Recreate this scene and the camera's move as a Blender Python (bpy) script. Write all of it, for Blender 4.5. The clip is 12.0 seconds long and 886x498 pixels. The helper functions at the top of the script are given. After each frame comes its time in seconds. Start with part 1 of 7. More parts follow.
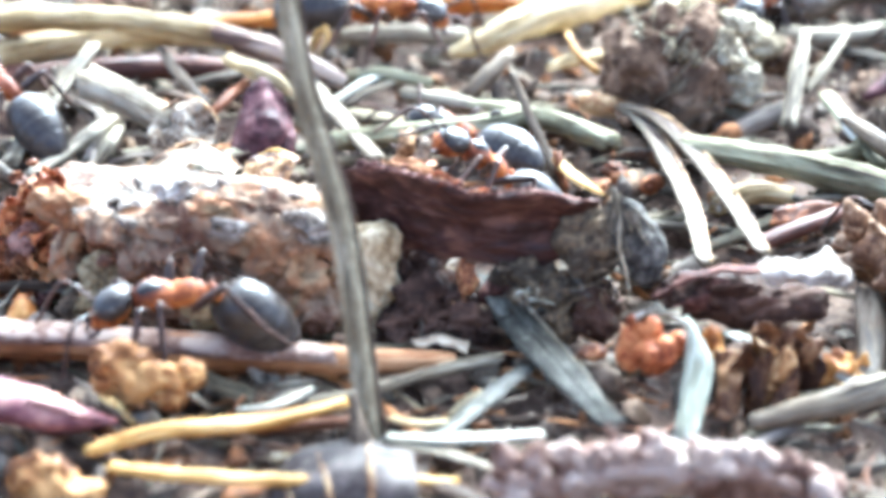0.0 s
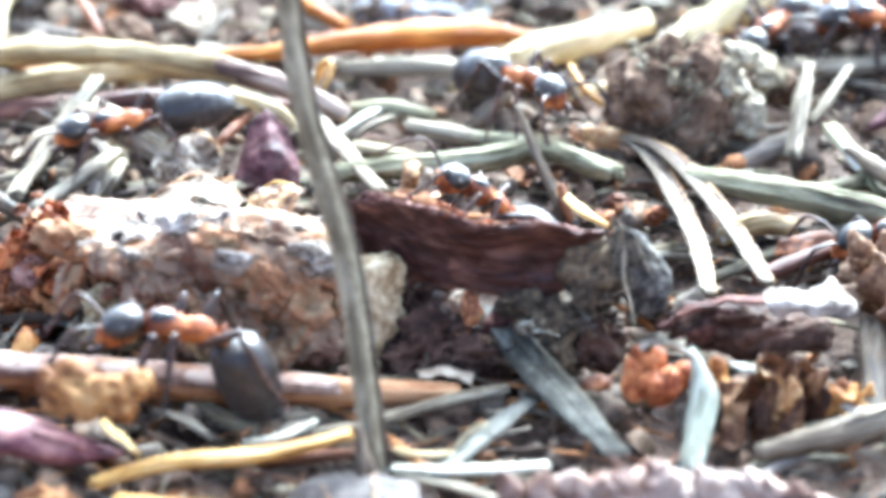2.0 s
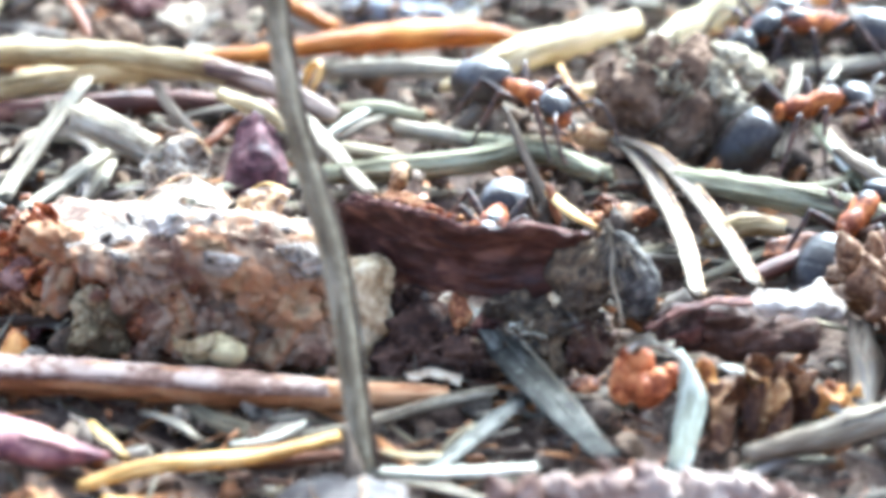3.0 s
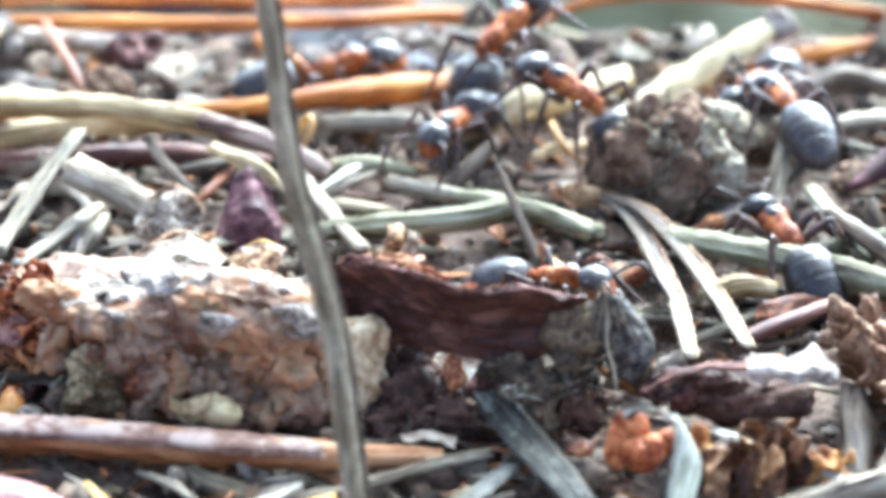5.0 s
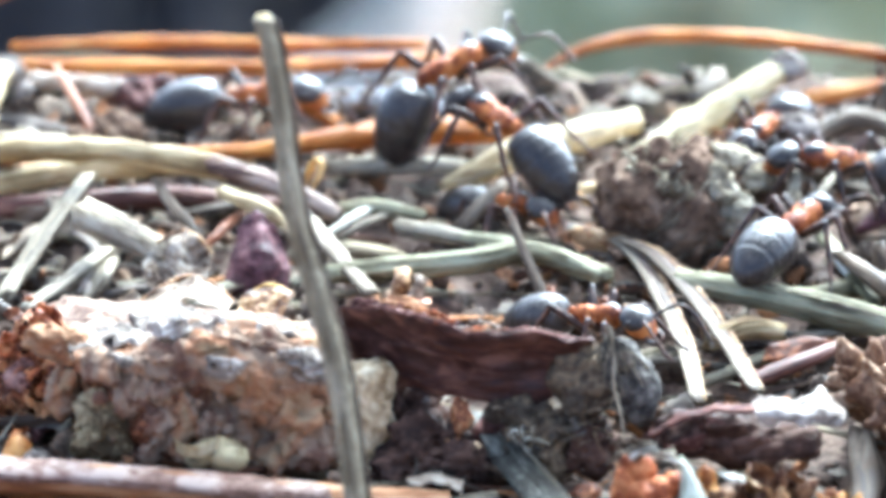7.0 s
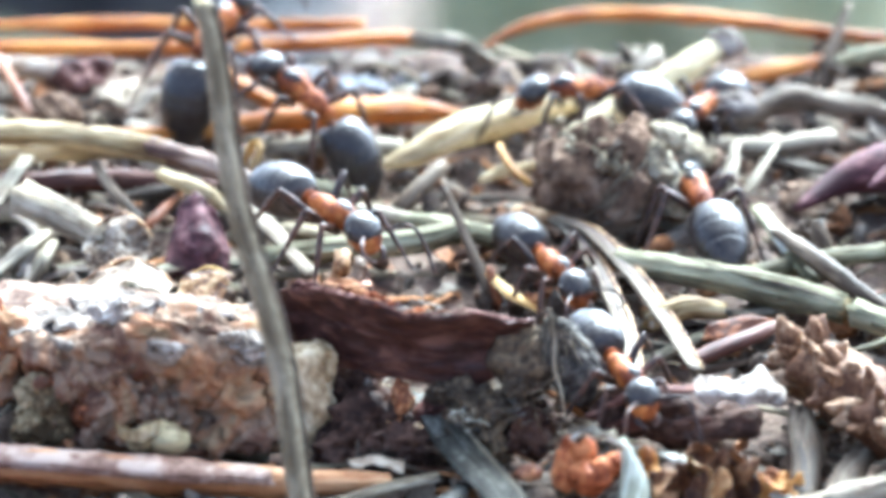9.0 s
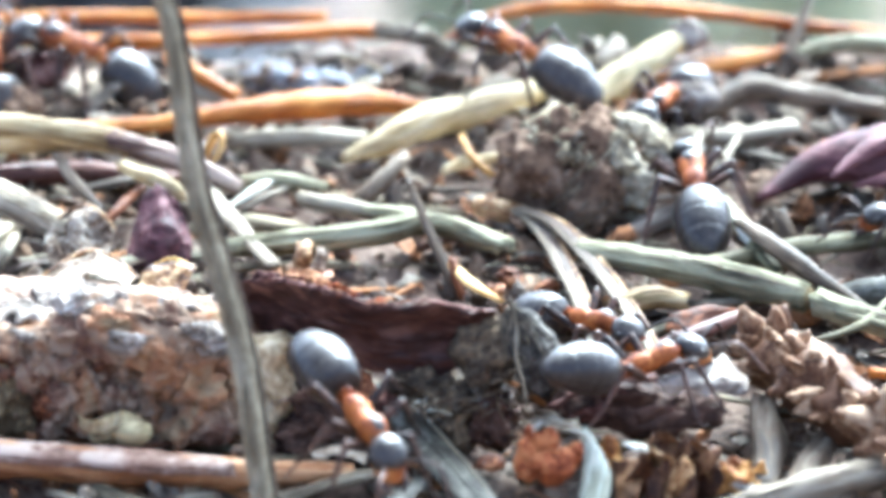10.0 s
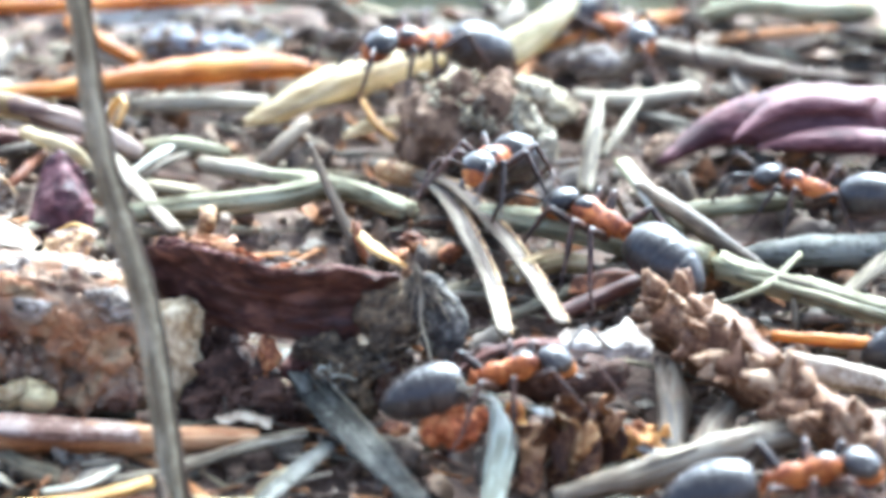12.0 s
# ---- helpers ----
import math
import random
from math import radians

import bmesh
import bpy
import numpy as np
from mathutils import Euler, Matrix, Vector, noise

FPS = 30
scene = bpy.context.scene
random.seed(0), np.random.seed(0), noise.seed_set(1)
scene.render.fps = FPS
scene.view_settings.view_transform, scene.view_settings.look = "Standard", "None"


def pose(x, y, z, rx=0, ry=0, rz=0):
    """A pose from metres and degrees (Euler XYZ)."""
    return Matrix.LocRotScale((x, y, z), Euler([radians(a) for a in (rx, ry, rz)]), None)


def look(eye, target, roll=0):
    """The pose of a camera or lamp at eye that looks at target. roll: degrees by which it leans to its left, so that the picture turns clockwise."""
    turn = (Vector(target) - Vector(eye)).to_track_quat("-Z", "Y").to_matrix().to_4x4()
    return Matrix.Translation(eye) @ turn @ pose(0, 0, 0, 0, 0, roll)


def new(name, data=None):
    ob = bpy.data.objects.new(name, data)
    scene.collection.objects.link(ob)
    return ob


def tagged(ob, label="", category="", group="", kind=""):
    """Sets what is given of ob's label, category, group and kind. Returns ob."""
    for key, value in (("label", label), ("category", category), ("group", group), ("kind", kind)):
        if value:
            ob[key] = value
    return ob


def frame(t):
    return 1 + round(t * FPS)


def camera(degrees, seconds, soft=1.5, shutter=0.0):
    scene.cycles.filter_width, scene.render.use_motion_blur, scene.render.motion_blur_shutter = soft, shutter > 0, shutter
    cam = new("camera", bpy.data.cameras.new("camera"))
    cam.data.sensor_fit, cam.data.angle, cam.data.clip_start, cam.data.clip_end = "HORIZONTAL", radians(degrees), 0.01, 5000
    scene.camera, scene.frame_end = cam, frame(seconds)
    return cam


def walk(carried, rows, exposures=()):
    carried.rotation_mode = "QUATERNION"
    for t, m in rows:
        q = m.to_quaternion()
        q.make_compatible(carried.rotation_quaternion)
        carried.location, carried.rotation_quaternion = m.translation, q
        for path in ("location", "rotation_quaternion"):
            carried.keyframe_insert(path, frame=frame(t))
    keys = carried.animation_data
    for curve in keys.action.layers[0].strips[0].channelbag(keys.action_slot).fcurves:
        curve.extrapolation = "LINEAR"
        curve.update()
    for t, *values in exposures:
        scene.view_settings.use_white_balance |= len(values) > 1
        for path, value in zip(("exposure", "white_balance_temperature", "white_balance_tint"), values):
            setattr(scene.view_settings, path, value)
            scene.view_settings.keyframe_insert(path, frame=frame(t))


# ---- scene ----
# All plans below are in millimetres; MM brings them to metres.
MM = 0.001
SLOPE = math.tan(radians(18))

# ---- camera ----
cam = camera(10, 12.0, soft=4.7, shutter=0.5)
cam.data.dof.use_dof = True
cam.data.dof.focus_distance = 0.1725
cam.data.dof.aperture_fstop = 58
PATH = [
    (0.0, look((-0.000032, -0.169217, 0.036303), (-0.000022, 0.000000, -0.000004), 0.107)),
    (0.5, look((-0.000099, -0.169220, 0.036081), (-0.000151, 0.000000, 0.000237), 0.110)),
    (1.0, look((-0.000191, -0.169222, 0.035967), (0.000362, 0.000000, 0.000979), 0.017)),
    (1.5, look((-0.000241, -0.169221, 0.036026), (-0.000653, 0.000000, 0.000574), 0.098)),
    (2.0, look((-0.000138, -0.169222, 0.035956), (-0.000168, 0.000000, 0.001106), -0.060)),
    (2.5, look((-0.000212, -0.169220, 0.036092), (-0.000127, 0.000000, 0.001007), 0.199)),
    (3.0, look((0.000139, -0.169217, 0.036321), (0.000221, 0.000000, 0.001160), -0.111)),
    (3.2, look((-0.000027, -0.169219, 0.036141), (0.000308, 0.000000, 0.001168), 0.156)),
    (4.8, look((-0.001830, -0.169180, 0.038935), (0.000708, 0.000000, 0.002924), 0.653)),
    (5.0, look((-0.001781, -0.169177, 0.039135), (0.000425, 0.000000, 0.003238), 0.517)),
    (5.5, look((-0.001572, -0.169172, 0.039529), (-0.000122, 0.000000, 0.004024), 0.543)),
    (6.0, look((-0.000845, -0.169171, 0.039522), (-0.000547, 0.000000, 0.005676), 0.350)),
    (6.5, look((-0.001233, -0.169177, 0.039105), (-0.001247, 0.000000, 0.005071), 0.364)),
    (6.7, look((-0.001117, -0.169178, 0.039088), (-0.000347, 0.000000, 0.004921), 0.388)),
    (8.3, look((-0.000152, -0.169168, 0.039686), (0.001257, 0.000000, 0.004135), 0.250)),
    (8.5, look((-0.000718, -0.169168, 0.039707), (0.001701, 0.000000, 0.004040), 0.088)),
    (9.0, look((-0.001058, -0.169168, 0.039773), (0.002217, 0.000000, 0.004088), 0.100)),
    (9.5, look((-0.000574, -0.169169, 0.039673), (0.002877, 0.000000, 0.004012), 0.035)),
    (10.0, look((-0.000579, -0.169174, 0.039321), (0.003514, 0.000000, 0.003756), -0.046)),
    (10.5, look((-0.000476, -0.169171, 0.039535), (0.004047, 0.000000, 0.002991), 0.041)),
    (11.0, look((-0.000924, -0.169174, 0.039358), (0.004891, 0.000000, 0.003146), 0.088)),
    (11.5, look((-0.000897, -0.169174, 0.039306), (0.005820, 0.000000, 0.003061), 0.167)),
    (12.0, look((-0.001355, -0.169170, 0.039617), (0.006818, 0.000000, 0.002493), 0.008)),
]
walk(cam, PATH, exposures=[(0.0, 4.25, 4800, -6), (1.5, 4.23, 4800, -6), (3.0, 4.09, 4800, -6), (5.0, 3.89, 4800, -6), (6.2, 3.95, 4780, -6), (8.5, 3.85, 4800, -6), (12.0, 4.01, 4800, -6)])

# ---- light ----
SUN_UP, SUN_ROUND = radians(52), radians(20)
world = bpy.data.worlds.new("sky")
scene.world = world
world.use_nodes = True
sky = world.node_tree.nodes.new("ShaderNodeTexSky")
sky.sky_type, sky.sun_disc = "NISHITA", False
sky.sun_elevation, sky.sun_rotation = SUN_UP, SUN_ROUND
sky.dust_density, sky.air_density, sky.ozone_density = 5.0, 0.15, 0.0
background = world.node_tree.nodes["Background"]
world.node_tree.links.new(sky.outputs["Color"], background.inputs["Color"])
background.inputs["Strength"].default_value = 0.15
sun = new("sun", bpy.data.lights.new("sun", "SUN"))
sun.data.energy, sun.data.angle, sun.data.color = 0.36, radians(14), (1.0, 0.94, 0.81)
sun_way = Vector((math.sin(SUN_ROUND) * math.cos(SUN_UP), math.cos(SUN_ROUND) * math.cos(SUN_UP), math.sin(SUN_UP)))
sun.matrix_world = look(sun_way * 2, (0, 0, 0))


# ---- materials ----
def mat(name, dark, mid, light, grain=(1.2, 1.2, 1.2), stain=0.35, rough=0.55, bump=0.25, uv=False, clear=0.0,
        spread=0.12, gloss=0.25, island=False, coat=0.0):
    """Three-tone surface: fine grain over broad stains, in millimetres; clear lets light through thin pieces."""
    m = bpy.data.materials.new(name)
    m.use_nodes = True
    nodes, links = m.node_tree.nodes, m.node_tree.links
    bsdf, out = nodes["Principled BSDF"], nodes["Material Output"]
    place = nodes.new("ShaderNodeTexCoord")
    shift = nodes.new("ShaderNodeMapping")
    if island:
        chance = nodes.new("ShaderNodeNewGeometry").outputs["Random Per Island"]
    else:
        chance = nodes.new("ShaderNodeObjectInfo").outputs["Random"]
    size = 1.0 if uv else 1000.0
    shift.inputs["Scale"].default_value = [g * size for g in grain]
    links.new(place.outputs["UV" if uv else "Object"], shift.inputs["Vector"])
    links.new(chance, shift.inputs["Location"])
    fine = nodes.new("ShaderNodeTexNoise")
    fine.inputs["Scale"].default_value, fine.inputs["Detail"].default_value = 1.0, 6.0
    fine.inputs["Roughness"].default_value = 0.65
    links.new(shift.outputs["Vector"], fine.inputs["Vector"])
    broad = nodes.new("ShaderNodeTexNoise")
    broad.inputs["Scale"].default_value, broad.inputs["Detail"].default_value = stain * 1000.0, 3.0
    links.new(place.outputs["Object"], broad.inputs["Vector"])
    add = nodes.new("ShaderNodeMath")
    add.operation = "MULTIPLY_ADD"
    add.inputs[1].default_value = 0.95
    links.new(fine.outputs["Fac"], add.inputs[0])
    half = nodes.new("ShaderNodeMath")
    half.operation = "MULTIPLY_ADD"
    half.inputs[1].default_value, half.inputs[2].default_value = 0.65, -0.575 - spread / 2
    links.new(broad.outputs["Fac"], half.inputs[0])
    own = nodes.new("ShaderNodeMath")
    own.operation = "MULTIPLY_ADD"
    own.inputs[1].default_value = spread
    links.new(chance, own.inputs[0])
    links.new(half.outputs[0], own.inputs[2])
    speck = nodes.new("ShaderNodeTexNoise")
    speck.inputs["Scale"].default_value, speck.inputs["Detail"].default_value = 4.3, 3.0
    links.new(shift.outputs["Vector"], speck.inputs["Vector"])
    flecks = nodes.new("ShaderNodeMath")
    flecks.operation = "MULTIPLY_ADD"
    flecks.inputs[1].default_value = 0.55
    links.new(speck.outputs["Fac"], flecks.inputs[0])
    links.new(own.outputs[0], flecks.inputs[2])
    links.new(flecks.outputs[0], add.inputs[2])
    height = nodes.new("ShaderNodeMath")
    height.operation = "MULTIPLY_ADD"
    height.inputs[1].default_value = 0.6
    links.new(speck.outputs["Fac"], height.inputs[0])
    links.new(fine.outputs["Fac"], height.inputs[2])
    ramp = nodes.new("ShaderNodeValToRGB")
    e = ramp.color_ramp.elements
    e[0].position, e[0].color = 0.36, (*dark, 1)
    e[1].position, e[1].color = 0.64, (*light, 1)
    k = e.new(0.5)
    k.color = (*mid, 1)
    links.new(add.outputs[0], ramp.inputs["Fac"])
    links.new(ramp.outputs["Color"], bsdf.inputs["Base Color"])
    bsdf.inputs["Specular IOR Level"].default_value = gloss
    bsdf.inputs["Coat Weight"].default_value = coat
    bsdf.inputs["Coat Roughness"].default_value = 0.15
    wear = nodes.new("ShaderNodeMath")
    wear.operation = "MULTIPLY_ADD"
    wear.inputs[1].default_value, wear.inputs[2].default_value = 0.35, rough - 0.17
    links.new(fine.outputs["Fac"], wear.inputs[0])
    links.new(wear.outputs[0], bsdf.inputs["Roughness"])
    relief = nodes.new("ShaderNodeBump")
    relief.inputs["Strength"].default_value, relief.inputs["Distance"].default_value = bump, 0.00012
    links.new(height.outputs[0], relief.inputs["Height"])
    links.new(relief.outputs["Normal"], bsdf.inputs["Normal"])
    if clear:
        thin = nodes.new("ShaderNodeBsdfTranslucent")
        links.new(ramp.outputs["Color"], thin.inputs["Color"])
        links.new(relief.outputs["Normal"], thin.inputs["Normal"])
        mix = nodes.new("ShaderNodeMixShader")
        mix.inputs["Fac"].default_value = clear
        links.new(bsdf.outputs[0], mix.inputs[1])
        links.new(thin.outputs[0], mix.inputs[2])
        links.new(mix.outputs[0], out.inputs["Surface"])
    return m


FIBRE = (3.4, 0.26, 1.0)


def mottle(name, tones, size, twist, rough=0.75, bump=0.5, gloss=0.1):
    """Patches of several tones running into one another, with fine grain over them; size is the patch in millimetres."""
    m = mat(name, tones[0], tones[1], tones[2], (1.0, 1.0, 1.2), spread=0, rough=rough, bump=bump, gloss=gloss)
    nodes, links = m.node_tree.nodes, m.node_tree.links
    place = nodes.new("ShaderNodeTexCoord")
    patch = nodes.new("ShaderNodeTexNoise")
    patch.inputs["Scale"].default_value, patch.inputs["Detail"].default_value = 1000.0 / size, 5.0
    patch.inputs["Roughness"].default_value, patch.inputs["Distortion"].default_value = 0.6, twist
    links.new(place.outputs["Object"], patch.inputs["Vector"])
    ramp = nodes.new("ShaderNodeValToRGB")
    e = ramp.color_ramp.elements
    spots = [0.31 + 0.46 * k / (len(tones) - 1) for k in range(len(tones))]
    e[0].position, e[0].color = spots[0], (*tones[0], 1)
    e[1].position, e[1].color = spots[-1], (*tones[-1], 1)
    for spot, tone in zip(spots[1:-1], tones[1:-1]):
        e.new(spot).color = (*tone, 1)
    links.new(patch.outputs["Fac"], ramp.inputs["Fac"])
    bsdf = nodes["Principled BSDF"]
    under = bsdf.inputs["Base Color"].links[0].from_socket
    mix = nodes.new("ShaderNodeMix")
    mix.data_type = "RGBA"
    mix.inputs["Factor"].default_value = 0.88
    links.new(under, mix.inputs["A"])
    links.new(ramp.outputs["Color"], mix.inputs["B"])
    links.new(mix.outputs["Result"], bsdf.inputs["Base Color"])
    return m


cream = mat("bleached_cream_straw", (0.26, 0.19, 0.095), (0.52, 0.43, 0.255), (0.71, 0.63, 0.44), FIBRE, uv=True, clear=0.5, rough=0.6, gloss=0.15)
needletan = mat("weathered_needle", (0.060, 0.041, 0.025), (0.140, 0.108, 0.071), (0.25, 0.21, 0.15), FIBRE, uv=True, rough=0.6, gloss=0.12)
stemgrey = mat("grey_tan_stem", (0.130, 0.104, 0.062), (0.225, 0.188, 0.120), (0.34, 0.295, 0.20), (2.6, 0.9, 1.0), uv=True, rough=0.6, gloss=0.12)
edgebrown = mat("dark_stem_edge", (0.036, 0.024, 0.019), (0.090, 0.062, 0.049), (0.165, 0.125, 0.10), FIBRE, uv=True, rough=0.6, gloss=0.12)
straw = mat("cream_straw", (0.14, 0.088, 0.037), (0.385, 0.29, 0.14), (0.56, 0.475, 0.295), FIBRE, uv=True, clear=0.3, rough=0.6, gloss=0.15)
greystraw = mat("weathered_grey_straw", (0.045, 0.032, 0.020), (0.155, 0.126, 0.083), (0.30, 0.26, 0.187), FIBRE, uv=True, rough=0.65, gloss=0.12)
green = mat("grey_green_straw", (0.043, 0.036, 0.018), (0.168, 0.148, 0.083), (0.32, 0.30, 0.19), FIBRE, uv=True, rough=0.65, gloss=0.12)
orange = mat("orange_needle", (0.16, 0.045, 0.008), (0.37, 0.13, 0.020), (0.53, 0.255, 0.055), FIBRE, uv=True, clear=0.35, rough=0.5, gloss=0.2)
splitwood = mat("split_orange_wood", (0.12, 0.045, 0.016), (0.30, 0.135, 0.052), (0.46, 0.27, 0.135), FIBRE, uv=True, clear=0.1, rough=0.55, gloss=0.2)
redstem = mat("red_brown_stem", (0.075, 0.025, 0.010), (0.225, 0.082, 0.033), (0.40, 0.205, 0.11), FIBRE, uv=True, clear=0.05, rough=0.55, gloss=0.2)
yellow = mat("yellow_straw", (0.24, 0.11, 0.022), (0.52, 0.32, 0.085), (0.70, 0.535, 0.255), FIBRE, uv=True, clear=0.3, rough=0.55, gloss=0.2)
brownstick = mat("dull_brown_stem", (0.030, 0.020, 0.012), (0.095, 0.066, 0.041), (0.19, 0.15, 0.104), FIBRE, uv=True, rough=0.6, gloss=0.15)
tipbrown = mat("purple_brown_tip", (0.040, 0.020, 0.014), (0.135, 0.078, 0.055), (0.38, 0.30, 0.235), FIBRE, uv=True, spread=0, rough=0.6, gloss=0.15)
bladegrey = mat("dark_grey_blade", (0.024, 0.022, 0.016), (0.064, 0.059, 0.046), (0.145, 0.137, 0.113), (2.4, 1.2, 1.0), uv=True, rough=0.65, gloss=0.12)
whiteblade = mat("bleached_blade", (0.17, 0.15, 0.105), (0.38, 0.355, 0.275), (0.56, 0.54, 0.455), FIBRE, uv=True, clear=0.1, rough=0.6, gloss=0.15)
bleachgrass = mat("bleached_green_white_grass", (0.24, 0.235, 0.17), (0.50, 0.50, 0.40), (0.68, 0.68, 0.58), FIBRE, uv=True, clear=0.3, rough=0.6, gloss=0.15)
budscale = mat("dark_red_bud_scale", (0.030, 0.013, 0.010), (0.066, 0.027, 0.020), (0.135, 0.066, 0.046), (0.25, 1.2, 1.2), spread=0, rough=0.55, bump=0.2, clear=0.06, gloss=0.2)
darkred = mat("dark_red_stem", (0.028, 0.009, 0.005), (0.075, 0.024, 0.014), (0.145, 0.066, 0.04), FIBRE, uv=True)
brightrust = mat("orange_rust_crumb", (0.085, 0.019, 0.007), (0.27, 0.072, 0.022), (0.43, 0.165, 0.06), (1.2, 1.2, 1.2), spread=0, rough=0.6, bump=0.5, clear=0.15, gloss=0.15)
plum = mat("plum_scale", (0.034, 0.011, 0.012), (0.078, 0.028, 0.030), (0.15, 0.070, 0.070), (0.5, 1.2, 1.2), rough=0.6, bump=0.55, clear=0.08, gloss=0.2)
crust = mottle("mottled_resin_bark", ((0.042, 0.022, 0.016), (0.120, 0.060, 0.037), (0.225, 0.160, 0.105), (0.225, 0.102, 0.046), (0.265, 0.182, 0.098), (0.105, 0.058, 0.038), (0.38, 0.32, 0.25)), 3.0, 1.0, bump=0.4)
white = mat("white_resin_crust", (0.050, 0.037, 0.028), (0.125, 0.099, 0.077), (0.26, 0.222, 0.185), (0.7, 2.2, 2.2), spread=0, rough=0.72, bump=0.3, gloss=0.12)
palecrust = mat("chalky_pale_crust", (0.10, 0.078, 0.058), (0.26, 0.218, 0.175), (0.46, 0.41, 0.35), (0.7, 2.2, 2.4), spread=0, rough=0.75, bump=0.5, gloss=0.12)
bleached = mat("sun_bleached_straw", (0.46, 0.39, 0.22), (0.72, 0.64, 0.43), (0.84, 0.78, 0.60), FIBRE, uv=True, clear=0.45, rough=0.6, gloss=0.15)
knob = mat("yellowish_resin", (0.20, 0.13, 0.062), (0.43, 0.325, 0.185), (0.60, 0.50, 0.325), (0.8, 0.8, 0.6), spread=0, rough=0.7, bump=0.35, clear=0.1, gloss=0.12)
bark = mat("red_bark", (0.025, 0.009, 0.008), (0.085, 0.034, 0.026), (0.26, 0.15, 0.12), (1.3, 1.5, 1.8), rough=0.72, bump=0.7, gloss=0.12)
rust = mat("rust_crumb", (0.07, 0.023, 0.009), (0.25, 0.09, 0.035), (0.47, 0.24, 0.105), (1.2, 1.2, 1.2), spread=0.35, rough=0.55, bump=0.4, clear=0.15, gloss=0.2)
tan = mat("tan_crumb", (0.085, 0.032, 0.010), (0.24, 0.105, 0.032), (0.42, 0.24, 0.09), (1.2, 1.2, 1.2), rough=0.6, bump=0.5, clear=0.12, gloss=0.15)
pegwood = mat("pinkish_peg_bark", (0.070, 0.030, 0.013), (0.185, 0.098, 0.048), (0.36, 0.245, 0.15), (1.1, 1.1, 1.1), spread=0.3, rough=0.6, bump=0.5, clear=0.12, gloss=0.15)
olive = mat("olive_husk", (0.06, 0.040, 0.018), (0.155, 0.118, 0.055), (0.30, 0.25, 0.135), (1.5, 1.5, 1.5), spread=0, rough=0.5, bump=0.4)
rot = mat("rotten_red_bark", (0.030, 0.014, 0.011), (0.078, 0.033, 0.025), (0.155, 0.082, 0.060), (0.9, 1.0, 1.1), spread=0, rough=0.75, bump=0.4, gloss=0.1)
# darkened to hold the shade of the hollow under the bud scale
darkened_rot = mat("darkened_rotten_bark", (0.021, 0.012, 0.009), (0.046, 0.025, 0.017), (0.090, 0.050, 0.034), (0.9, 1.0, 1.1), spread=0, rough=0.7, bump=0.5, gloss=0.1)
barktan = mat("pale_tan_bark", (0.10, 0.072, 0.042), (0.255, 0.205, 0.135), (0.42, 0.365, 0.265), (2.6, 0.5, 1.0), uv=True, spread=0, rough=0.7, bump=0.6, gloss=0.12)
lichen = mat("lichen_flecked_bark", (0.032, 0.023, 0.014), (0.125, 0.100, 0.065), (0.33, 0.29, 0.21), (3.2, 0.8, 1.0), uv=True, stain=0.9, spread=0, rough=0.7, bump=0.6, gloss=0.12)
darkleaf = mat("dark_dry_leaf", (0.03, 0.012, 0.006), (0.10, 0.042, 0.018), (0.24, 0.13, 0.06), (1.2, 1.2, 1.2), rough=0.5, clear=0.3, gloss=0.2)
moss = mat("dark_moss", (0.032, 0.023, 0.015), (0.078, 0.056, 0.036), (0.155, 0.110, 0.062), (1.1, 1.1, 1.1), spread=0, rough=0.75, bump=0.5, gloss=0.1)
felt = mat("grey_felted_husk", (0.018, 0.015, 0.013), (0.050, 0.044, 0.037), (0.13, 0.116, 0.098), (1.8, 1.8, 1.8), spread=0, rough=0.8, bump=0.4, gloss=0.08)
soil = mat("brown_soil_ball", (0.055, 0.033, 0.020), (0.112, 0.070, 0.044), (0.19, 0.132, 0.088), (0.8, 0.8, 0.8), spread=0, rough=0.85, bump=0.4, gloss=0.08)
wrinkle = mat("wrinkled_grey_crust", (0.055, 0.029, 0.017), (0.150, 0.096, 0.064), (0.28, 0.22, 0.17), (0.8, 1.2, 1.6), stain=0.5, spread=0, rough=0.72, bump=0.6, gloss=0.12)
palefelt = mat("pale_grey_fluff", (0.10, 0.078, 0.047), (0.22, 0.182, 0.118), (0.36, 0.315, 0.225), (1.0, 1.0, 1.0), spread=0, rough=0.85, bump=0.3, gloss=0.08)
paperwhite = mat("white_papery_crust", (0.08, 0.060, 0.046), (0.19, 0.155, 0.125), (0.36, 0.315, 0.265), (1.4, 1.0, 2.0), spread=0, rough=0.75, bump=0.6, gloss=0.12)
leaf = mat("dry_leaf", (0.07, 0.030, 0.012), (0.24, 0.12, 0.045), (0.48, 0.33, 0.17), (1.3, 1.3, 1.3), rough=0.5, clear=0.3)
paperleaf = mat("papery_leaf", (0.075, 0.045, 0.026), (0.25, 0.185, 0.125), (0.48, 0.41, 0.315), (1.1, 1.1, 1.1), rough=0.6, clear=0.25, bump=0.4, gloss=0.15)
mould = mat("olive_mould", (0.05, 0.033, 0.016), (0.145, 0.105, 0.053), (0.28, 0.22, 0.125), (1.2, 1.2, 1.2), spread=0, rough=0.8, bump=0.4, gloss=0.1)
rosy = mat("rosy_plum_scale", (0.058, 0.016, 0.022), (0.140, 0.046, 0.050), (0.29, 0.145, 0.12), (0.5, 1.2, 1.2), rough=0.5, clear=0.1)
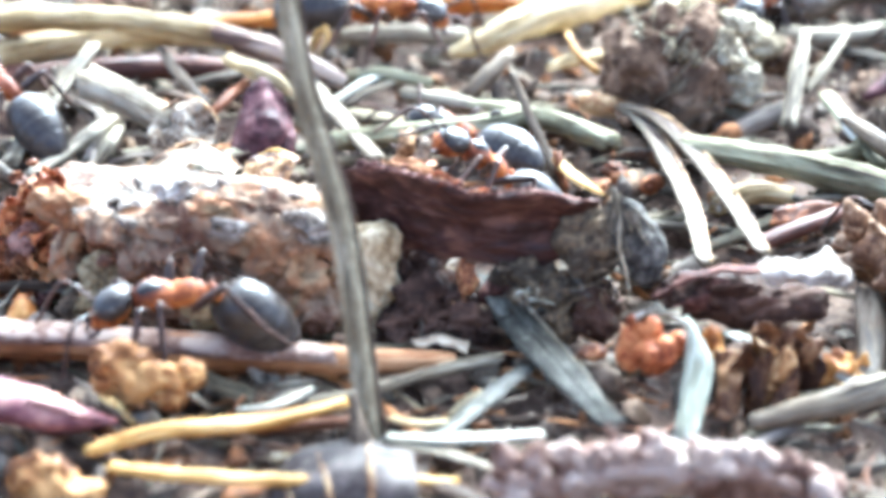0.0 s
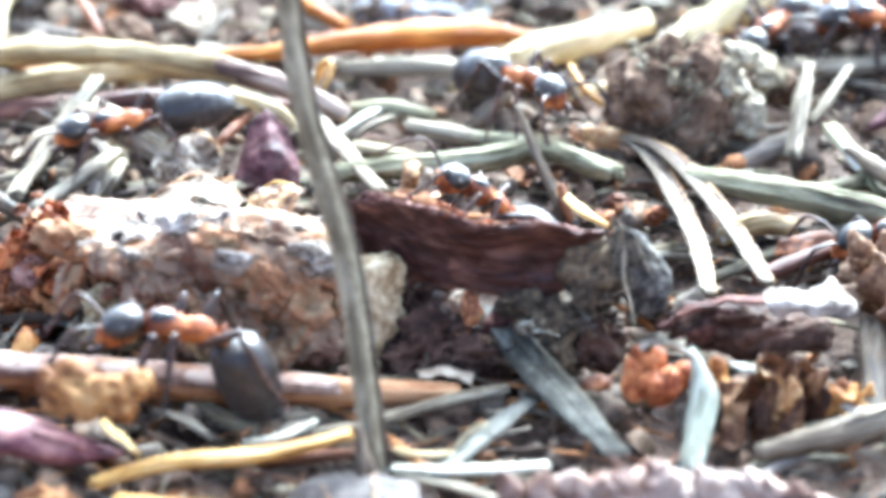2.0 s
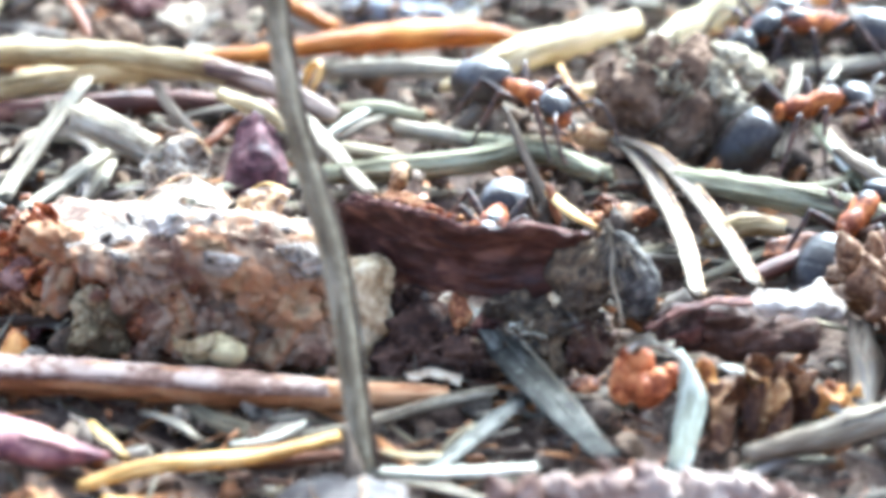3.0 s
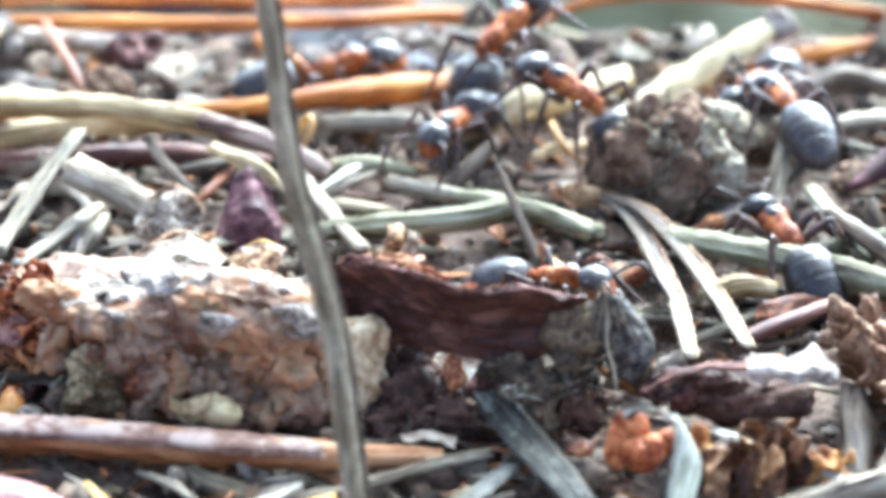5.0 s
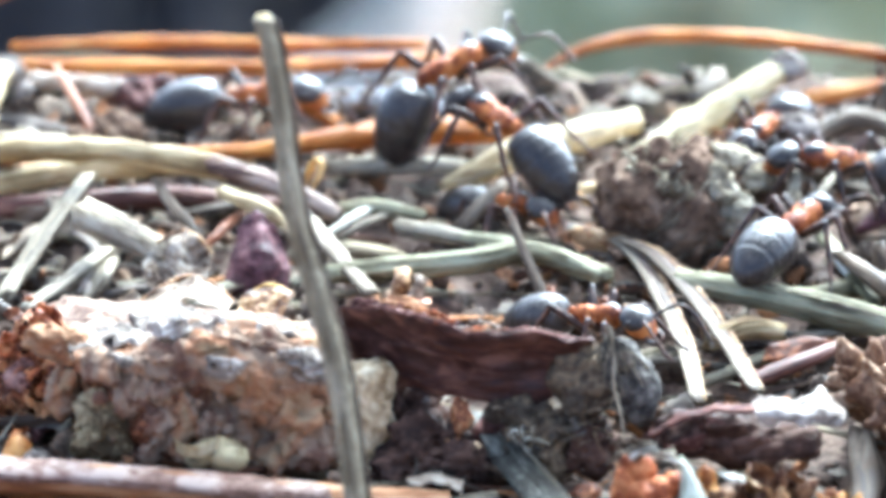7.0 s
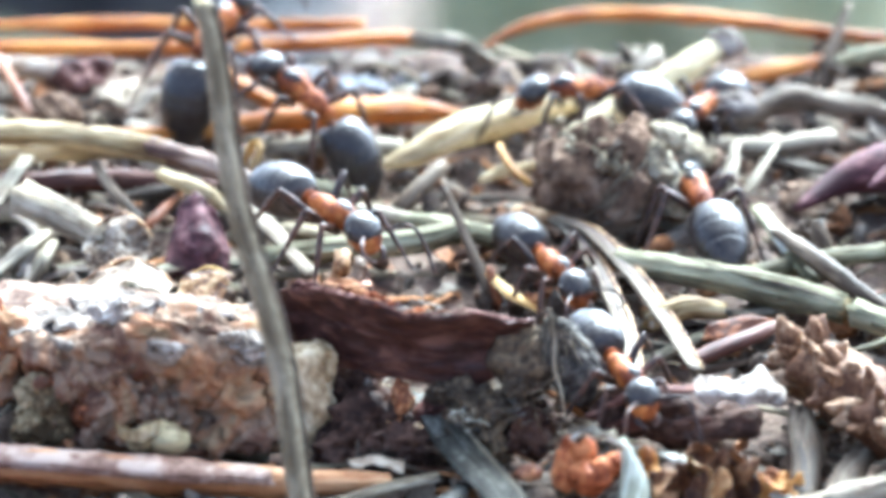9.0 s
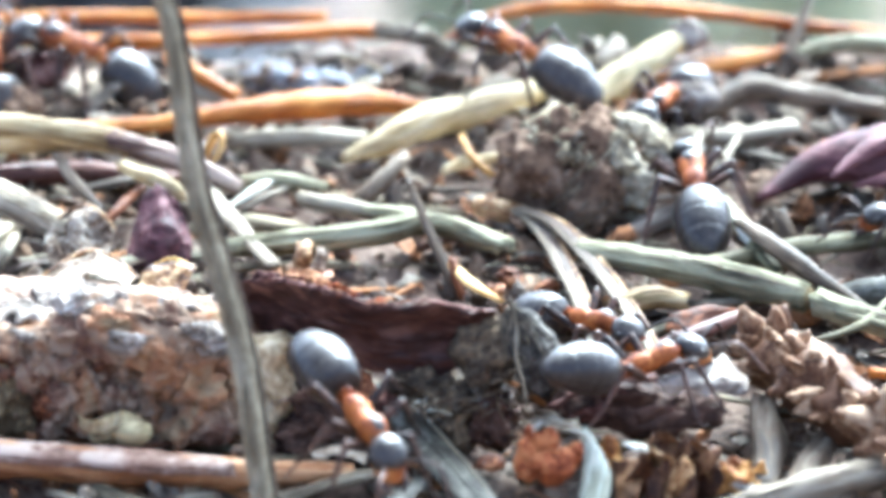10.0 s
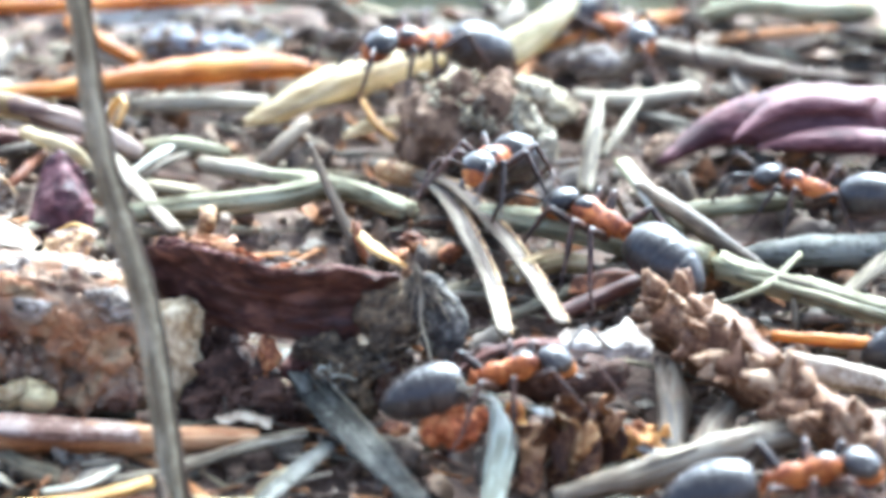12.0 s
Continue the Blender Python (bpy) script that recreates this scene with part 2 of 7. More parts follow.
pegpink = mat("pale_pink_peg", (0.085, 0.042, 0.027), (0.19, 0.115, 0.083), (0.33, 0.25, 0.20), (0.6, 0.6, 0.6), spread=0.3, rough=0.6, bump=0.25, clear=0.1, gloss=0.15)
greypetal = mat("grey_mauve_scale", (0.026, 0.019, 0.016), (0.064, 0.049, 0.041), (0.13, 0.105, 0.09), (0.7, 1.2, 1.2), rough=0.6, clear=0.1, bump=0.4, gloss=0.15)
amberleaf = mat("amber_leaf", (0.16, 0.05, 0.010), (0.36, 0.14, 0.028), (0.52, 0.28, 0.08), (1.2, 1.2, 1.2), rough=0.5, clear=0.45)
humus = mat("dark_humus", (0.052, 0.034, 0.025), (0.108, 0.072, 0.052), (0.18, 0.13, 0.095), (0.9, 0.9, 0.9), stain=0.12, spread=0, rough=0.75, bump=0.7, gloss=0.1)
stone = mat("blue_grey_grit", (0.05, 0.05, 0.055), (0.15, 0.15, 0.155), (0.32, 0.32, 0.325), (0.9, 0.9, 0.9), rough=0.7, bump=0.6)


def litter(name, tones, grain, uv):
    """Mixed litter: every piece takes a tone of its own, with grain over it."""
    m = mat(name, (0.42, 0.42, 0.42), (0.9, 0.9, 0.9), (1.4, 1.4, 1.4), grain, spread=0.1, uv=uv, island=True, rough=0.65, bump=0.5, gloss=0.1)
    nodes, links = m.node_tree.nodes, m.node_tree.links
    pick = nodes.new("ShaderNodeValToRGB")
    pick.color_ramp.interpolation = "CONSTANT"
    e = pick.color_ramp.elements
    for k, tone in enumerate(tones):
        spot = e[k] if k < 2 else e.new(k / len(tones))
        spot.position, spot.color = k / len(tones), (*tone, 1)
    links.new(nodes["Geometry"].outputs["Random Per Island"], pick.inputs["Fac"])
    blend = nodes.new("ShaderNodeMix")
    blend.data_type, blend.blend_type = "RGBA", "MULTIPLY"
    blend.inputs["Factor"].default_value = 1.0
    links.new(pick.outputs["Color"], blend.inputs["A"])
    links.new(nodes["Color Ramp"].outputs["Color"], blend.inputs["B"])
    links.new(blend.outputs["Result"], nodes["Principled BSDF"].inputs["Base Color"])
    return m


litter_a = litter("needle_litter", [(0.215, 0.172, 0.103), (0.142, 0.116, 0.086), (0.181, 0.159, 0.107), (0.120, 0.056, 0.031), (0.275, 0.228, 0.155), (0.069, 0.045, 0.029), (0.181, 0.150, 0.120), (0.232, 0.107, 0.041), (0.103, 0.086, 0.062)], FIBRE, True)
litter_b = litter("crumb_litter", [(0.12, 0.075, 0.046), (0.19, 0.125, 0.078), (0.09, 0.068, 0.05), (0.22, 0.10, 0.042), (0.19, 0.15, 0.105), (0.07, 0.05, 0.036), (0.15, 0.125, 0.095), (0.13, 0.095, 0.065)], (1.6, 1.6, 1.6), False)
jet = mat("grey_black_chitin", (0.013, 0.010, 0.008), (0.029, 0.022, 0.018), (0.055, 0.044, 0.036), (5.0, 5.0, 5.0), rough=0.33, bump=0.12, gloss=0.32, spread=0.1)
amber = mat("amber_chitin", (0.125, 0.030, 0.009), (0.30, 0.086, 0.019), (0.45, 0.17, 0.042), (1.0, 1.0, 1.0), rough=0.55, bump=0.1, gloss=0.22, clear=0.22, spread=0.2)
legbrown = mat("dark_brown_chitin", (0.016, 0.010, 0.008), (0.045, 0.024, 0.016), (0.10, 0.052, 0.034), (2.0, 2.0, 2.0), rough=0.4, bump=0.1, gloss=0.25)


# ---- mesh helpers ----
def part(name, bm, material, parent=None, label="", at=None):
    """Links a bmesh, given in millimetres, as one mesh object; its origin goes to the point at."""
    me = bpy.data.meshes.new(name)
    origin = Vector(at) if at is not None else Vector((0, 0, 0))
    for v in bm.verts:
        v.co = (v.co - origin) * MM
    bm.to_mesh(me)
    bm.free()
    for p in me.polygons:
        p.use_smooth = True
    me.materials.append(material)
    ob = new(name, me)
    ob.location = origin * MM
    if parent:
        ob.parent = parent
    return tagged(ob, label)


def thing(ob, label, category, group="", kind=""):
    return tagged(ob, label, category, group, kind)


def spline(points, count):
    """A smooth line through the points."""
    p = [Vector(q) for q in points]
    if len(p) == 2:
        return [p[0].lerp(p[1], i / (count - 1)) for i in range(count)]
    p = [2 * p[0] - p[1], *p, 2 * p[-1] - p[-2]]
    line = []
    for i in range(count):
        s = i / (count - 1) * (len(p) - 3)
        k = min(int(s), len(p) - 4)
        u, (a, b, c, d) = s - k, p[k:k + 4]
        line.append(0.5 * ((2 * b) + (c - a) * u + (2 * a - 5 * b + 4 * c - d) * u * u + (3 * b - a - 3 * c + d) * u ** 3))
    return line


def level(values, s):
    """The value at s (0 to 1) of a number or of a list spread evenly."""
    if not isinstance(values, (list, tuple)):
        return values
    s *= len(values) - 1
    k = min(int(s), len(values) - 2)
    return values[k] + (values[k + 1] - values[k]) * (s - k)


def tube(bm, points, radius, flat=1.0, sides=10, step=0.35, ridges=3, deep=0.08, rough=0.1, seed=0.0, up=(0, 0, 1), ragged=0.5, most=70, cup=0.0):
    """A stem along the points: uneven section, lengthwise ridges, ends closed."""
    length = sum((Vector(b) - Vector(a)).length for a, b in zip(points, points[1:]))
    count = max(4, min(most, int(length / step)))
    line = spline(points, count)
    uv = bm.loops.layers.uv.verify()
    rings, spots, run = [], {}, 0.0
    side = None
    for i, c in enumerate(line):
        ahead = (line[min(i + 1, count - 1)] - line[max(i - 1, 0)]).normalized()
        if i:
            run += (c - line[i - 1]).length
        side = ahead.cross(Vector(up)) if side is None else side - ahead * side.dot(ahead)
        if side.length < 1e-4:
            side = ahead.orthogonal()
        side.normalize()
        top = side.cross(ahead)
        r = level(radius, i / (count - 1))
        ring = []
        for k in range(sides):
            a = 2 * math.pi * k / sides
            w = 1 + rough * 2 * noise.noise((c.x * 0.7 + seed * 9.1, run * 0.8 + seed, a * 1.3)) + rough * noise.noise((math.cos(a) * 2 + seed, math.sin(a) * 2, run * 0.5))
            if ridges:
                w += deep * (2.2 * abs(math.cos(ridges * a / 2 + seed)) - 1.4)
            end = 0.0
            if ragged and i in (0, count - 1):
                end = ragged * r * noise.noise((math.cos(a) * 3 + seed, math.sin(a) * 3, i)) * 3
            x, y = math.cos(a) * r * w, math.sin(a) * r * w * flat
            y += cup * r * math.cos(a) ** 2
            v = bm.verts.new(c + side * x + top * y + ahead * end)
            spots[v] = (a / (2 * math.pi) * 6.28 * r + seed, run + seed)
            ring.append(v)
        rings.append(ring)
    for a, b in zip(rings, rings[1:]):
        for k in range(sides):
            f = bm.faces.new((a[k], a[(k + 1) % sides], b[(k + 1) % sides], b[k]))
            for loop in f.loops:
                loop[uv].uv = spots[loop.vert]
    for ring, turn in ((rings[0], True), (rings[-1], False)):
        mid = bm.verts.new(sum((v.co for v in ring), Vector()) / sides)
        spots[mid] = (seed, seed)
        for k in range(sides):
            tri = (mid, ring[(k + 1) % sides], ring[k]) if turn else (mid, ring[k], ring[(k + 1) % sides])
            f = bm.faces.new(tri)
            for loop in f.loops:
                loop[uv].uv = spots[loop.vert]
    return line


def loft(bm, rows, across=14, along=20, thick=0.15, rough=0.08, freq=0.8, seed=0.0, fray=0.0, fold=0.0, lean=1.0):
    """A curved sheet of some thickness through rows of points; fold presses creases into it, lean tilts them."""
    lines = [spline(r, along) for r in rows]
    grid = [spline([l[j] for l in lines], across) for j in range(along)]
    uv = bm.loops.layers.uv.verify()
    top, low = [], []
    for j in range(along):
        t_row, l_row = [], []
        for i in range(across):
            p = grid[j][i]
            du = grid[j][min(i + 1, across - 1)] - grid[j][max(i - 1, 0)]
            dv = grid[min(j + 1, along - 1)][i] - grid[max(j - 1, 0)][i]
            n = du.cross(dv)
            n = n.normalized() if n.length > 1e-6 else Vector((0, 0, 1))
            q = p + n * rough * (noise.noise(p * freq + Vector((seed, 0, 0))) * 2 + noise.noise(p * freq * 3.1 + Vector((0, seed, 0))))
            if fold:
                w = 0.35 * noise.noise(p * 0.5 + Vector((0, seed, 4)))
                a = noise.noise(Vector((p.x * 0.16 + w, p.y * 0.2 + seed, (p.z + lean * 0.2 * p.x) * 0.75 + w)))
                b = noise.noise(Vector((p.x * 0.33 + seed, p.y * 0.3, p.z * 0.33)))
                c = noise.noise(Vector((p.x * 0.9, p.y * 0.9 + seed, (p.z - 0.3 * p.x) * 1.6)))
                q += n * fold * (math.exp(-abs(a) * 7) + 0.7 * b + 0.25 * math.exp(-abs(c) * 8) - 0.3)
            if fray and i in (0, across - 1):
                q += (p - grid[j][across // 2]) * fray * noise.noise(p * 2.3 + Vector((seed, seed, 0)))
            edge = min(i, across - 1 - i, j, along - 1 - j)
            h = thick * (0.35 if edge == 0 else 1.0) / 2
            t_row.append(bm.verts.new(q + n * h))
            l_row.append(bm.verts.new(q - n * h))
        top.append(t_row)
        low.append(l_row)

    def quad(*vs):
        f = bm.faces.new(vs)
        for loop in f.loops:
            loop[uv].uv = (loop.vert.co.x, loop.vert.co.z)

    for j in range(along - 1):
        for i in range(across - 1):
            quad(top[j][i], top[j][i + 1], top[j + 1][i + 1], top[j + 1][i])
            quad(low[j][i + 1], low[j][i], low[j + 1][i], low[j + 1][i + 1])
        quad(top[j][0], top[j + 1][0], low[j + 1][0], low[j][0])
        quad(top[j + 1][-1], top[j][-1], low[j][-1], low[j + 1][-1])
    for i in range(across - 1):
        quad(top[0][i + 1], top[0][i], low[0][i], low[0][i + 1])
        quad(top[-1][i], top[-1][i + 1], low[-1][i + 1], low[-1][i])


BALLS = {}


def ball(fine):
    """Corners and faces of a round ball, made once for each fineness."""
    if fine not in BALLS:
        bm = bmesh.new()
        bmesh.ops.create_icosphere(bm, subdivisions=fine, radius=1.0)
        bm.verts.index_update()
        BALLS[fine] = [v.co.copy() for v in bm.verts], [[v.index for v in f.verts] for f in bm.faces]
        bm.free()
    return BALLS[fine]


def lump(bm, centre, size, turn=(0, 0, 0), rough=0.25, freq=0.5, seed=0.0, fine=3, sharp=0.0, boxy=1.0):
    """A worn, irregular body: a ball stretched, dented and pitted."""
    corners, faces = ball(fine)
    spin = Euler([radians(a) for a in turn]).to_matrix()
    c, s = Vector(centre), Vector(size)
    mean = (s.x + s.y + s.z) / 3
    made = []
    for n in corners:
        if boxy != 1.0:
            n = Vector([math.copysign(abs(a) ** boxy, a) for a in n])
        p = Vector((n.x * s.x, n.y * s.y, n.z * s.z))
        q = p * freq + Vector((seed * 7.3, seed * 3.1, -seed * 5.7))
        d = rough * (noise.noise(q) + 0.5 * noise.noise(q * 2.3) + 0.25 * noise.noise(q * 5.1)) * mean
        if sharp:
            d -= sharp * mean * abs(noise.noise(q * 1.7 + Vector((3, 1, 2))))
        made.append(bm.verts.new(c + spin @ (p + n * d)))
    for f in faces:
        bm.faces.new([made[i] for i in f])
    return made


def ground_z(x, y):
    """The mound: it climbs to a crest, rolls over and falls away to the forest floor."""
    crest = 22.6 + 0.5 * math.sin(x * 0.09)
    z = SLOPE * min(y, crest)
    if y > crest:
        z -= 0.35 * (y - crest) if y - crest < 60 else 21.0 + 0.85 * (y - crest - 60)
    if y < -40:
        z += 0.12 * (y + 40)
    if abs(x) > 60:
        z -= 0.25 * (abs(x) - 60)
    return max(z, -192.0)


def stick(name, label, points, radius, material, category="plant stem", end=None, group="", strips=None, **shape):
    """A lying or standing stem as one thing; end gives its broken ends a paler core, strips raised fibres along it."""
    bm = bmesh.new()
    line = tube(bm, points, radius, **shape)
    ob = thing(part(name, bm, material, at=points[0]), label, category, group)
    rnd = random.Random(len(label) + int(points[0][0] * 10))

    def add(part_name, bm, m, tag=""):
        made = part(part_name, bm, m, ob, tag, at=points[0])
        made.location = (0, 0, 0)
    if end:
        for a, b, r in ((line[0], line[2], level(radius, 0)), (line[-1], line[-3], level(radius, 1))):
            out = (a - b).normalized()
            bm = bmesh.new()
            tube(bm, [a - out * 0.06, a + out * r * 0.22], [r * 0.8, r * 0.5], flat=shape.get("flat", 1.0), sides=9, rough=0.15, ragged=0.5, step=0.1)
            add("broken_end", bm, end, "pale fibrous broken end")
    if strips is None:
        strips = 3 if level(radius, 0.5) > 0.38 and shape.get("flat", 1.0) > 0.5 else 0
    for k in range(strips):
        i = rnd.randrange(1, max(2, len(line) - 6))
        j = min(len(line) - 2, i + rnd.randrange(4, max(5, len(line) // 2)))
        if j - i < 3:
            continue
        way = (line[j] - line[i]).normalized()
        out = (Vector((rnd.uniform(-0.5, 0.5), -0.7, rnd.uniform(-0.2, 1.0))) - way * way.dot(Vector((0, -0.7, 0.5)))).normalized()
        run = [line[q] + out * level(radius, q / (len(line) - 1)) * shape.get("flat", 1.0) ** 0.5 * (0.97 + (0.18 if q in (i, j) else 0)) for q in range(i, j + 1, max(1, (j - i) // 5))]
        w = level(radius, 0.5) * (rnd.uniform(0.05, 0.09) if strips > 4 and k % 2 else rnd.uniform(0.12, 0.2))
        bm = bmesh.new()
        tube(bm, run, [w * 0.3, w, w, w * 0.3], flat=0.6, sides=6, step=0.4, rough=0.2, seed=k)
        if strips > 4 and k % 2:
            add("crack", bm, edgebrown, "dark lengthwise crack")
        else:
            add("fibre_strip", bm, material)
    return ob


def blob(name, label, category, material, bodies, group="", **shape):
    """One thing made of grown-together lumps: rows of centre, size, turn."""
    bm = bmesh.new()
    for k, (centre, size, *turn) in enumerate(bodies):
        lump(bm, centre, size, turn[0] if turn else (0, 0, 0), seed=shape.get("seed", 0) + k * 1.7, **{a: b for a, b in shape.items() if a != "seed"})
    return thing(part(name, bm, material, at=bodies[0][0]), label, category, group)


def child(name, bm, material, base, label="", kind=""):
    """A part laid out in world millimetres, put under a thing that stands unturned."""
    ob = part(name, bm, material, None, label, at=base.location / MM)
    ob.location, ob.parent = (0, 0, 0), base
    return tagged(ob, kind=kind)


def holder(name, at, label, category, group=""):
    ob = new(name)
    ob.location = Vector(at) * MM
    return thing(ob, label, category, group)


def lumps(*rows, **shape):
    bm = bmesh.new()
    seed = shape.pop("seed", 0.0)
    for k, (centre, size, *turn) in enumerate(rows):
        lump(bm, centre, size, turn[0] if turn else (0, 0, 0), seed=seed + k * 1.7, **shape)
    return bm


def sheet(rows, **shape):
    bm = bmesh.new()
    loft(bm, rows, **shape)
    return bm


def rod(points, radius, **shape):
    bm = bmesh.new()
    tube(bm, points, radius, **shape)
    return bm


def flake(name, label, category, material, rows, group="", **shape):
    bm = bmesh.new()
    loft(bm, rows, **shape)
    return thing(part(name, bm, material, at=rows[0][0]), label, category, group)


# ---- ground ----
def build_ground():
    def steps(near, far, fine, grow):
        values, x, d = [], near, fine
        while x < far:
            values.append(x)
            if x > 34:
                d *= grow
            x += d
        return values + [far]
    xs = steps(0, 120000, 0.45, 1.25)
    xs = [-x for x in reversed(xs[1:])] + xs
    back = steps(0, 120000, 0.45, 1.25)
    ys = [-y for y in reversed(steps(0, 120000, 0.6, 1.3)[1:])] + back
    bm = bmesh.new()
    grid = []
    for y in ys:
        row = []
        for x in xs:
            near = max(0.0, 1 - max(abs(x), abs(y)) / 70)
            z = ground_z(x, y) - 0.7
            z += near * (0.9 * noise.noise((x * 0.22, y * 0.22, 0)) + 0.5 * noise.noise((x * 0.6, y * 0.6, 4)) + 0.25 * noise.noise((x * 1.7, y * 1.7, 9)))
            if max(abs(x), abs(y)) > 400:
                z += 25 * noise.noise((x * 0.004, y * 0.004, 2))
            row.append(bm.verts.new((x, y, z)))
        grid.append(row)
    for a, b in zip(grid, grid[1:]):
        for k in range(len(xs) - 1):
            bm.faces.new((a[k], a[k + 1], b[k + 1], b[k]))
    thing(part("ground", bm, humus), "dark brown crumbly humus of an ant mound", "ground", kind="structure")


build_ground()


def strew(count, seed, across, deep, heap, length, thick, flat=0.5):
    """Loose needles strewn over the mound, heaped in layers."""
    rnd = random.Random(seed)
    bm = bmesh.new()
    for n in range(count):
        x, y = rnd.uniform(-across, across), rnd.uniform(*deep)
        a = rnd.gauss(0, 0.55)
        l, r = rnd.uniform(*length), rnd.uniform(*thick)
        tilt = rnd.gauss(0, 0.13)
        z = ground_z(x, y) + rnd.uniform(*heap)
        d = Vector((math.cos(a) * l / 2, math.sin(a) * l / 2, 0))
        d.z = SLOPE * d.y * (1 if y < 22 else 0) + tilt * l / 2
        c, bend = Vector((x, y, z)), Vector((rnd.gauss(0, 0.09) * l, rnd.gauss(0, 0.09) * l, abs(rnd.gauss(0, 0.05)) * l))
        tube(bm, [c - d, c + bend, c + d], [r * 0.8, r, r * rnd.uniform(0.2, 0.8)], flat=rnd.uniform(flat, 1), sides=8, step=l / 8, ridges=3, deep=0.14, rough=0.16, seed=n * 0.37, most=9, ragged=1.0)
    return bm


thing(part("needle_litter", strew(420, 11, 46, (-24, 21.5), (-0.8, 0.1), (2.5, 8), (0.12, 0.28)), litter_a), "dry tan and grey conifer needles strewn over the mound", "needle litter", kind="stuff")
thing(part("straw_litter", strew(230, 23, 44, (-22, 21.5), (-0.7, 0.2), (2, 7), (0.25, 0.55), 0.2), litter_a), "broken pale straws and flat splinters heaped on the mound", "straw litter", kind="stuff")


def crumbs(count, seed, across, deep, heap, size, flat=(0.25, 0.8), sharp=0.0):
    rnd = random.Random(seed)
    bm = bmesh.new()
    for n in range(count):
        x, y = rnd.uniform(-across, across), rnd.uniform(*deep)
        s = rnd.uniform(*size)
        z = ground_z(x, y) + rnd.uniform(*heap)
        lump(bm, (x, y, z), (s, s * rnd.uniform(0.5, 1), s * rnd.uniform(*flat)), [rnd.uniform(0, 360) for _ in "xyz"] if flat[1] > 0.5 else [rnd.gauss(18, 22), rnd.gauss(0, 22), rnd.uniform(0, 360)], rough=0.8, freq=1.2 / s, seed=n * 0.21, fine=2, sharp=sharp)
    return bm


thing(part("crumb_litter", crumbs(1500, 5, 40, (-22, 21.5), (-0.6, 0.3), (0.15, 0.7), sharp=0.5), litter_b), "red-brown bark crumbs and soil grains", "crumb litter", kind="stuff")
thing(part("flake_litter", crumbs(850, 8, 42, (-22, 21.5), (-0.4, 0.35), (0.45, 1.3), (0.08, 0.2), 0.4), litter_b), "thin brown and grey bark flakes and leaf scraps", "flake litter", kind="stuff")
thing(part("splinter_litter", strew(1500, 41, 40, (-22, 21.5), (-0.2, 0.5), (0.6, 2.8), (0.03, 0.11), 0.3), litter_a), "fine splinters and plant shreds scattered over the litter", "splinter litter", kind="stuff")
thing(part("grain_litter", crumbs(3200, 17, 38, (-21, 21.5), (-0.3, 0.45), (0.06, 0.22), sharp=0.4), litter_b), "small soil grains and rusty crumbs between the straws", "grain litter", kind="stuff")

# ---- the standing stem and the stems round it ----
STEM = [(-2.07, -13.00, -3.84), (-2.37, -13.00, -2.73), (-2.72, -12.60, -0.24), (-3.15, -12.20, 2.79), (-3.87, -12.00, 5.67), (-4.65, -11.80, 8.53), (-5.26, -11.60, 12.91), (-5.62, -11.50, 14.47)]
stem = stick("standing_stem", "grey-brown dry grass stem standing upright in the litter", STEM, [0.3, 0.46, 0.52, 0.52, 0.5, 0.46, 0.42, 0.4], stemgrey, flat=0.8, ridges=4, deep=0.05, rough=0.03, end=straw, ragged=0.3)
side_line = [Vector(p) + Vector((0.4, -0.12, 0)) for p in STEM]
edge = part("dark_edge", rod(side_line, [0.08, 0.11, 0.12, 0.12, 0.11, 0.1, 0.08, 0.07], ridges=3, deep=0.1, rough=0.12, sides=8), brownstick, stem, "dark brown edge of the stem", at=Vector(side_line[0]) - Vector((0.4, -0.12, 0)))
edge.location = (0, 0, 0)
for k in range(3):
    i = 1 + 2 * k
    run = [Vector(p) + Vector((-0.2 + 0.12 * k, -0.5, 0)) for p in side_line[i - 1:i + 2]]
    run = [p - Vector((0.4, -0.12, 0)) for p in run]
    rib = part("rib", rod(run, [0.03, 0.06, 0.02], sides=6, rough=0.2, seed=k), greystraw, stem, at=Vector(side_line[0]) - Vector((0.4, -0.12, 0)))
    rib.location = (0, 0, 0)
stick("stem_splinter", "brown pointed splinter at the foot of the standing stem", [(-2.87, -14.00, -1.56), (-2.55, -14.50, -3.09), (-1.83, -15.00, -4.79)], [0.08, 0.4, 0.5], brownstick, flat=0.5, category="splinter")
bent = stick("bent_straw", "cream straw with a bent purple-brown tip", [(-21.70, 10.67, 5.47), (-16.46, 11.53, 5.95), (-12.35, 11.22, 6.05), (-9.67, 10.69, 5.87), (-7.61, 10.02, 5.56)], [0.42, 0.43, 0.45, 0.46, 0.44], straw, ridges=4, deep=0.08, strips=5)
tip = part("tip", rod([(-8.12, 10.17, 5.65), (-6.58, 9.61, 5.32), (-4.95, 9.22, 4.80), (-3.58, 9.42, 4.06)], [0.45, 0.45, 0.42, 0.3], ridges=4, deep=0.05, rough=0.12, ragged=0.4), tipbrown, bent, "purple-brown split tip", at=(-21.70, 10.67, 5.47))
tip.location = (0, 0, 0)
stick("tan_straw", "thick yellowish straw lying under another straw", [(-21.61, 9.70, 4.15), (-16.46, 11.27, 4.66), (-14.47, 12.11, 4.93), (-12.45, 12.69, 5.12), (-9.61, 13.52, 5.19), (-6.73, 14.05, 5.06)], [0.5, 0.55, 0.55, 0.5, 0.45, 0.4], straw, ridges=4, deep=0.05)
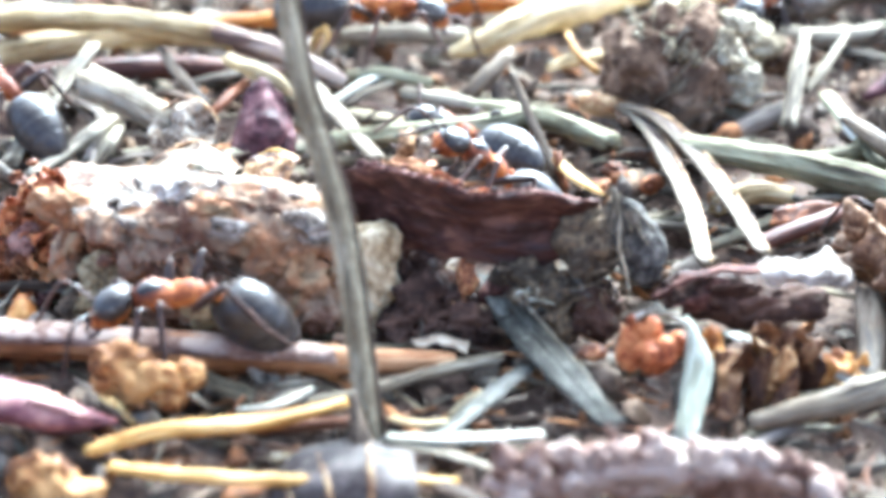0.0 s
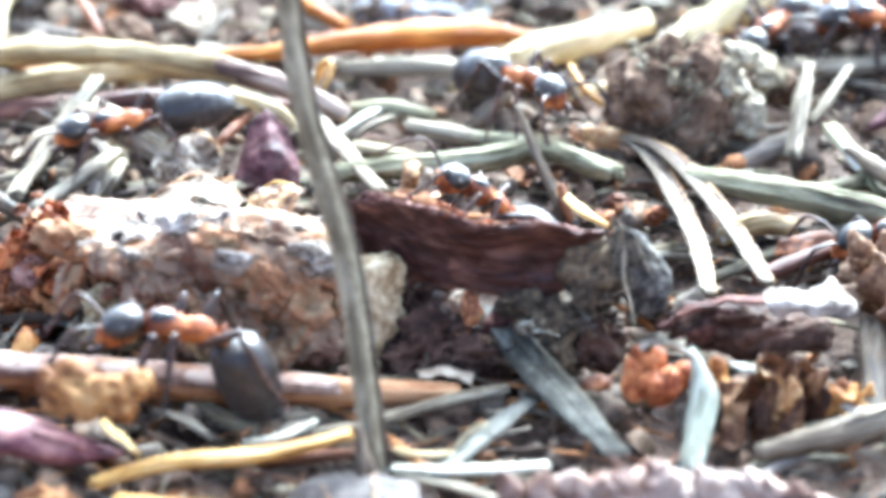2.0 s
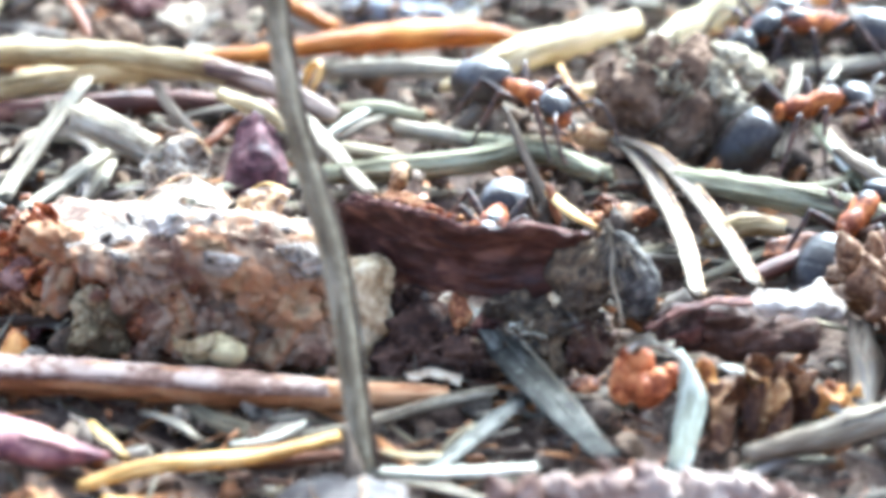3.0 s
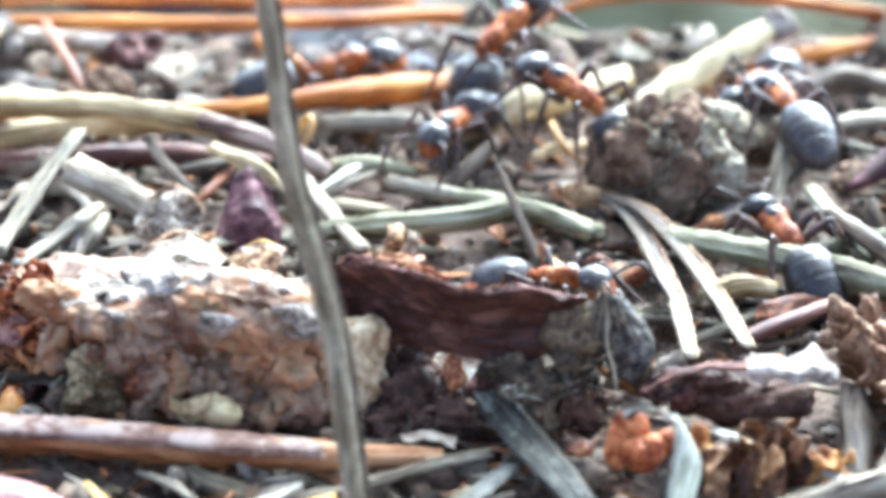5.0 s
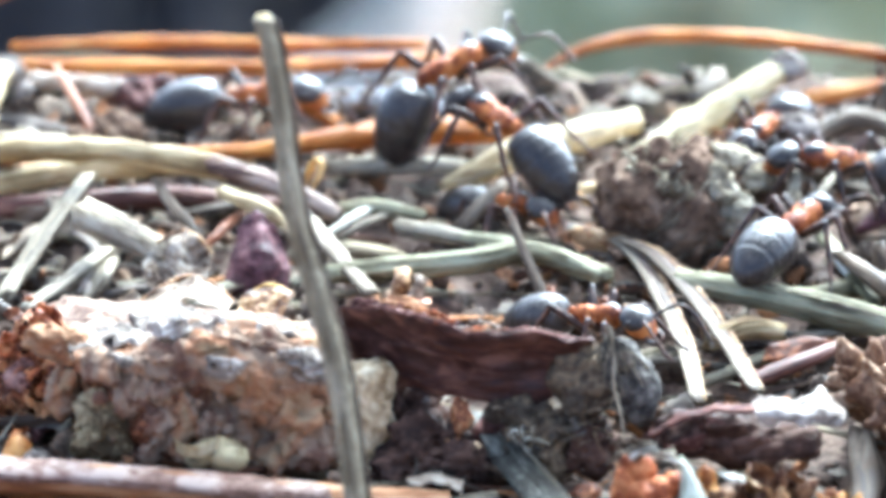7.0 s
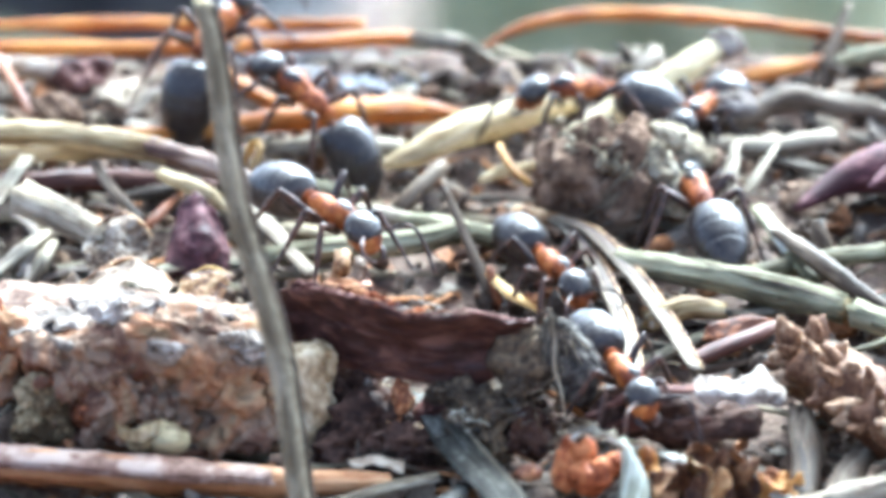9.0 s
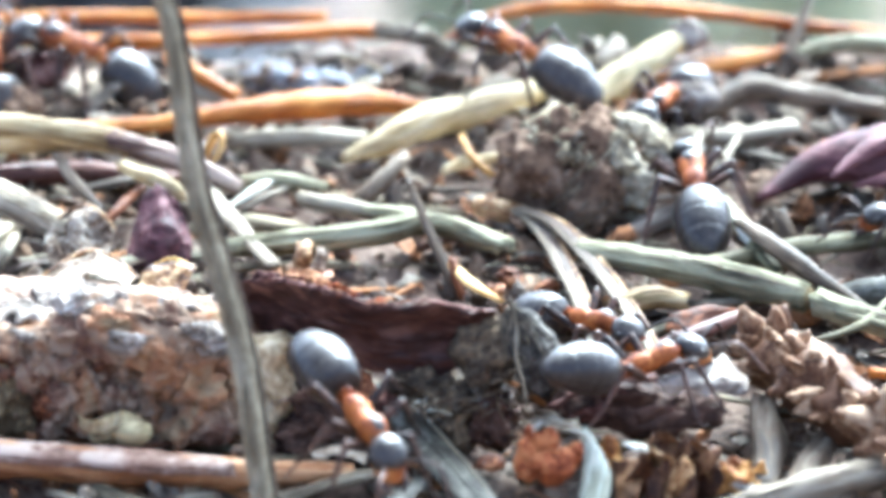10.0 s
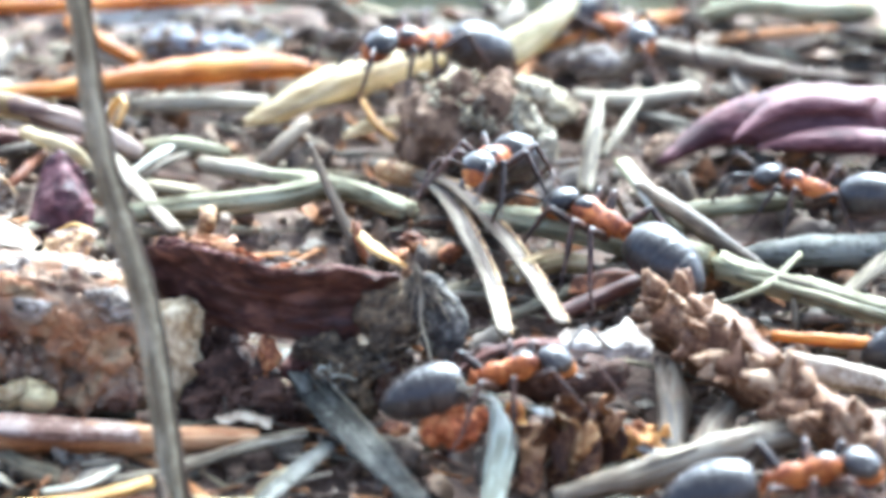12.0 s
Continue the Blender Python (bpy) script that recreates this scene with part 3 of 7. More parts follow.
stick("orange_spindle", "glossy orange bud scale shaped like a spindle", [(-10.54, 13.33, 5.53), (-6.84, 13.64, 5.63), (-3.75, 14.26, 5.93), (-1.18, 15.07, 6.01), (0.91, 15.61, 6.08), (2.58, 15.90, 5.89), (4.05, 15.93, 5.50)], [0.22, 0.28, 0.45, 0.64, 0.58, 0.35, 0.1], orange, category="bud scale", flat=0.95, ridges=3, strips=4)
stick("cream_spindle", "cream pointed straw resting on the litter", [(0.18, 12.24, 4.58), (1.42, 12.83, 4.97), (3.29, 14.12, 5.59), (5.09, 15.32, 5.82), (7.44, 16.96, 6.24)], [0.15, 0.5, 0.66, 0.6, 0.45], cream, ridges=3, strips=5)
stick("pale_forked_straw", "pale straw propped up with a white fluffy tip", [(7.39, 15.20, 4.88), (9.32, 16.56, 5.92), (11.06, 17.72, 6.79), (13.06, 19.36, 7.81)], [0.5, 0.68, 0.62, 0.4], bleached, ridges=3, end=whiteblade, strips=5)
stick("short_cream_chip", "short cream husk chip on the litter", [(3.82, 11.44, 4.22), (4.69, 11.74, 4.51), (5.84, 12.55, 4.58)], [0.2, 0.42, 0.24], cream, category="husk", flat=0.6)
stick("orange_needle", "long orange conifer needle along the crest", [(-21.28, 21.42, 7.49), (-14.82, 21.28, 7.48), (-7.73, 21.14, 7.47), (-2.79, 21.43, 7.58), (0.65, 21.82, 7.72), (3.02, 21.58, 7.45), (4.26, 21.01, 6.99)], [0.28, 0.3, 0.3, 0.3, 0.3, 0.28, 0.2], orange, category="conifer needle", ridges=2, strips=3)
stick("orange_needle", "long orange conifer needle along the crest", [(-16.26, 22.80, 7.95), (-11.07, 23.18, 8.09), (-5.42, 22.97, 8.05), (-0.41, 23.45, 8.02)], [0.2, 0.28, 0.28, 0.2], orange, category="conifer needle", ridges=2, strips=3)
stick("needle_sheath", "grey-brown frayed sheath at the end of the long needles", [(1.5, 21.4, 7.76), (3.0, 21.2, 7.66), (3.96, 20.8, 7.29), (4.6, 20.4, 6.92)], [0.3, 0.42, 0.36, 0.16], lichen, category="needle sheath", ridges=5, deep=0.12, strips=4)
stick("arched_needle", "arched orange conifer needle over the crest", [(4.11, 21.94, 7.27), (5.86, 22.81, 8.05), (8.90, 23.13, 8.47), (13.21, 22.58, 8.32), (19.16, 21.79, 7.71), (24.16, 21.50, 7.22)], [0.15, 0.26, 0.28, 0.28, 0.26, 0.2], orange, category="conifer needle", ridges=2, strips=3)
stick("red_seed", "orange-red slender seed husk on the litter", [(10.86, 17.76, 6.10), (12.59, 18.30, 6.48), (14.95, 19.12, 6.89), (16.93, 19.83, 7.10), (19.36, 20.50, 7.11)], [0.12, 0.36, 0.46, 0.36, 0.15], orange, category="seed husk", flat=0.7, ridges=3)
twig = stick("broken_twig", "short broken grey-cream twig leaning on the litter", [(-12.62, 6.86, 4.53), (-11.13, 6.10, 3.98), (-9.51, 5.42, 3.26)], [0.62, 0.6, 0.52], barktan, category="twig", ridges=7, deep=0.1, rough=0.04, end=straw, ragged=0.3, strips=0)
rnd = random.Random(19)
axis = spline([(-12.62, 6.86, 4.53), (-11.13, 6.10, 3.98), (-9.51, 5.42, 3.26)], 24)
for k in range(14):
    a, i = -2.6 + 3.4 * k / 13 + rnd.uniform(-0.1, 0.1), rnd.randrange(0, 9)
    side = (axis[-1] - axis[0]).normalized()
    u = side.cross(Vector((0, 0, 1))).normalized()
    v = u.cross(side).normalized()
    out = u * math.cos(a + 1.2) - v * math.sin(a) if k % 2 else u * math.cos(a) - v * math.sin(a)
    run = [axis[q] + out * (0.58 + rnd.uniform(0.0, 0.05)) for q in range(i, min(24, i + rnd.randrange(7, 15)), 2)]
    made = part("bark_strip", rod(run, [0.02, 0.045, 0.055, 0.045, 0.02], flat=0.5, sides=6, step=0.2, rough=0.3, seed=k), (brownstick, lichen, brownstick, straw)[k % 4], twig, at=twig.location / MM)
    made.location = (0, 0, 0)
stick("grey_splinter", "flat grey weathered wood splinter", [(-12.71, 11.76, 5.02), (-13.73, 8.55, 3.88), (-15.20, 4.00, 2.10)], [0.3, 0.42, 0.4], greystraw, category="splinter", flat=0.35, ridges=3)
stick("grey_splinter", "flat grey weathered wood splinter", [(-11.83, 7.57, 3.06), (-12.97, 5.28, 2.51), (-14.41, 3.26, 1.86)], [0.35, 0.38, 0.3], greystraw, category="splinter", flat=0.5, ridges=3)
stick("grey_splinter", "curved pale grey splinter", [(-11.61, 7.32, 2.78), (-11.97, 5.08, 2.25), (-12.85, 3.34, 1.59)], [0.28, 0.32, 0.25], greystraw, category="splinter", flat=0.5)
stick("thin_brown_stem", "thin brown stem leaning on a straw", [(-10.17, 10.64, 5.06), (-9.44, 9.31, 4.32), (-8.29, 7.87, 3.36)], [0.2, 0.24, 0.2], brownstick, flat=0.8)
stick("short_brown_stem", "dull brown stem lying on the crumbs", [(-17.48, 5.99, 2.75), (-15.71, 3.87, 2.06), (-14.35, 2.73, 1.49)], [0.3, 0.32, 0.2], brownstick)
stick("pale_splinter", "pale grey-green splinter behind the standing stem", [(-4.95, 9.35, 4.24), (-3.68, 6.36, 3.37), (-2.26, 3.92, 2.27)], [0.35, 0.4, 0.3], needletan, category="splinter", flat=0.5)
stick("greenish_straw", "long grey-green straw lying across the litter", [(-3.97, 5.33, 2.73), (-1.19, 5.65, 2.94), (1.20, 5.94, 3.13), (3.40, 6.53, 3.32), (5.75, 5.28, 2.72)], [0.35, 0.42, 0.42, 0.4, 0.3], green, ridges=5, deep=0.13, strips=6)
stick("greenish_straw", "long grey-green straw lying across the litter", [(-0.24, 8.35, 3.61), (2.16, 7.31, 3.48), (4.15, 6.28, 3.24), (6.11, 5.26, 2.71)], [0.2, 0.3, 0.32, 0.25], green, ridges=4)
stick("thin_twig", "thin brown twig sticking up out of the litter", [(2.39, 6.20, 4.95), (2.84, 5.80, 3.97), (3.38, 5.20, 2.77), (3.96, 4.20, 1.56)], [0.12, 0.16, 0.2, 0.22], brownstick, category="twig", ridges=3)
stick("thin_twig", "short reddish twig sticking up", [(3.95, 4.00, 2.56), (4.09, 4.00, 1.80), (4.35, 4.00, 1.10)], [0.14, 0.14, 0.16], redstem, category="twig")
stick("yellow_splinter", "yellow-brown pointed splinter beside a thin twig", [(3.96, 4.39, 2.23), (4.72, 3.05, 1.79), (5.68, 2.30, 1.35)], [0.2, 0.3, 0.1], yellow, category="splinter", flat=0.5)
stick("grey_green_stem", "cracked grey-green stem lying on the slope", [(8.46, 4.64, 2.71), (10.98, 3.63, 2.48), (13.66, 2.43, 2.14), (16.20, 1.25, 1.68)], [0.4, 0.52, 0.55, 0.5], green, ridges=6, deep=0.13, end=straw, ragged=0.4, strips=10)
stick("grey_green_stem", "cracked grey-green stem lying on the slope", [(16.43, 0.98, 1.60), (17.78, 0.29, 1.28), (19.81, -0.75, 0.87), (23.12, -2.19, 0.22)], [0.48, 0.46, 0.44, 0.4], green, ridges=6, deep=0.13, end=straw, ragged=0.4, strips=10)
stick("slender_grey_stem", "grey-green straw lying behind a cracked stem", [(12.96, 3.64, 2.38), (14.81, 4.28, 2.60), (16.85, 4.93, 2.80), (19.75, 5.81, 2.88)], [0.3, 0.34, 0.34, 0.3], green, ridges=4)


def needle_pair():
    base = new("needle_pair")
    base.location = Vector((6.04, 8.00, 3.48)) * MM
    thing(base, "pair of bleached conifer needles splayed from one brown sheath", "conifer needle")
    for pts, r, m in (([(6.24, 8.00, 3.44), (7.01, 7.00, 3.15), (7.79, 4.00, 2.31), (8.44, 0.00, 1.33), (8.76, -3.50, 0.21)], [0.3, 0.42, 0.4, 0.36, 0.28], needletan),
                      ([(6.43, 7.80, 3.55), (7.63, 6.20, 3.28), (8.94, 3.40, 2.33), (9.90, 0.00, 1.47), (10.71, -3.40, 0.58)], [0.28, 0.38, 0.42, 0.38, 0.28], needletan)):
        bm = bmesh.new()
        tube(bm, pts, r, flat=0.45, ridges=3, deep=0.08, cup=0.3)
        ob = part("needle", bm, m, None, at=base.location / MM)
        ob.location, ob.parent = (0, 0, 0), base
        for way, m2 in ((0.0, edgebrown), (0.8, leaf)):
            line = [Vector(p) + Vector((way * w, -0.2 * w, 0.36 * w)) for p, w in zip(pts, r)]
            child("groove" if way == 0 else "margin", rod(line, [0.05, 0.1, 0.08, 0.08, 0.05], flat=0.5, sides=6, rough=0.3), m2, base, "brown groove" if way == 0 else "tan margin")
    bm = bmesh.new()
    tube(bm, [(4.94, 8.50, 3.54), (5.54, 8.30, 3.46), (6.58, 8.00, 3.35)], [0.3, 0.42, 0.34], ridges=4, rough=0.12, ragged=0.5)
    ob = part("sheath", bm, leaf, None, "brown papery sheath", at=base.location / MM)
    ob.location, ob.parent = (0, 0, 0), base


needle_pair()

# ---- front stems ----
red_twig = stick("red_twig", "thick red-brown twig lying beside the crumbly chunk", [(-20.18, -6.88, -1.34), (-14.56, -7.30, -1.47), (-10.83, -7.65, -1.59), (-7.10, -8.19, -1.76), (-3.41, -8.36, -1.92), (0.29, -7.98, -2.09)], [0.6, 0.62, 0.62, 0.58, 0.5, 0.35], splitwood, ridges=5, deep=0.05)
for k, (lift, way, w) in enumerate(((0.40, -0.30, 0.5), (0.18, -0.52, 0.3))):
    run = [Vector(p) + Vector((0.1 * k, way, lift)) for p in ((-19.6, -6.92, -1.35), (-14.56, -7.30, -1.47), (-10.83, -7.65, -1.59), (-7.10, -8.19, -1.78), (-3.6, -8.34, -1.98))]
    made = part("bark_strip", rod(run, [w * 0.7, w, w * 0.9, w, w * 0.6], flat=0.3, ridges=4, deep=0.12, rough=0.12, seed=k, up=(0, -0.5, 1)), pegpink, red_twig, "pale weathered bark strip", at=red_twig.location / MM)
    made.location = (0, 0, 0)
stick("grey_straw", "grey straw lying on the litter", [(1.88, -7.64, -1.98), (0.30, -8.37, -2.12), (-1.71, -9.63, -2.43), (-4.06, -10.72, -2.88)], [0.22, 0.3, 0.3, 0.22], greystraw, ridges=3, flat=0.7)
stick("yellow_straw", "bright yellow split straw on dark humus", [(-11.20, -14.21, -3.52), (-9.37, -13.42, -3.16), (-7.60, -12.99, -3.02), (-5.64, -12.48, -2.96), (-3.15, -11.05, -2.69)], [0.3, 0.4, 0.4, 0.38, 0.25], yellow, ridges=3, flat=0.7)
stick("yellow_straw", "thin yellow split straw on dark humus", [(-10.45, -14.92, -3.85), (-8.56, -15.29, -3.97), (-5.72, -15.59, -4.06), (-2.89, -15.46, -4.12), (0.48, -14.94, -4.25)], [0.3, 0.36, 0.34, 0.3, 0.2], yellow, ridges=3, flat=0.6)
stick("white_needle", "bleached flat needle with dark specks", [(-2.21, -12.99, -3.32), (-0.42, -13.35, -3.34), (1.38, -13.28, -3.31), (3.18, -12.84, -3.27)], [0.2, 0.34, 0.36, 0.3], whiteblade, category="conifer needle", flat=0.5)
stick("grey_chip", "grey flat straw chip on the litter", [(-1.49, -13.23, -3.50), (0.30, -13.86, -3.70), (1.91, -14.55, -4.13)], [0.4, 0.4, 0.2], greystraw, flat=0.4)
dark = stick("dark_needle", "dark grey flat needle with a pale glossy edge", [(1.48, -3.61, -0.17), (2.63, -6.59, -1.14), (3.97, -9.47, -2.08), (5.45, -12.14, -3.14)], [0.45, 0.72, 0.68, 0.4], bladegrey, category="conifer needle", flat=0.2, ridges=2, deep=0.1, up=(0.3, -1, 0.5))
first = Vector(((1.48, -3.61, -0.17), (2.63, -6.59, -1.14), (3.97, -9.47, -2.08), (5.45, -12.14, -3.14))[0])
for way, w, m in ((0.55, 0.045, greystraw), (-0.55, 0.05, brownstick), (0.05, 0.06, bladegrey)):
    line = [Vector(p) + Vector((way * r, -0.12, 0.1 + 0.3 * way * r)) for p, r in zip(((1.48, -3.61, -0.17), (2.63, -6.59, -1.14), (3.97, -9.47, -2.08), (5.45, -12.14, -3.14)), (0.5, 0.85, 0.8, 0.4))]
    rim = part("margin" if way else "midrib", rod(line, [w * 0.4, w, w, w * 0.3], flat=0.5, sides=6, rough=0.3), m, dark, "pale margin" if way else "dark midrib", at=first)
    rim.location = (0, 0, 0)
stick("grey_needle", "grey flat needle crossing a darker one", [(2.70, -8.25, -2.18), (1.40, -10.27, -2.74), (-0.15, -12.56, -3.48)], [0.35, 0.42, 0.3], bladegrey, category="conifer needle", flat=0.25, ridges=2)
stick("bleached_grass", "white-green bleached grass leaf standing in the litter", [(7.86, -9.60, -0.20), (8.10, -10.00, -0.72), (8.24, -10.40, -1.47), (8.07, -11.20, -2.40), (7.69, -12.50, -3.57)], [0.1, 0.22, 0.46, 0.52, 0.36], bleachgrass, category="grass blade", flat=0.25, up=(0, -1, 0.3))
stick("fibrous_straw", "tan fibrous stem lying on the litter", [(9.96, -11.62, -3.18), (12.35, -11.14, -2.72), (15.06, -10.36, -2.09), (18.28, -9.21, -1.73), (21.78, -8.15, -1.61)], [0.3, 0.5, 0.55, 0.5, 0.4], needletan, ridges=6, deep=0.1, strips=8)
stick("bleached_needle", "bleached needle lying on the slope", [(11.96, -7.87, -2.06), (12.73, -8.72, -2.23), (13.53, -9.36, -2.39)], [0.25, 0.32, 0.2], whiteblade, category="conifer needle", flat=0.5)

flake("plum_scale", "plum-coloured pointed bud scale lying in the litter", "bud scale", plum, [[(-6.97, 7.0, 4.24), (-6.66, 7.1, 4.37), (-6.38, 7.2, 4.47), (-6.05, 7.0, 4.29), (-5.64, 6.8, 3.97)], [(-7.27, 6.4, 3.16), (-6.75, 6.2, 3.51), (-6.18, 5.9, 3.7), (-5.65, 6.3, 3.29), (-5.31, 6.5, 2.93)], [(-7.56, 5.4, 1.96), (-6.91, 5.2, 1.96), (-6.31, 4.9, 1.99), (-5.72, 5.2, 1.97), (-5.21, 5.5, 1.99)]], thick=0.1, along=34, across=26, rough=0.04, freq=1.2, fray=0.2, fold=0.2)
bud = stick("plum_bud", "glossy plum-coloured bud with overlapping scales", [(15.07, 8.94, 3.63), (17.19, 10.30, 4.55), (19.45, 10.37, 4.88), (21.89, 10.12, 4.90), (24.82, 10.47, 4.81)], [0.15, 0.75, 1.25, 1.4, 1.1], plum, category="bud", flat=0.9, ridges=3, deep=0.06, rough=0.05, strips=0)
for k, (pts, r) in enumerate((([(17.56, 7.93, 4.63), (19.06, 8.76, 5.50), (20.73, 9.07, 5.79), (22.55, 8.91, 5.64)], [0.08, 0.55, 0.75, 0.6]), ([(18.40, 8.10, 4.28), (20.01, 8.00, 4.55), (21.84, 8.05, 4.58), (24.06, 7.92, 4.33)], [0.08, 0.6, 0.8, 0.7]))):
    scale = part("scale", rod(pts, r, flat=0.6, ridges=2, deep=0.05, rough=0.06, sides=14, seed=k), plum, bud, at=bud.location / MM)
    scale.location = (0, 0, 0)
stick("pink_plum_scale", "plum and pink bud scale on the litter", [(-16.35, -11.59, -2.37), (-14.13, -12.09, -2.43), (-12.27, -12.89, -2.69), (-10.43, -12.33, -3.01)], [1.15, 1.25, 1.0, 0.15], rosy, category="bud scale", flat=0.6, ridges=3)


def spiky_twig(points, radius, pegs, seed, label, wood):
    base = holder("spiky_twig", points[0], label, "twig")
    bm = bmesh.new()
    line = tube(bm, points, radius, ridges=5, deep=0.12, rough=0.26, sides=20)
    child("stem", bm, wood, base)
    rnd = random.Random(seed)
    for k in range(pegs):
        s = (k + rnd.random()) / pegs
        c, r = line[int(s * (len(line) - 1))], level(radius, s)
        a = rnd.uniform(-2.0, 2.0)
        out = Vector((math.sin(a) * 0.6 - 0.3, -0.45 + rnd.uniform(-0.5, 0.4), math.cos(a))).normalized()
        l, w = rnd.uniform(0.3, 0.85), rnd.uniform(0.28, 0.56)
        child("peg", rod([c + out * r * 0.6, c + out * (r * 0.9 + l * 0.4), c + out * (r + l) + Vector((-0.12, 0, 0.1))], [w, w * 0.8, w * 0.25], sides=8, step=0.15, rough=0.35, seed=k), wood, base)
    for k, out in enumerate((Vector((-0.55, -0.1, 1.0)), Vector((0.25, -0.2, 1.05)), Vector((-0.9, -0.4, 0.25)), Vector((-0.7, -0.7, -0.3)))):
        c = line[1] + Vector((0.12, 0, 0)) * k
        child("peg", rod([c + out * 0.4, c + out * 1.0, c + out * 1.65], [0.55, 0.5, 0.12], sides=9, step=0.2, rough=0.15, seed=k + 50), wood, base)


spiky_twig([(14.28, -2.49, 0.73), (15.44, -4.52, 0.31), (17.06, -7.21, -0.41), (18.87, -9.48, -1.21), (21.77, -12.85, -2.45)], [1.05, 1.1, 0.9, 0.8, 0.8], 46, 4, "light brown conifer twig set with blunt pegs", pegwood)
spiky_twig([(2.15, -16.64, -4.21), (4.53, -16.25, -3.68), (7.00, -16.04, -3.51), (9.63, -16.29, -3.69), (12.45, -16.47, -4.15)], [0.5, 0.8, 0.9, 0.8, 0.5], 44, 9, "pinkish conifer twig crowded with pale pegs", pegpink)

# ---- the crumbly chunk ----
def crumbly_chunk():
    base = holder("crumbly_chunk", (-7.28, -4.00, -1.39), "large crumbly chunk of resin-crusted bark with a pale top", "bark chunk")
    child("core", lumps(((-7.17, -1.90, -0.41), (4.6, 2.4, 2.2), (0, 3, 0)), rough=0.2, freq=0.6, fine=4, sharp=0.2, seed=2.1, boxy=0.8), crust, base)
    child("front_face", sheet([[(-12.15, -1.50, 1.36), (-10.61, -1.50, 1.85), (-9.05, -2.00, 2.25), (-7.72, -2.00, 2.48), (-4.86, -2.00, 2.25), (-3.14, -2.50, 1.87)],
                               [(-12.30, -3.40, 1.57), (-10.47, -3.80, 1.92), (-8.93, -4.40, 2.32), (-7.60, -4.60, 2.75), (-4.80, -4.40, 2.56), (-3.12, -3.60, 1.81)],
                               [(-12.06, -4.20, 1.31), (-10.50, -4.90, 1.70), (-8.87, -5.60, 2.04), (-7.46, -5.90, 2.11), (-4.58, -5.60, 1.95), (-3.01, -4.60, 1.35)],
                               [(-11.65, -4.90, -0.22), (-10.22, -5.20, -0.16), (-8.84, -4.70, -0.17), (-7.52, -4.80, -0.15), (-4.60, -5.20, -0.15), (-3.01, -4.80, -0.24)],
                               [(-11.55, -5.20, -1.70), (-10.22, -5.40, -1.65), (-8.74, -5.00, -1.74), (-7.51, -5.20, -1.69), (-4.60, -5.40, -1.64), (-3.01, -4.80, -1.78)]], along=100, across=60, thick=0.4, rough=0.12, freq=1.9, seed=11, fold=0.45), crust, base, "red-brown folded and broken front")
    child("crust", sheet([[(-14.00, 1.50, 2.07), (-12.77, 2.00, 2.21), (-10.81, 2.00, 2.45), (-9.06, 2.00, 2.41), (-7.07, 1.00, 2.18), (-5.11, 0.00, 1.93)],
                          [(-13.70, -0.50, 2.28), (-12.58, -0.60, 2.38), (-10.65, -0.80, 2.54), (-8.92, -0.80, 2.49), (-6.99, -1.00, 2.33), (-4.98, -1.20, 1.99)],
                          [(-13.07, -1.80, 2.20), (-12.08, -2.40, 1.94), (-10.54, -2.60, 1.94), (-8.83, -2.60, 2.08), (-6.93, -2.60, 2.37), (-4.84, -2.60, 2.08)],
                          [(-12.69, -1.80, 1.81), (-11.89, -2.40, 1.45), (-10.46, -2.40, 1.55), (-8.85, -2.40, 1.75), (-6.94, -2.40, 2.04), (-4.85, -2.40, 1.85)]], along=70, across=30, thick=0.3, rough=0.05, freq=1.2, fray=0.1, seed=4, fold=0.3), wrinkle, base, "grey-pink wrinkled crust")
    child("crust", sheet([[(-10.50, 0.60, 2.25), (-8.99, 0.60, 2.35), (-7.19, 0.20, 2.25)], [(-10.46, -1.40, 2.45), (-8.88, -1.60, 2.60), (-7.05, -1.60, 2.45)], [(-10.05, -2.90, 2.43), (-8.71, -3.20, 2.50), (-7.06, -3.20, 2.61)], [(-9.86, -3.00, 2.12), (-8.61, -3.30, 2.28), (-7.19, -3.30, 2.52)]], along=34, across=20, thick=0.25, rough=0.08, freq=1.0, fray=0.2, seed=9, fold=0.22), white, base, "white flaking crust")
    child("crust", sheet([[(-7.94, -6.30, 2.19), (-7.34, -6.50, 2.39), (-6.51, -6.40, 2.25)], [(-7.90, -6.40, 1.93), (-7.25, -6.50, 1.99), (-6.38, -6.40, 2.02)], [(-7.69, -6.20, 1.56), (-7.07, -6.30, 1.51), (-6.61, -6.20, 1.60)]], along=18, across=12, thick=0.16, rough=0.08, fray=0.3, seed=7), palecrust, base, "white crust with two pits")
    child("crust", sheet([[(-5.42, -2.40, 2.33), (-4.66, -2.40, 2.30), (-3.86, -2.40, 2.10)], [(-4.96, -5.30, 2.52), (-4.30, -5.40, 2.42), (-3.73, -5.20, 2.15)], [(-4.57, -6.10, 2.15), (-4.04, -6.10, 1.96), (-3.68, -5.80, 1.67)]], along=18, across=14, thick=0.2, rough=0.1, fray=0.3, seed=17), white, base, "white flaking crust")
    # small dark lumps stand in for the shade inside two pits
    for x in ((-7.43, -6.60, 2.12), (-6.84, -6.58, 2.02)):
        child("pit", lumps((x, (0.13, 0.08, 0.12)), rough=0.3, freq=3, fine=2), moss, base)
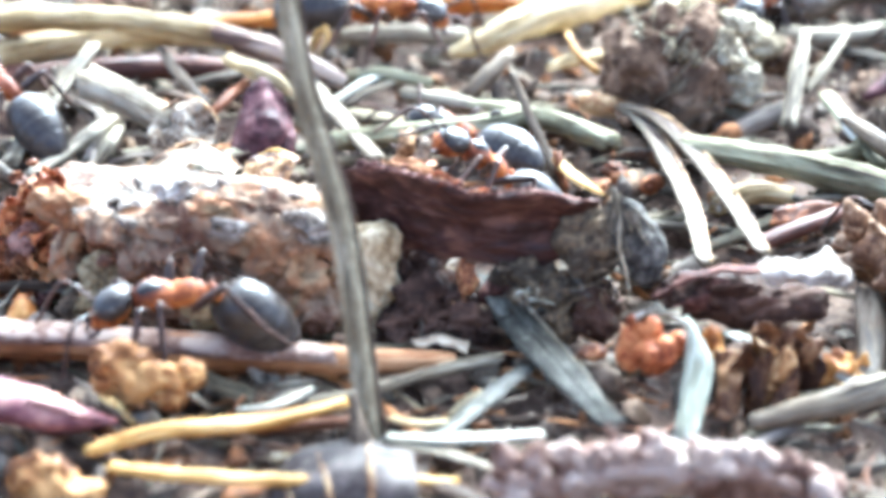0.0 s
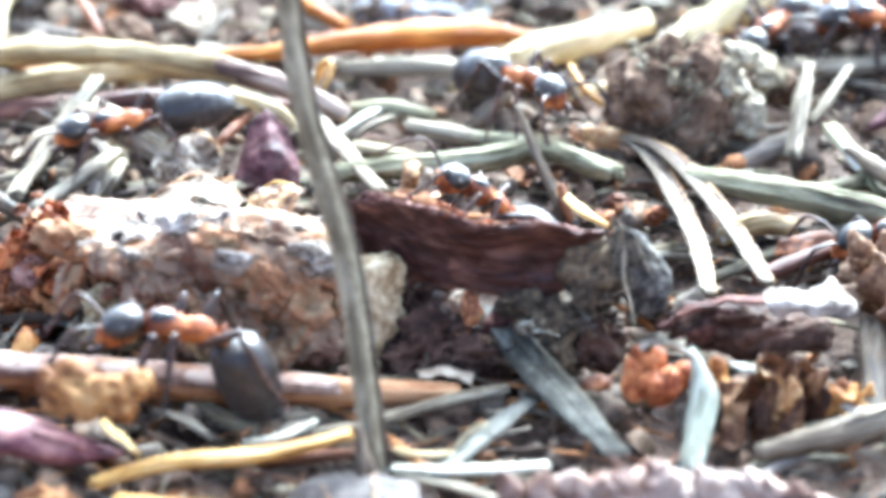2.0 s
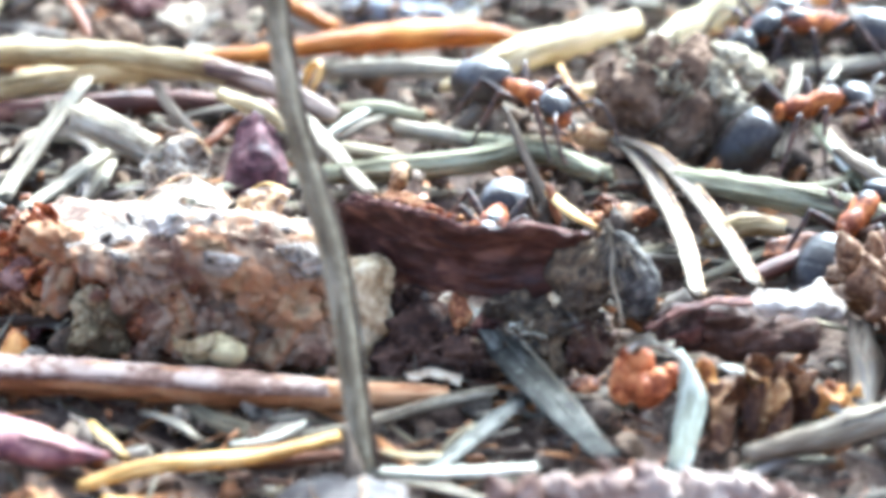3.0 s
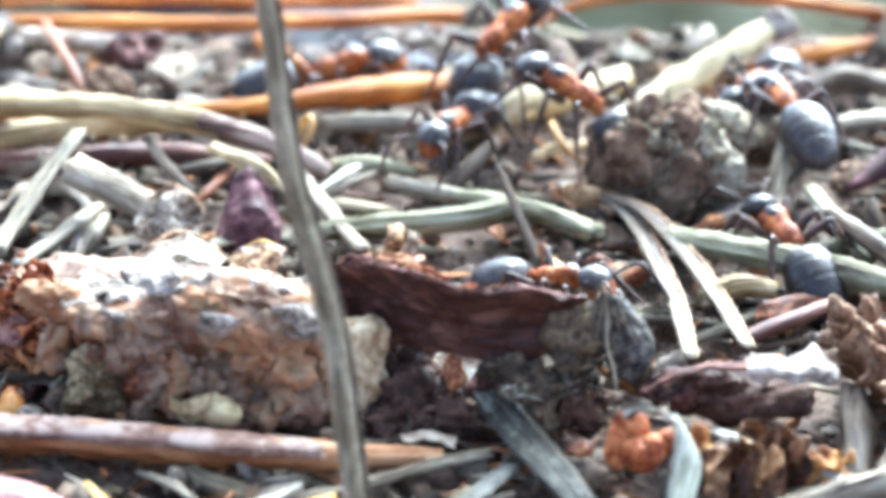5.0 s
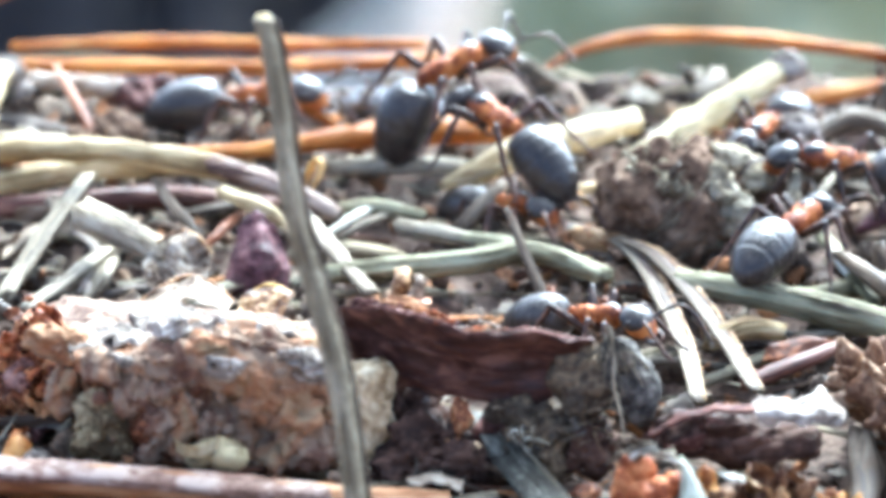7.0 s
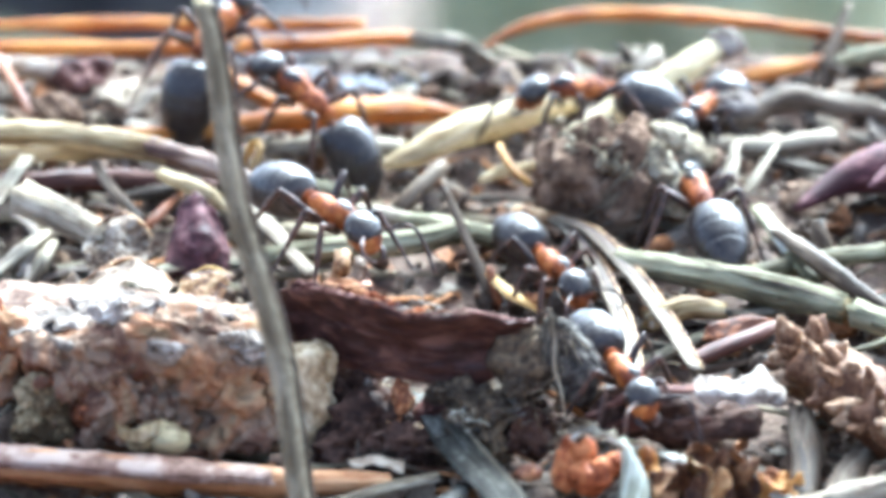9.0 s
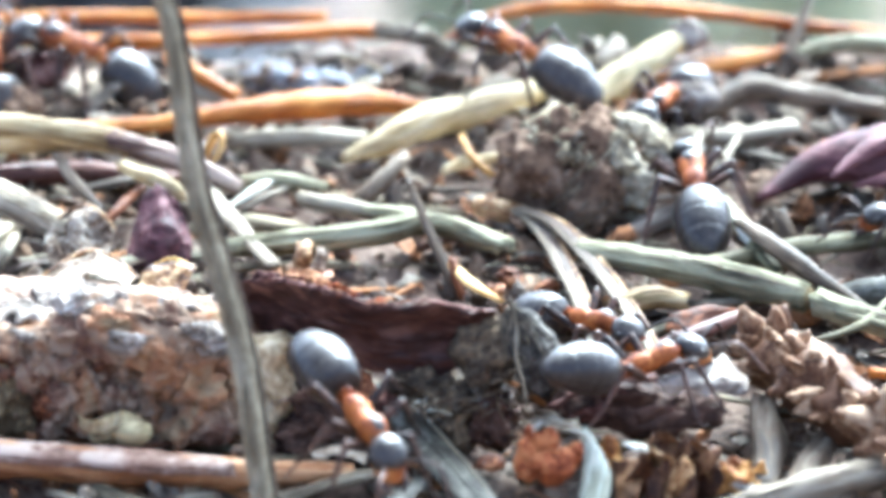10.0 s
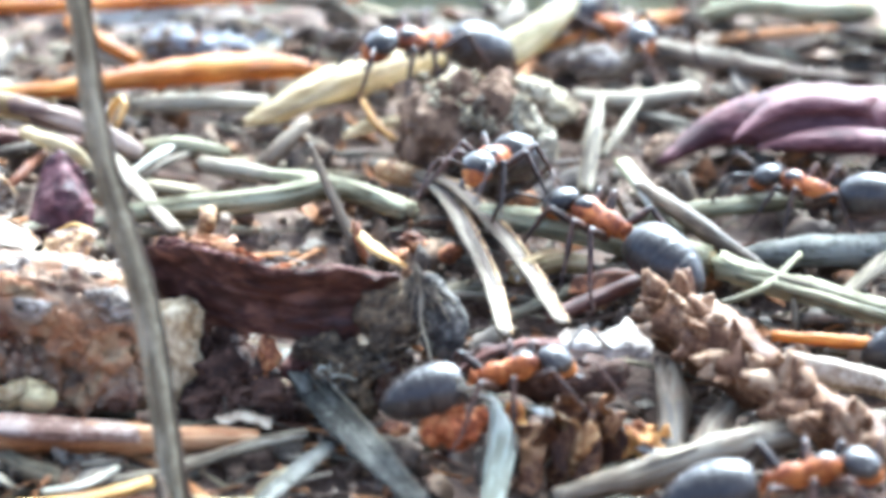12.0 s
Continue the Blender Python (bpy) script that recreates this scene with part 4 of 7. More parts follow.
    child("knob", lumps(((-2.23, -4.6, 0.07), (0.78, 0.9, 1.75), (0, 2, 0)), ((-2.31, -4.7, 1.16), (0.88, 0.9, 0.72), (0, 8, 0)), ((-2.54, -4.6, -1.39), (0.8, 0.8, 0.6)), rough=0.22, freq=1.3, fine=5, sharp=0.08, seed=5, boxy=0.72), knob, base, "pale yellowish rounded end")
    child("flank", lumps(((-12.05, -4.30, 1.57), (0.55, 0.5, 0.4)), ((-11.26, -4.90, 1.22), (0.6, 0.5, 0.45), (0, 35, 0)), ((-10.38, -5.50, 0.68), (0.62, 0.5, 0.6), (0, 40, 0)), ((-9.73, -5.60, -0.16), (0.5, 0.5, 0.7)), ((-9.00, -5.40, -0.88), (0.4, 0.4, 0.5)), rough=0.5, freq=1.2, fine=4, sharp=0.35, seed=8), rust, base, "knobbly rusty ridge")
    child("tuft", lumps(((-11.12, -5.20, 0.04), (0.85, 0.6, 1.0)), ((-11.53, -5.40, -0.78), (0.7, 0.6, 0.7)), ((-10.58, -5.50, -0.66), (0.6, 0.5, 0.7)), rough=0.5, freq=1.2, fine=5, sharp=0.15, seed=3), mould, base, "grey-olive mouldy tuft")
    child("cavity", lumps(((-12.52, -1.80, 0.25), (0.9, 0.7, 1.9)), rough=0.3, freq=0.9, fine=4, seed=6), rot, base, "dark red rotten hollow")
    child("side_mass", lumps(((-13.56, -1.60, 2.16), (0.85, 0.9, 0.8)), ((-14.05, -1.60, 1.18), (0.75, 0.9, 0.9)), ((-13.27, -1.90, 0.46), (0.9, 0.9, 1.1)), ((-14.09, -1.40, -0.63), (1.2, 1.0, 1.3)), ((-15.10, -0.80, -0.37), (1.2, 1.0, 1.5)), rough=0.55, freq=1.0, fine=5, sharp=0.15, seed=6), rust, base, "orange-brown knobbly side")
    # layered flakes over the pale top
    rnd = random.Random(61)
    for k in range(34):
        x = rnd.uniform(-12.6, -3.6)
        y = rnd.uniform(-4.6, -1.0)
        c = Vector((x, y, 2.62 - 0.045 * abs(x + 8.4) ** 1.6 - 0.03 * (y + 3) + rnd.uniform(-0.1, 0.1)))
        u = Vector((rnd.uniform(0.4, 1.1), rnd.uniform(-0.2, 0.2), rnd.uniform(-0.15, 0.15)))
        v = Vector((rnd.uniform(-0.2, 0.2), rnd.uniform(0.3, 0.6), rnd.uniform(0.02, 0.25)))
        n = Vector((0, 0, rnd.uniform(0.03, 0.14)))
        child("flake", sheet([[c - u * 0.7 - v, c - v + n, c + u * 0.8 - v * 0.8], [c - u, c + n, c + u], [c - u * 0.6 + v, c + v + n * 0.5, c + u * 0.5 + v]], along=14, across=9, thick=0.05, rough=0.09, freq=1.4, fray=0.7, seed=k, fold=0.1), (white, wrinkle, white, white)[k % 4], base)
    # lobes of the front: ochre folds, rusty patches, dark recesses, chalky caps
    for name, m, tag, rows in (("lobe", crust, "ochre-brown folded lobe", (((-5.73, -5.9, 1.13), (0.88, 0.55, 1.14), (0, 10, 0)), ((-4.79, -5.7, 0.13), (0.77, 0.60, 1.47), (0, -8, 0)), ((-3.73, -5.2, 0.73), (0.74, 0.60, 1.10), (0, 0, 0)), ((-7.84, -6.0, 2.48), (1.29, 0.50, 0.40), (0, -14, 0)), ((-6.3, -5.6, 2.72), (1.38, 0.50, 0.37), (0, 8, 0)), ((-8.27, -5.4, 0.32), (0.70, 0.50, 1.10), (0, 12, 0)), ((-9.2, -5.6, 1.32), (0.77, 0.50, 0.88), (0, -20, 0)), ((-4.04, -5.4, -0.91), (0.96, 0.60, 0.77), (0, 0, 0)), ((-9.77, -5.4, 2.04), (1.10, 0.50, 0.48), (0, -18, 0)))),
                               ("patch", crust, "rusty soft lobe", (((-11.34, -5.8, 1.89), (1.01, 0.45, 0.40), (0, 28, 0)), ((-10.13, -5.7, 0.85), (0.66, 0.50, 0.74), (0, 20, 0)), ((-8.87, -5.6, -0.32), (0.37, 0.40, 1.01), (0, -6, 0)), ((-9.48, -5.8, -0.47), (0.52, 0.45, 1.10), (0, 8, 0)), ((-6.78, -5.2, -0.73), (0.74, 0.50, 0.66), (0, 0, 0)), ((-4.6, -5.8, -1.01), (0.66, 0.40, 0.55), (0, 20, 0)), ((-5.91, -6.3, 1.51), (0.48, 0.25, 0.63), (0, 0, 0)))),
                               ("recess", crust, "rotten recess", (((-6.77, -5.3, 0.3), (0.77, 0.40, 0.92), (0, 0, 0)), ((-7.61, -5.6, -0.11), (0.55, 0.35, 0.74), (0, 20, 0)), ((-8.45, -5.7, -0.1), (0.44, 0.30, 0.85), (0, 0, 0)), ((-12.55, -4.4, 2.27), (1.14, 0.50, 0.63), (0, 14, 0)), ((-12.56, -4.4, 0.72), (0.63, 0.50, 1.10), (0, 0, 0)), ((-5.35, -5.7, -1.23), (0.74, 0.40, 0.48), (0, 0, 0)))),
                               ("cap", palecrust, "chalky white cap", (((-10.59, -5.9, 2.24), (0.52, 0.14, 0.20), (0, 24, 0)), ((-6.55, -6.5, 2.12), (0.52, 0.11, 0.26), (0, -20, 0)), ((-4.55, -5.9, 2.19), (0.84, 0.19, 0.26), (0, 20, 0)), ((-4.1, -6.0, 1.74), (0.42, 0.17, 0.34), (0, 0, 0)), ((-8.65, -5.2, 3.06), (1.08, 0.25, 0.36), (0, 0, 0)), ((-7.08, -4.8, 3.08), (0.87, 0.22, 0.28), (0, 0, 0)), ((-5.47, -5.2, 2.89), (1.02, 0.22, 0.23), (0, 6, 0))))):
        for k, row in enumerate(rows):
            flat = name == "cap"
            child(name, lumps(row, rough=0.75 if flat else 0.6, freq=1.6 if flat else 1.25, fine=5, sharp=0.25, seed=k * 2.9 + len(name)), m, base, tag)
    # wrinkles that run round the pitted patch and along the top
    rnd = random.Random(33)
    for k in range(22):
        a, b = sorted((rnd.uniform(-9.6, -3.6), rnd.uniform(-9.6, -3.6)))
        b = min(b, a + 2.6)
        z = rnd.uniform(1.75, 2.75)
        run = [Vector((a + (b - a) * f, -6.05 + 1.3 * (z - 1.75) + 0.25 * math.sin(f * 5 + k), z + 0.16 * math.sin(f * 4.0 + k) - 0.12 * abs(a + (b - a) * f + 6.6))) for f in (0, 0.25, 0.5, 0.75, 1)]
        w = rnd.uniform(0.05, 0.12)
        child("wrinkle", rod(run, [w * 0.3, w, w * 1.2, w, w * 0.3], sides=7, step=0.2, rough=0.35, seed=k), (palecrust, crust, wrinkle)[k % 3], base)
    for k in range(30):
        x, z = rnd.uniform(-11.4, -3.2), rnd.uniform(-1.5, 1.4)
        w = rnd.uniform(0.10, 0.24)
        y = -5.55 - 0.35 * math.sin((x + 11.5) / 8.2 * math.pi) + rnd.uniform(-0.1, 0.15)
        child("nodule", lumps(((x, y, z), (w * 1.4, w * 0.8, w), (0, rnd.uniform(-40, 40), 0)), rough=0.5, freq=1.6, fine=3, sharp=0.2, seed=k), (crust, crust, rust)[k % 3], base)
    rnd = random.Random(3)
    for k in range(60):
        row = (((-13.40, -2.40, 2.61), 0.9, 0.6), ((-13.88, -2.60, 1.39), 0.8, 1.0), ((-13.30, -2.80, 0.56), 0.9, 1.0), ((-14.38, -2.60, -0.55), 1.3, 0.9))[k % 4]
        s = rnd.uniform(0.12, 0.42)
        c = Vector(row[0]) + Vector((rnd.gauss(0, 0.5) * row[1], rnd.uniform(-0.4, 0.4), rnd.gauss(0, 0.5) * row[2]))
        u = Vector((rnd.uniform(-1, 1), rnd.uniform(-0.6, 0.6), rnd.uniform(-0.6, 1))).normalized() * s * 1.3
        v = u.cross(Vector((rnd.uniform(-1, 1), -1, rnd.uniform(-1, 1)))).normalized() * s
        n = u.cross(v).normalized() * s * 0.6
        child("crumb", sheet([[c - u - v, c - v + n * 0.5, c + u * 0.8 - v], [c - u, c + n, c + u], [c - u * 0.6 + v, c + v + n * 0.6, c + u * 0.5 + v]], along=8, across=8, thick=s * 0.25, rough=s * 0.4, freq=0.7 / s, fray=0.4, seed=k), (rust, brightrust, rust, bark, brightrust)[k % 5], base)


crumbly_chunk()
nut = blob("seed_husk", "olive-yellow seed husk lying against the chunk", "seed husk", olive, [((-7.12, -7.2, -0.68), (0.92, 0.7, 0.55), (0, 12, 0)), ((-7.79, -7.2, -0.78), (0.6, 0.5, 0.4), (0, -20, 0))], rough=0.2, freq=0.9, fine=4, sharp=0.05)
made = part("torn_end", sheet([[(-8.7, -7.6, -0.08), (-8.27, -7.7, -0.24), (-7.53, -7.8, -0.15), (-7.16, -7.8, 0.14)], [(-8.56, -7.6, -0.59), (-8.18, -7.8, -0.67), (-7.62, -7.9, -0.64), (-7.21, -7.9, -0.26)]], along=16, across=8, thick=0.07, rough=0.08, fray=0.5, freq=1.5), cream, nut, "pale torn end", at=nut.location / MM)
made.location = (0, 0, 0)
stick("husk_rib", "pale splinter beside the seed husk", [(-8.31, -5.88, -1.11), (-7.78, -5.27, -0.81), (-7.23, -4.86, -0.68)], [0.1, 0.16, 0.08], whiteblade, category="splinter")
flake("orange_leaf_bit", "small orange leaf fragment among crumbs", "leaf fragment", amberleaf, [[(-14.54, -5.00, -1.16), (-14.06, -5.00, -0.49), (-13.56, -5.00, -0.97)], [(-14.55, -6.00, -1.42), (-13.93, -6.00, -1.18), (-13.56, -6.00, -1.32)]], along=10, across=6, thick=0.15)
blob("white_grit", "white gritty crumb between chunk and stem", "grit", white, [((-13.33, -6.00, -1.22), (0.5, 0.5, 0.35)), ((-12.46, -6.40, -1.41), (0.35, 0.4, 0.25))], rough=0.5, freq=1.6, fine=3)

# crumpled leaves behind the chunk
def curled_leaf(name, label, rows, m, rim, **shape):
    ob = flake(name, label, "leaf fragment", m, rows, **shape)
    made = part("rim", rod(rows[0], [0.04, 0.08, 0.08, 0.04], sides=6, step=0.15, rough=0.4), rim, ob, "brown curled rim", at=rows[0][0])
    made.location = (0, 0, 0)


curled_leaf("crumpled_leaf", "crumpled papery grey-brown leaf scrap", [[(-9.85, 5.2, 3.85), (-9.36, 5.6, 4.1), (-8.81, 5.4, 4.22), (-8.26, 5.0, 3.94), (-7.86, 4.8, 3.54)], [(-10.22, 4.6, 3.3), (-9.66, 5.2, 3.53), (-9.08, 4.7, 3.76), (-8.54, 5.0, 3.37), (-8.01, 4.6, 3.22)], [(-10.13, 4.2, 2.84), (-9.67, 4.6, 2.88), (-9.14, 4.2, 3.09), (-8.64, 4.5, 2.87), (-8.07, 4.2, 2.86)], [(-9.84, 3.9, 2.3), (-9.45, 4.2, 2.32), (-9.05, 3.9, 2.43), (-8.62, 4.0, 2.37), (-8.14, 3.9, 2.36)]], paperleaf, leaf, along=40, across=32, thick=0.07, rough=0.12, freq=1.3, fray=0.5, fold=0.2)
curled_leaf("arched_leaf", "arched papery leaf scrap with a brown rim", [[(-10.27, 1.6, 2.55), (-9.56, 2.2, 2.91), (-8.64, 2.6, 3.19), (-7.69, 2.4, 2.92), (-6.93, 2.0, 2.37)], [(-9.8, 1.2, 2.52), (-9.24, 1.6, 2.72), (-8.53, 1.8, 2.96), (-7.74, 1.7, 2.75), (-7.11, 1.4, 2.4)], [(-9.49, 0.8, 2.37), (-9.02, 1.0, 2.47), (-8.44, 1.0, 2.62), (-7.79, 1.0, 2.52), (-7.26, 0.8, 2.39)]], paperleaf, leaf, along=34, across=16, thick=0.07, rough=0.08, freq=1.4, fray=0.3, seed=3, fold=0.15)
curled_leaf("arched_leaf", "arched brown leaf scrap", [[(-6.8, 1.4, 2.66), (-6.3, 1.8, 2.9), (-5.8, 1.9, 3.06), (-4.93, 1.6, 2.79)], [(-6.93, 0.8, 2.33), (-6.36, 1.2, 2.55), (-5.78, 1.3, 2.65), (-5.13, 1.0, 2.6)], [(-7.05, 0.3, 2.05), (-6.38, 0.6, 2.08), (-5.8, 0.6, 2.13), (-5.37, 0.4, 2.1)]], leaf, yellow, along=26, across=16, thick=0.07, rough=0.08, freq=1.2, seed=6, fold=0.15)
flake("pink_scale", "small pale pink bud scale", "bud scale", paperleaf, [[(-11.68, 5.00, 1.52), (-10.74, 6.00, 2.02)], [(-11.22, 4.00, 1.60), (-10.20, 4.50, 1.87)]], along=8, across=5, thick=0.15)
stick("curled_husk", "curled pale orange husk", [(-4.81, 11.16, 4.83), (-4.59, 10.88, 5.53), (-4.24, 10.81, 5.81), (-4.18, 10.58, 5.44), (-4.50, 10.95, 4.76)], [0.14, 0.18, 0.2, 0.18, 0.12], yellow, category="husk", flat=0.6)
stick("cream_leaf_tip", "short cream straw behind the plum scale", [(-7.74, 8.8, 4.99), (-6.71, 8.4, 4.66), (-5.75, 8.0, 4.26), (-5.02, 7.6, 3.73)], [0.32, 0.44, 0.36, 0.1], cream, flat=0.7)
stick("dark_red_twig", "dark red twig under the straws", [(-18.06, 10.68, 3.77), (-14.00, 11.11, 4.01), (-9.73, 11.74, 4.21), (-5.82, 11.33, 3.98)], [0.5, 0.5, 0.45, 0.3], darkred, category="twig", ridges=4)
stick("rosy_splinter", "rosy thin splinter beside the plum scale", [(-8.18, 6.89, 3.44), (-7.52, 7.78, 3.93), (-7.05, 8.72, 4.23)], [0.18, 0.22, 0.15], redstem, category="splinter")
stick("white_splinter", "white-grey splinter in the straw layer", [(-4.11, 7.93, 3.48), (-3.12, 8.95, 4.01), (-2.03, 10.36, 4.37)], [0.2, 0.28, 0.2], whiteblade, category="splinter", flat=0.5)
stick("white_splinter", "grey flat splinter in the straw layer", [(-3.66, 7.99, 3.40), (-2.66, 8.80, 3.86), (-1.87, 9.68, 4.04)], [0.2, 0.26, 0.2], greystraw, category="splinter", flat=0.5)
stick("pale_straw", "pale short straw in the layer", [(-3.49, 10.03, 4.16), (-2.07, 9.82, 4.29), (-0.45, 9.58, 4.01)], [0.2, 0.28, 0.2], green, ridges=3)
stick("pale_straw", "pale straw lying under the spindle", [(-3.95, 13.55, 5.00), (-1.47, 13.42, 5.16), (1.01, 13.67, 5.04)], [0.3, 0.36, 0.3], greystraw, ridges=4)
stick("pale_straw", "weathered pale straw in the layer", [(-1.43, 9.03, 3.74), (0.39, 8.01, 3.60), (2.19, 7.58, 3.26)], [0.25, 0.32, 0.2], greystraw, ridges=4)
stick("dark_leaning_twig", "dark brown twig leaning under the cream straw", [(2.40, 10.80, 4.91), (1.58, 9.96, 4.24), (0.76, 9.73, 3.46)], [0.25, 0.32, 0.3], brownstick, category="twig")


# ---- the dark bud scale and what lies round it ----
def bud_scale():
    base = holder("bud_scale", (0.68, -5.00, 0.51), "large dark red curved bud scale with a frayed rusty rim", "bud scale")
    child("blade", sheet([[(-3.70, -3.40, 3.36), (-2.14, -4.60, 3.70), (-1.05, -5.40, 3.65), (0.05, -5.90, 3.46), (1.00, -6.10, 3.07), (2.00, -6.10, 3.18), (2.93, -6.20, 3.28), (4.24, -5.90, 2.96), (5.18, -5.50, 2.77)],
                          [(-3.45, -3.00, 2.59), (-2.03, -3.90, 2.50), (-0.90, -4.50, 2.24), (0.15, -4.90, 2.10), (1.08, -5.00, 1.85), (2.11, -5.00, 1.86), (3.14, -5.00, 1.93), (4.34, -5.00, 2.01), (5.12, -5.10, 2.34)],
                          [(-3.07, -2.70, 1.60), (-1.85, -3.50, 1.07), (-0.64, -4.20, 0.68), (0.38, -4.50, 0.60), (1.32, -4.70, 0.53), (2.31, -4.80, 0.40), (3.31, -4.80, 0.40), (4.35, -4.90, 1.07), (5.05, -5.10, 2.07)]], along=84, across=26, thick=0.14, rough=0.07, freq=1.1, fray=0.05, fold=0.12, lean=0.4), budscale, base)
    lip = [(-3.62, -3.50, 3.40), (-2.14, -4.70, 3.75), (-1.05, -5.50, 3.70), (0.05, -6.00, 3.52), (1.00, -6.20, 3.13), (2.00, -6.20, 3.24), (2.93, -6.30, 3.34), (4.23, -6.00, 3.00), (5.10, -5.60, 2.81)]
    child("rim", rod(lip, [0.03, 0.07, 0.08, 0.08, 0.07, 0.06, 0.07, 0.05, 0.03], flat=0.7, rough=0.6, sides=9, most=120), bark, base, "red-brown ragged rim")
    rnd = random.Random(8)
    line = spline(lip, 60)
    for k in range(20):
        c = line[rnd.randrange(4, 34)] + Vector((0, rnd.uniform(0.05, 0.8), rnd.uniform(-0.05, 0.12)))
        s = rnd.uniform(0.18, 0.5)
        u = Vector((rnd.uniform(0.6, 1), rnd.uniform(-0.3, 0.3), rnd.uniform(-0.4, 0.4))) * s
        v = Vector((rnd.uniform(-0.4, 0.4), rnd.uniform(-0.3, 0.3), rnd.uniform(0.3, 0.8))) * s * 0.55
        n = u.cross(v).normalized() * s * 0.2
        child("rim_flake", sheet([[c - u - v, c - v + n, c + u * 0.7 - v], [c - u * 0.8, c + n, c + u], [c - u * 0.4 + v, c + v + n * 0.4, c + u * 0.3 + v * 0.7]], along=12, across=10, thick=0.04, rough=s * 0.12, freq=2.2 / s, fray=0.9, seed=k), (rust, bark, brightrust)[k % 3], base)
    for k in range(16):
        i = rnd.randrange(4, 44)
        c, w = line[i], line[i + 2] - line[i]
        child("rim_fibre", rod([c, c + w * 0.7 + Vector((0, 0, 0.1)), c + w * 1.5 + Vector((0, -0.1, rnd.uniform(0.02, 0.25)))], [0.04, 0.035, 0.015], sides=5, step=0.2), (rust, bark)[k % 2], base)
    # lengthwise ribs of the blade
    upper, lower = line, spline([(-3.07, -2.70, 1.60), (-1.85, -3.50, 1.07), (-0.64, -4.20, 0.68), (0.38, -4.50, 0.60), (1.32, -4.70, 0.53), (2.31, -4.80, 0.40), (3.31, -4.80, 0.40), (4.35, -4.90, 1.07), (5.05, -5.10, 2.07)], 60)
    for k in range(9):
        f = rnd.uniform(0.25, 0.85)
        i = rnd.randrange(8, 34)
        run = [upper[j].lerp(lower[j], f + 0.04 * math.sin(j * 0.3 + k)) + Vector((0, -0.12, 0)) for j in range(i, min(58, i + rnd.randrange(12, 24)), 4)]
        child("rib", rod(run, [0.015, 0.035, 0.04, 0.03, 0.012], sides=5, step=0.3, rough=0.3, seed=k), budscale, base)


bud_scale()
nub = holder("curled_nub", (-1.07, -3.8, 3.77), "small tan curled leaf scrap on the rim of the bud scale", "leaf fragment")
for k, rows in enumerate(([[(-1.62, -3.6, 3.71), (-1.32, -3.9, 3.89), (-0.98, -3.7, 3.73)], [(-1.51, -3.6, 4.25), (-1.25, -4.1, 4.51), (-0.94, -3.8, 4.33)], [(-1.51, -3.3, 4.69), (-1.21, -3.6, 4.87), (-0.87, -3.6, 4.68)]],
                          [[(-1.13, -4.0, 3.76), (-0.86, -4.2, 3.92), (-0.49, -3.9, 3.78)], [(-0.9, -4.0, 4.3), (-0.68, -4.2, 4.46), (-0.45, -3.9, 4.2)], [(-0.83, -3.7, 4.58), (-0.57, -3.9, 4.7), (-0.3, -3.8, 4.53)]],
                          [[(-1.81, -3.8, 3.67), (-1.16, -4.5, 3.71), (-0.22, -4.1, 3.75)], [(-1.73, -3.6, 3.9), (-1.13, -4.3, 4.01), (-0.3, -3.8, 3.88)]])):
    child("scrap", sheet(rows, along=14, across=10, thick=0.04, rough=0.05, freq=1.6, fray=0.5, seed=k, fold=0.1), (leaf, paperleaf, rust)[k], nub)
husk = holder("grey_husk", (5.89, -5.20, -0.39), "round grey felted husk with a thin dry stalk", "husk")
child("body", lumps(((6.33, -5.3, 1.37), (0.95, 0.9, 1.55), (0, -22, 0)), rough=0.16, freq=0.9, fine=5, sharp=0.06), felt, husk)
child("hollow_side", lumps(((4.9, -5.2, 1.33), (1.15, 0.8, 1.25), (0, 26, 0)), rough=0.3, freq=1.0, fine=5, sharp=0.15, seed=3), moss, husk, "dark olive sunken side")
rnd = random.Random(14)
crown = Vector((5.62, -6.6, 3.27))
for k in range(64):
    a = -1.0 + 2.05 * k / 63
    reach = rnd.uniform(0.7, 1.9) * (0.7 if a < -0.2 else 1.0)
    run = [crown + Vector((math.sin(a) * reach * f, -0.1 - 0.35 * math.sin(f * 2.6), -abs(math.cos(a)) * reach * f * 0.95 - 0.3 * f * f)) for f in (0.06, 0.3, 0.6, 1.0)]
    child("hair", rod([p + Vector((rnd.gauss(0, 0.05), 0, rnd.gauss(0, 0.05))) for p in run], [0.015, 0.03, 0.026, 0.01], sides=5, step=0.2, rough=0.3, seed=k), (palefelt, felt, greystraw, felt)[k % 4], husk)
child("stalk", rod([(5.24, -6.9, 3.14), (5.55, -7.0, 3.51), (5.75, -7.0, 2.52), (5.72, -7.1, 1.59), (5.96, -7.0, 0.81), (6.13, -6.9, -0.17)], [0.05, 0.09, 0.07, 0.06, 0.05, 0.03]), greystraw, husk, "thin pale stalk")
# the shadow under the bud scale is partly put into these dark bodies
clump = holder("moss_clump", (3.78, -5.00, -1.21), "dark moss clump with frayed pale fibres", "moss")
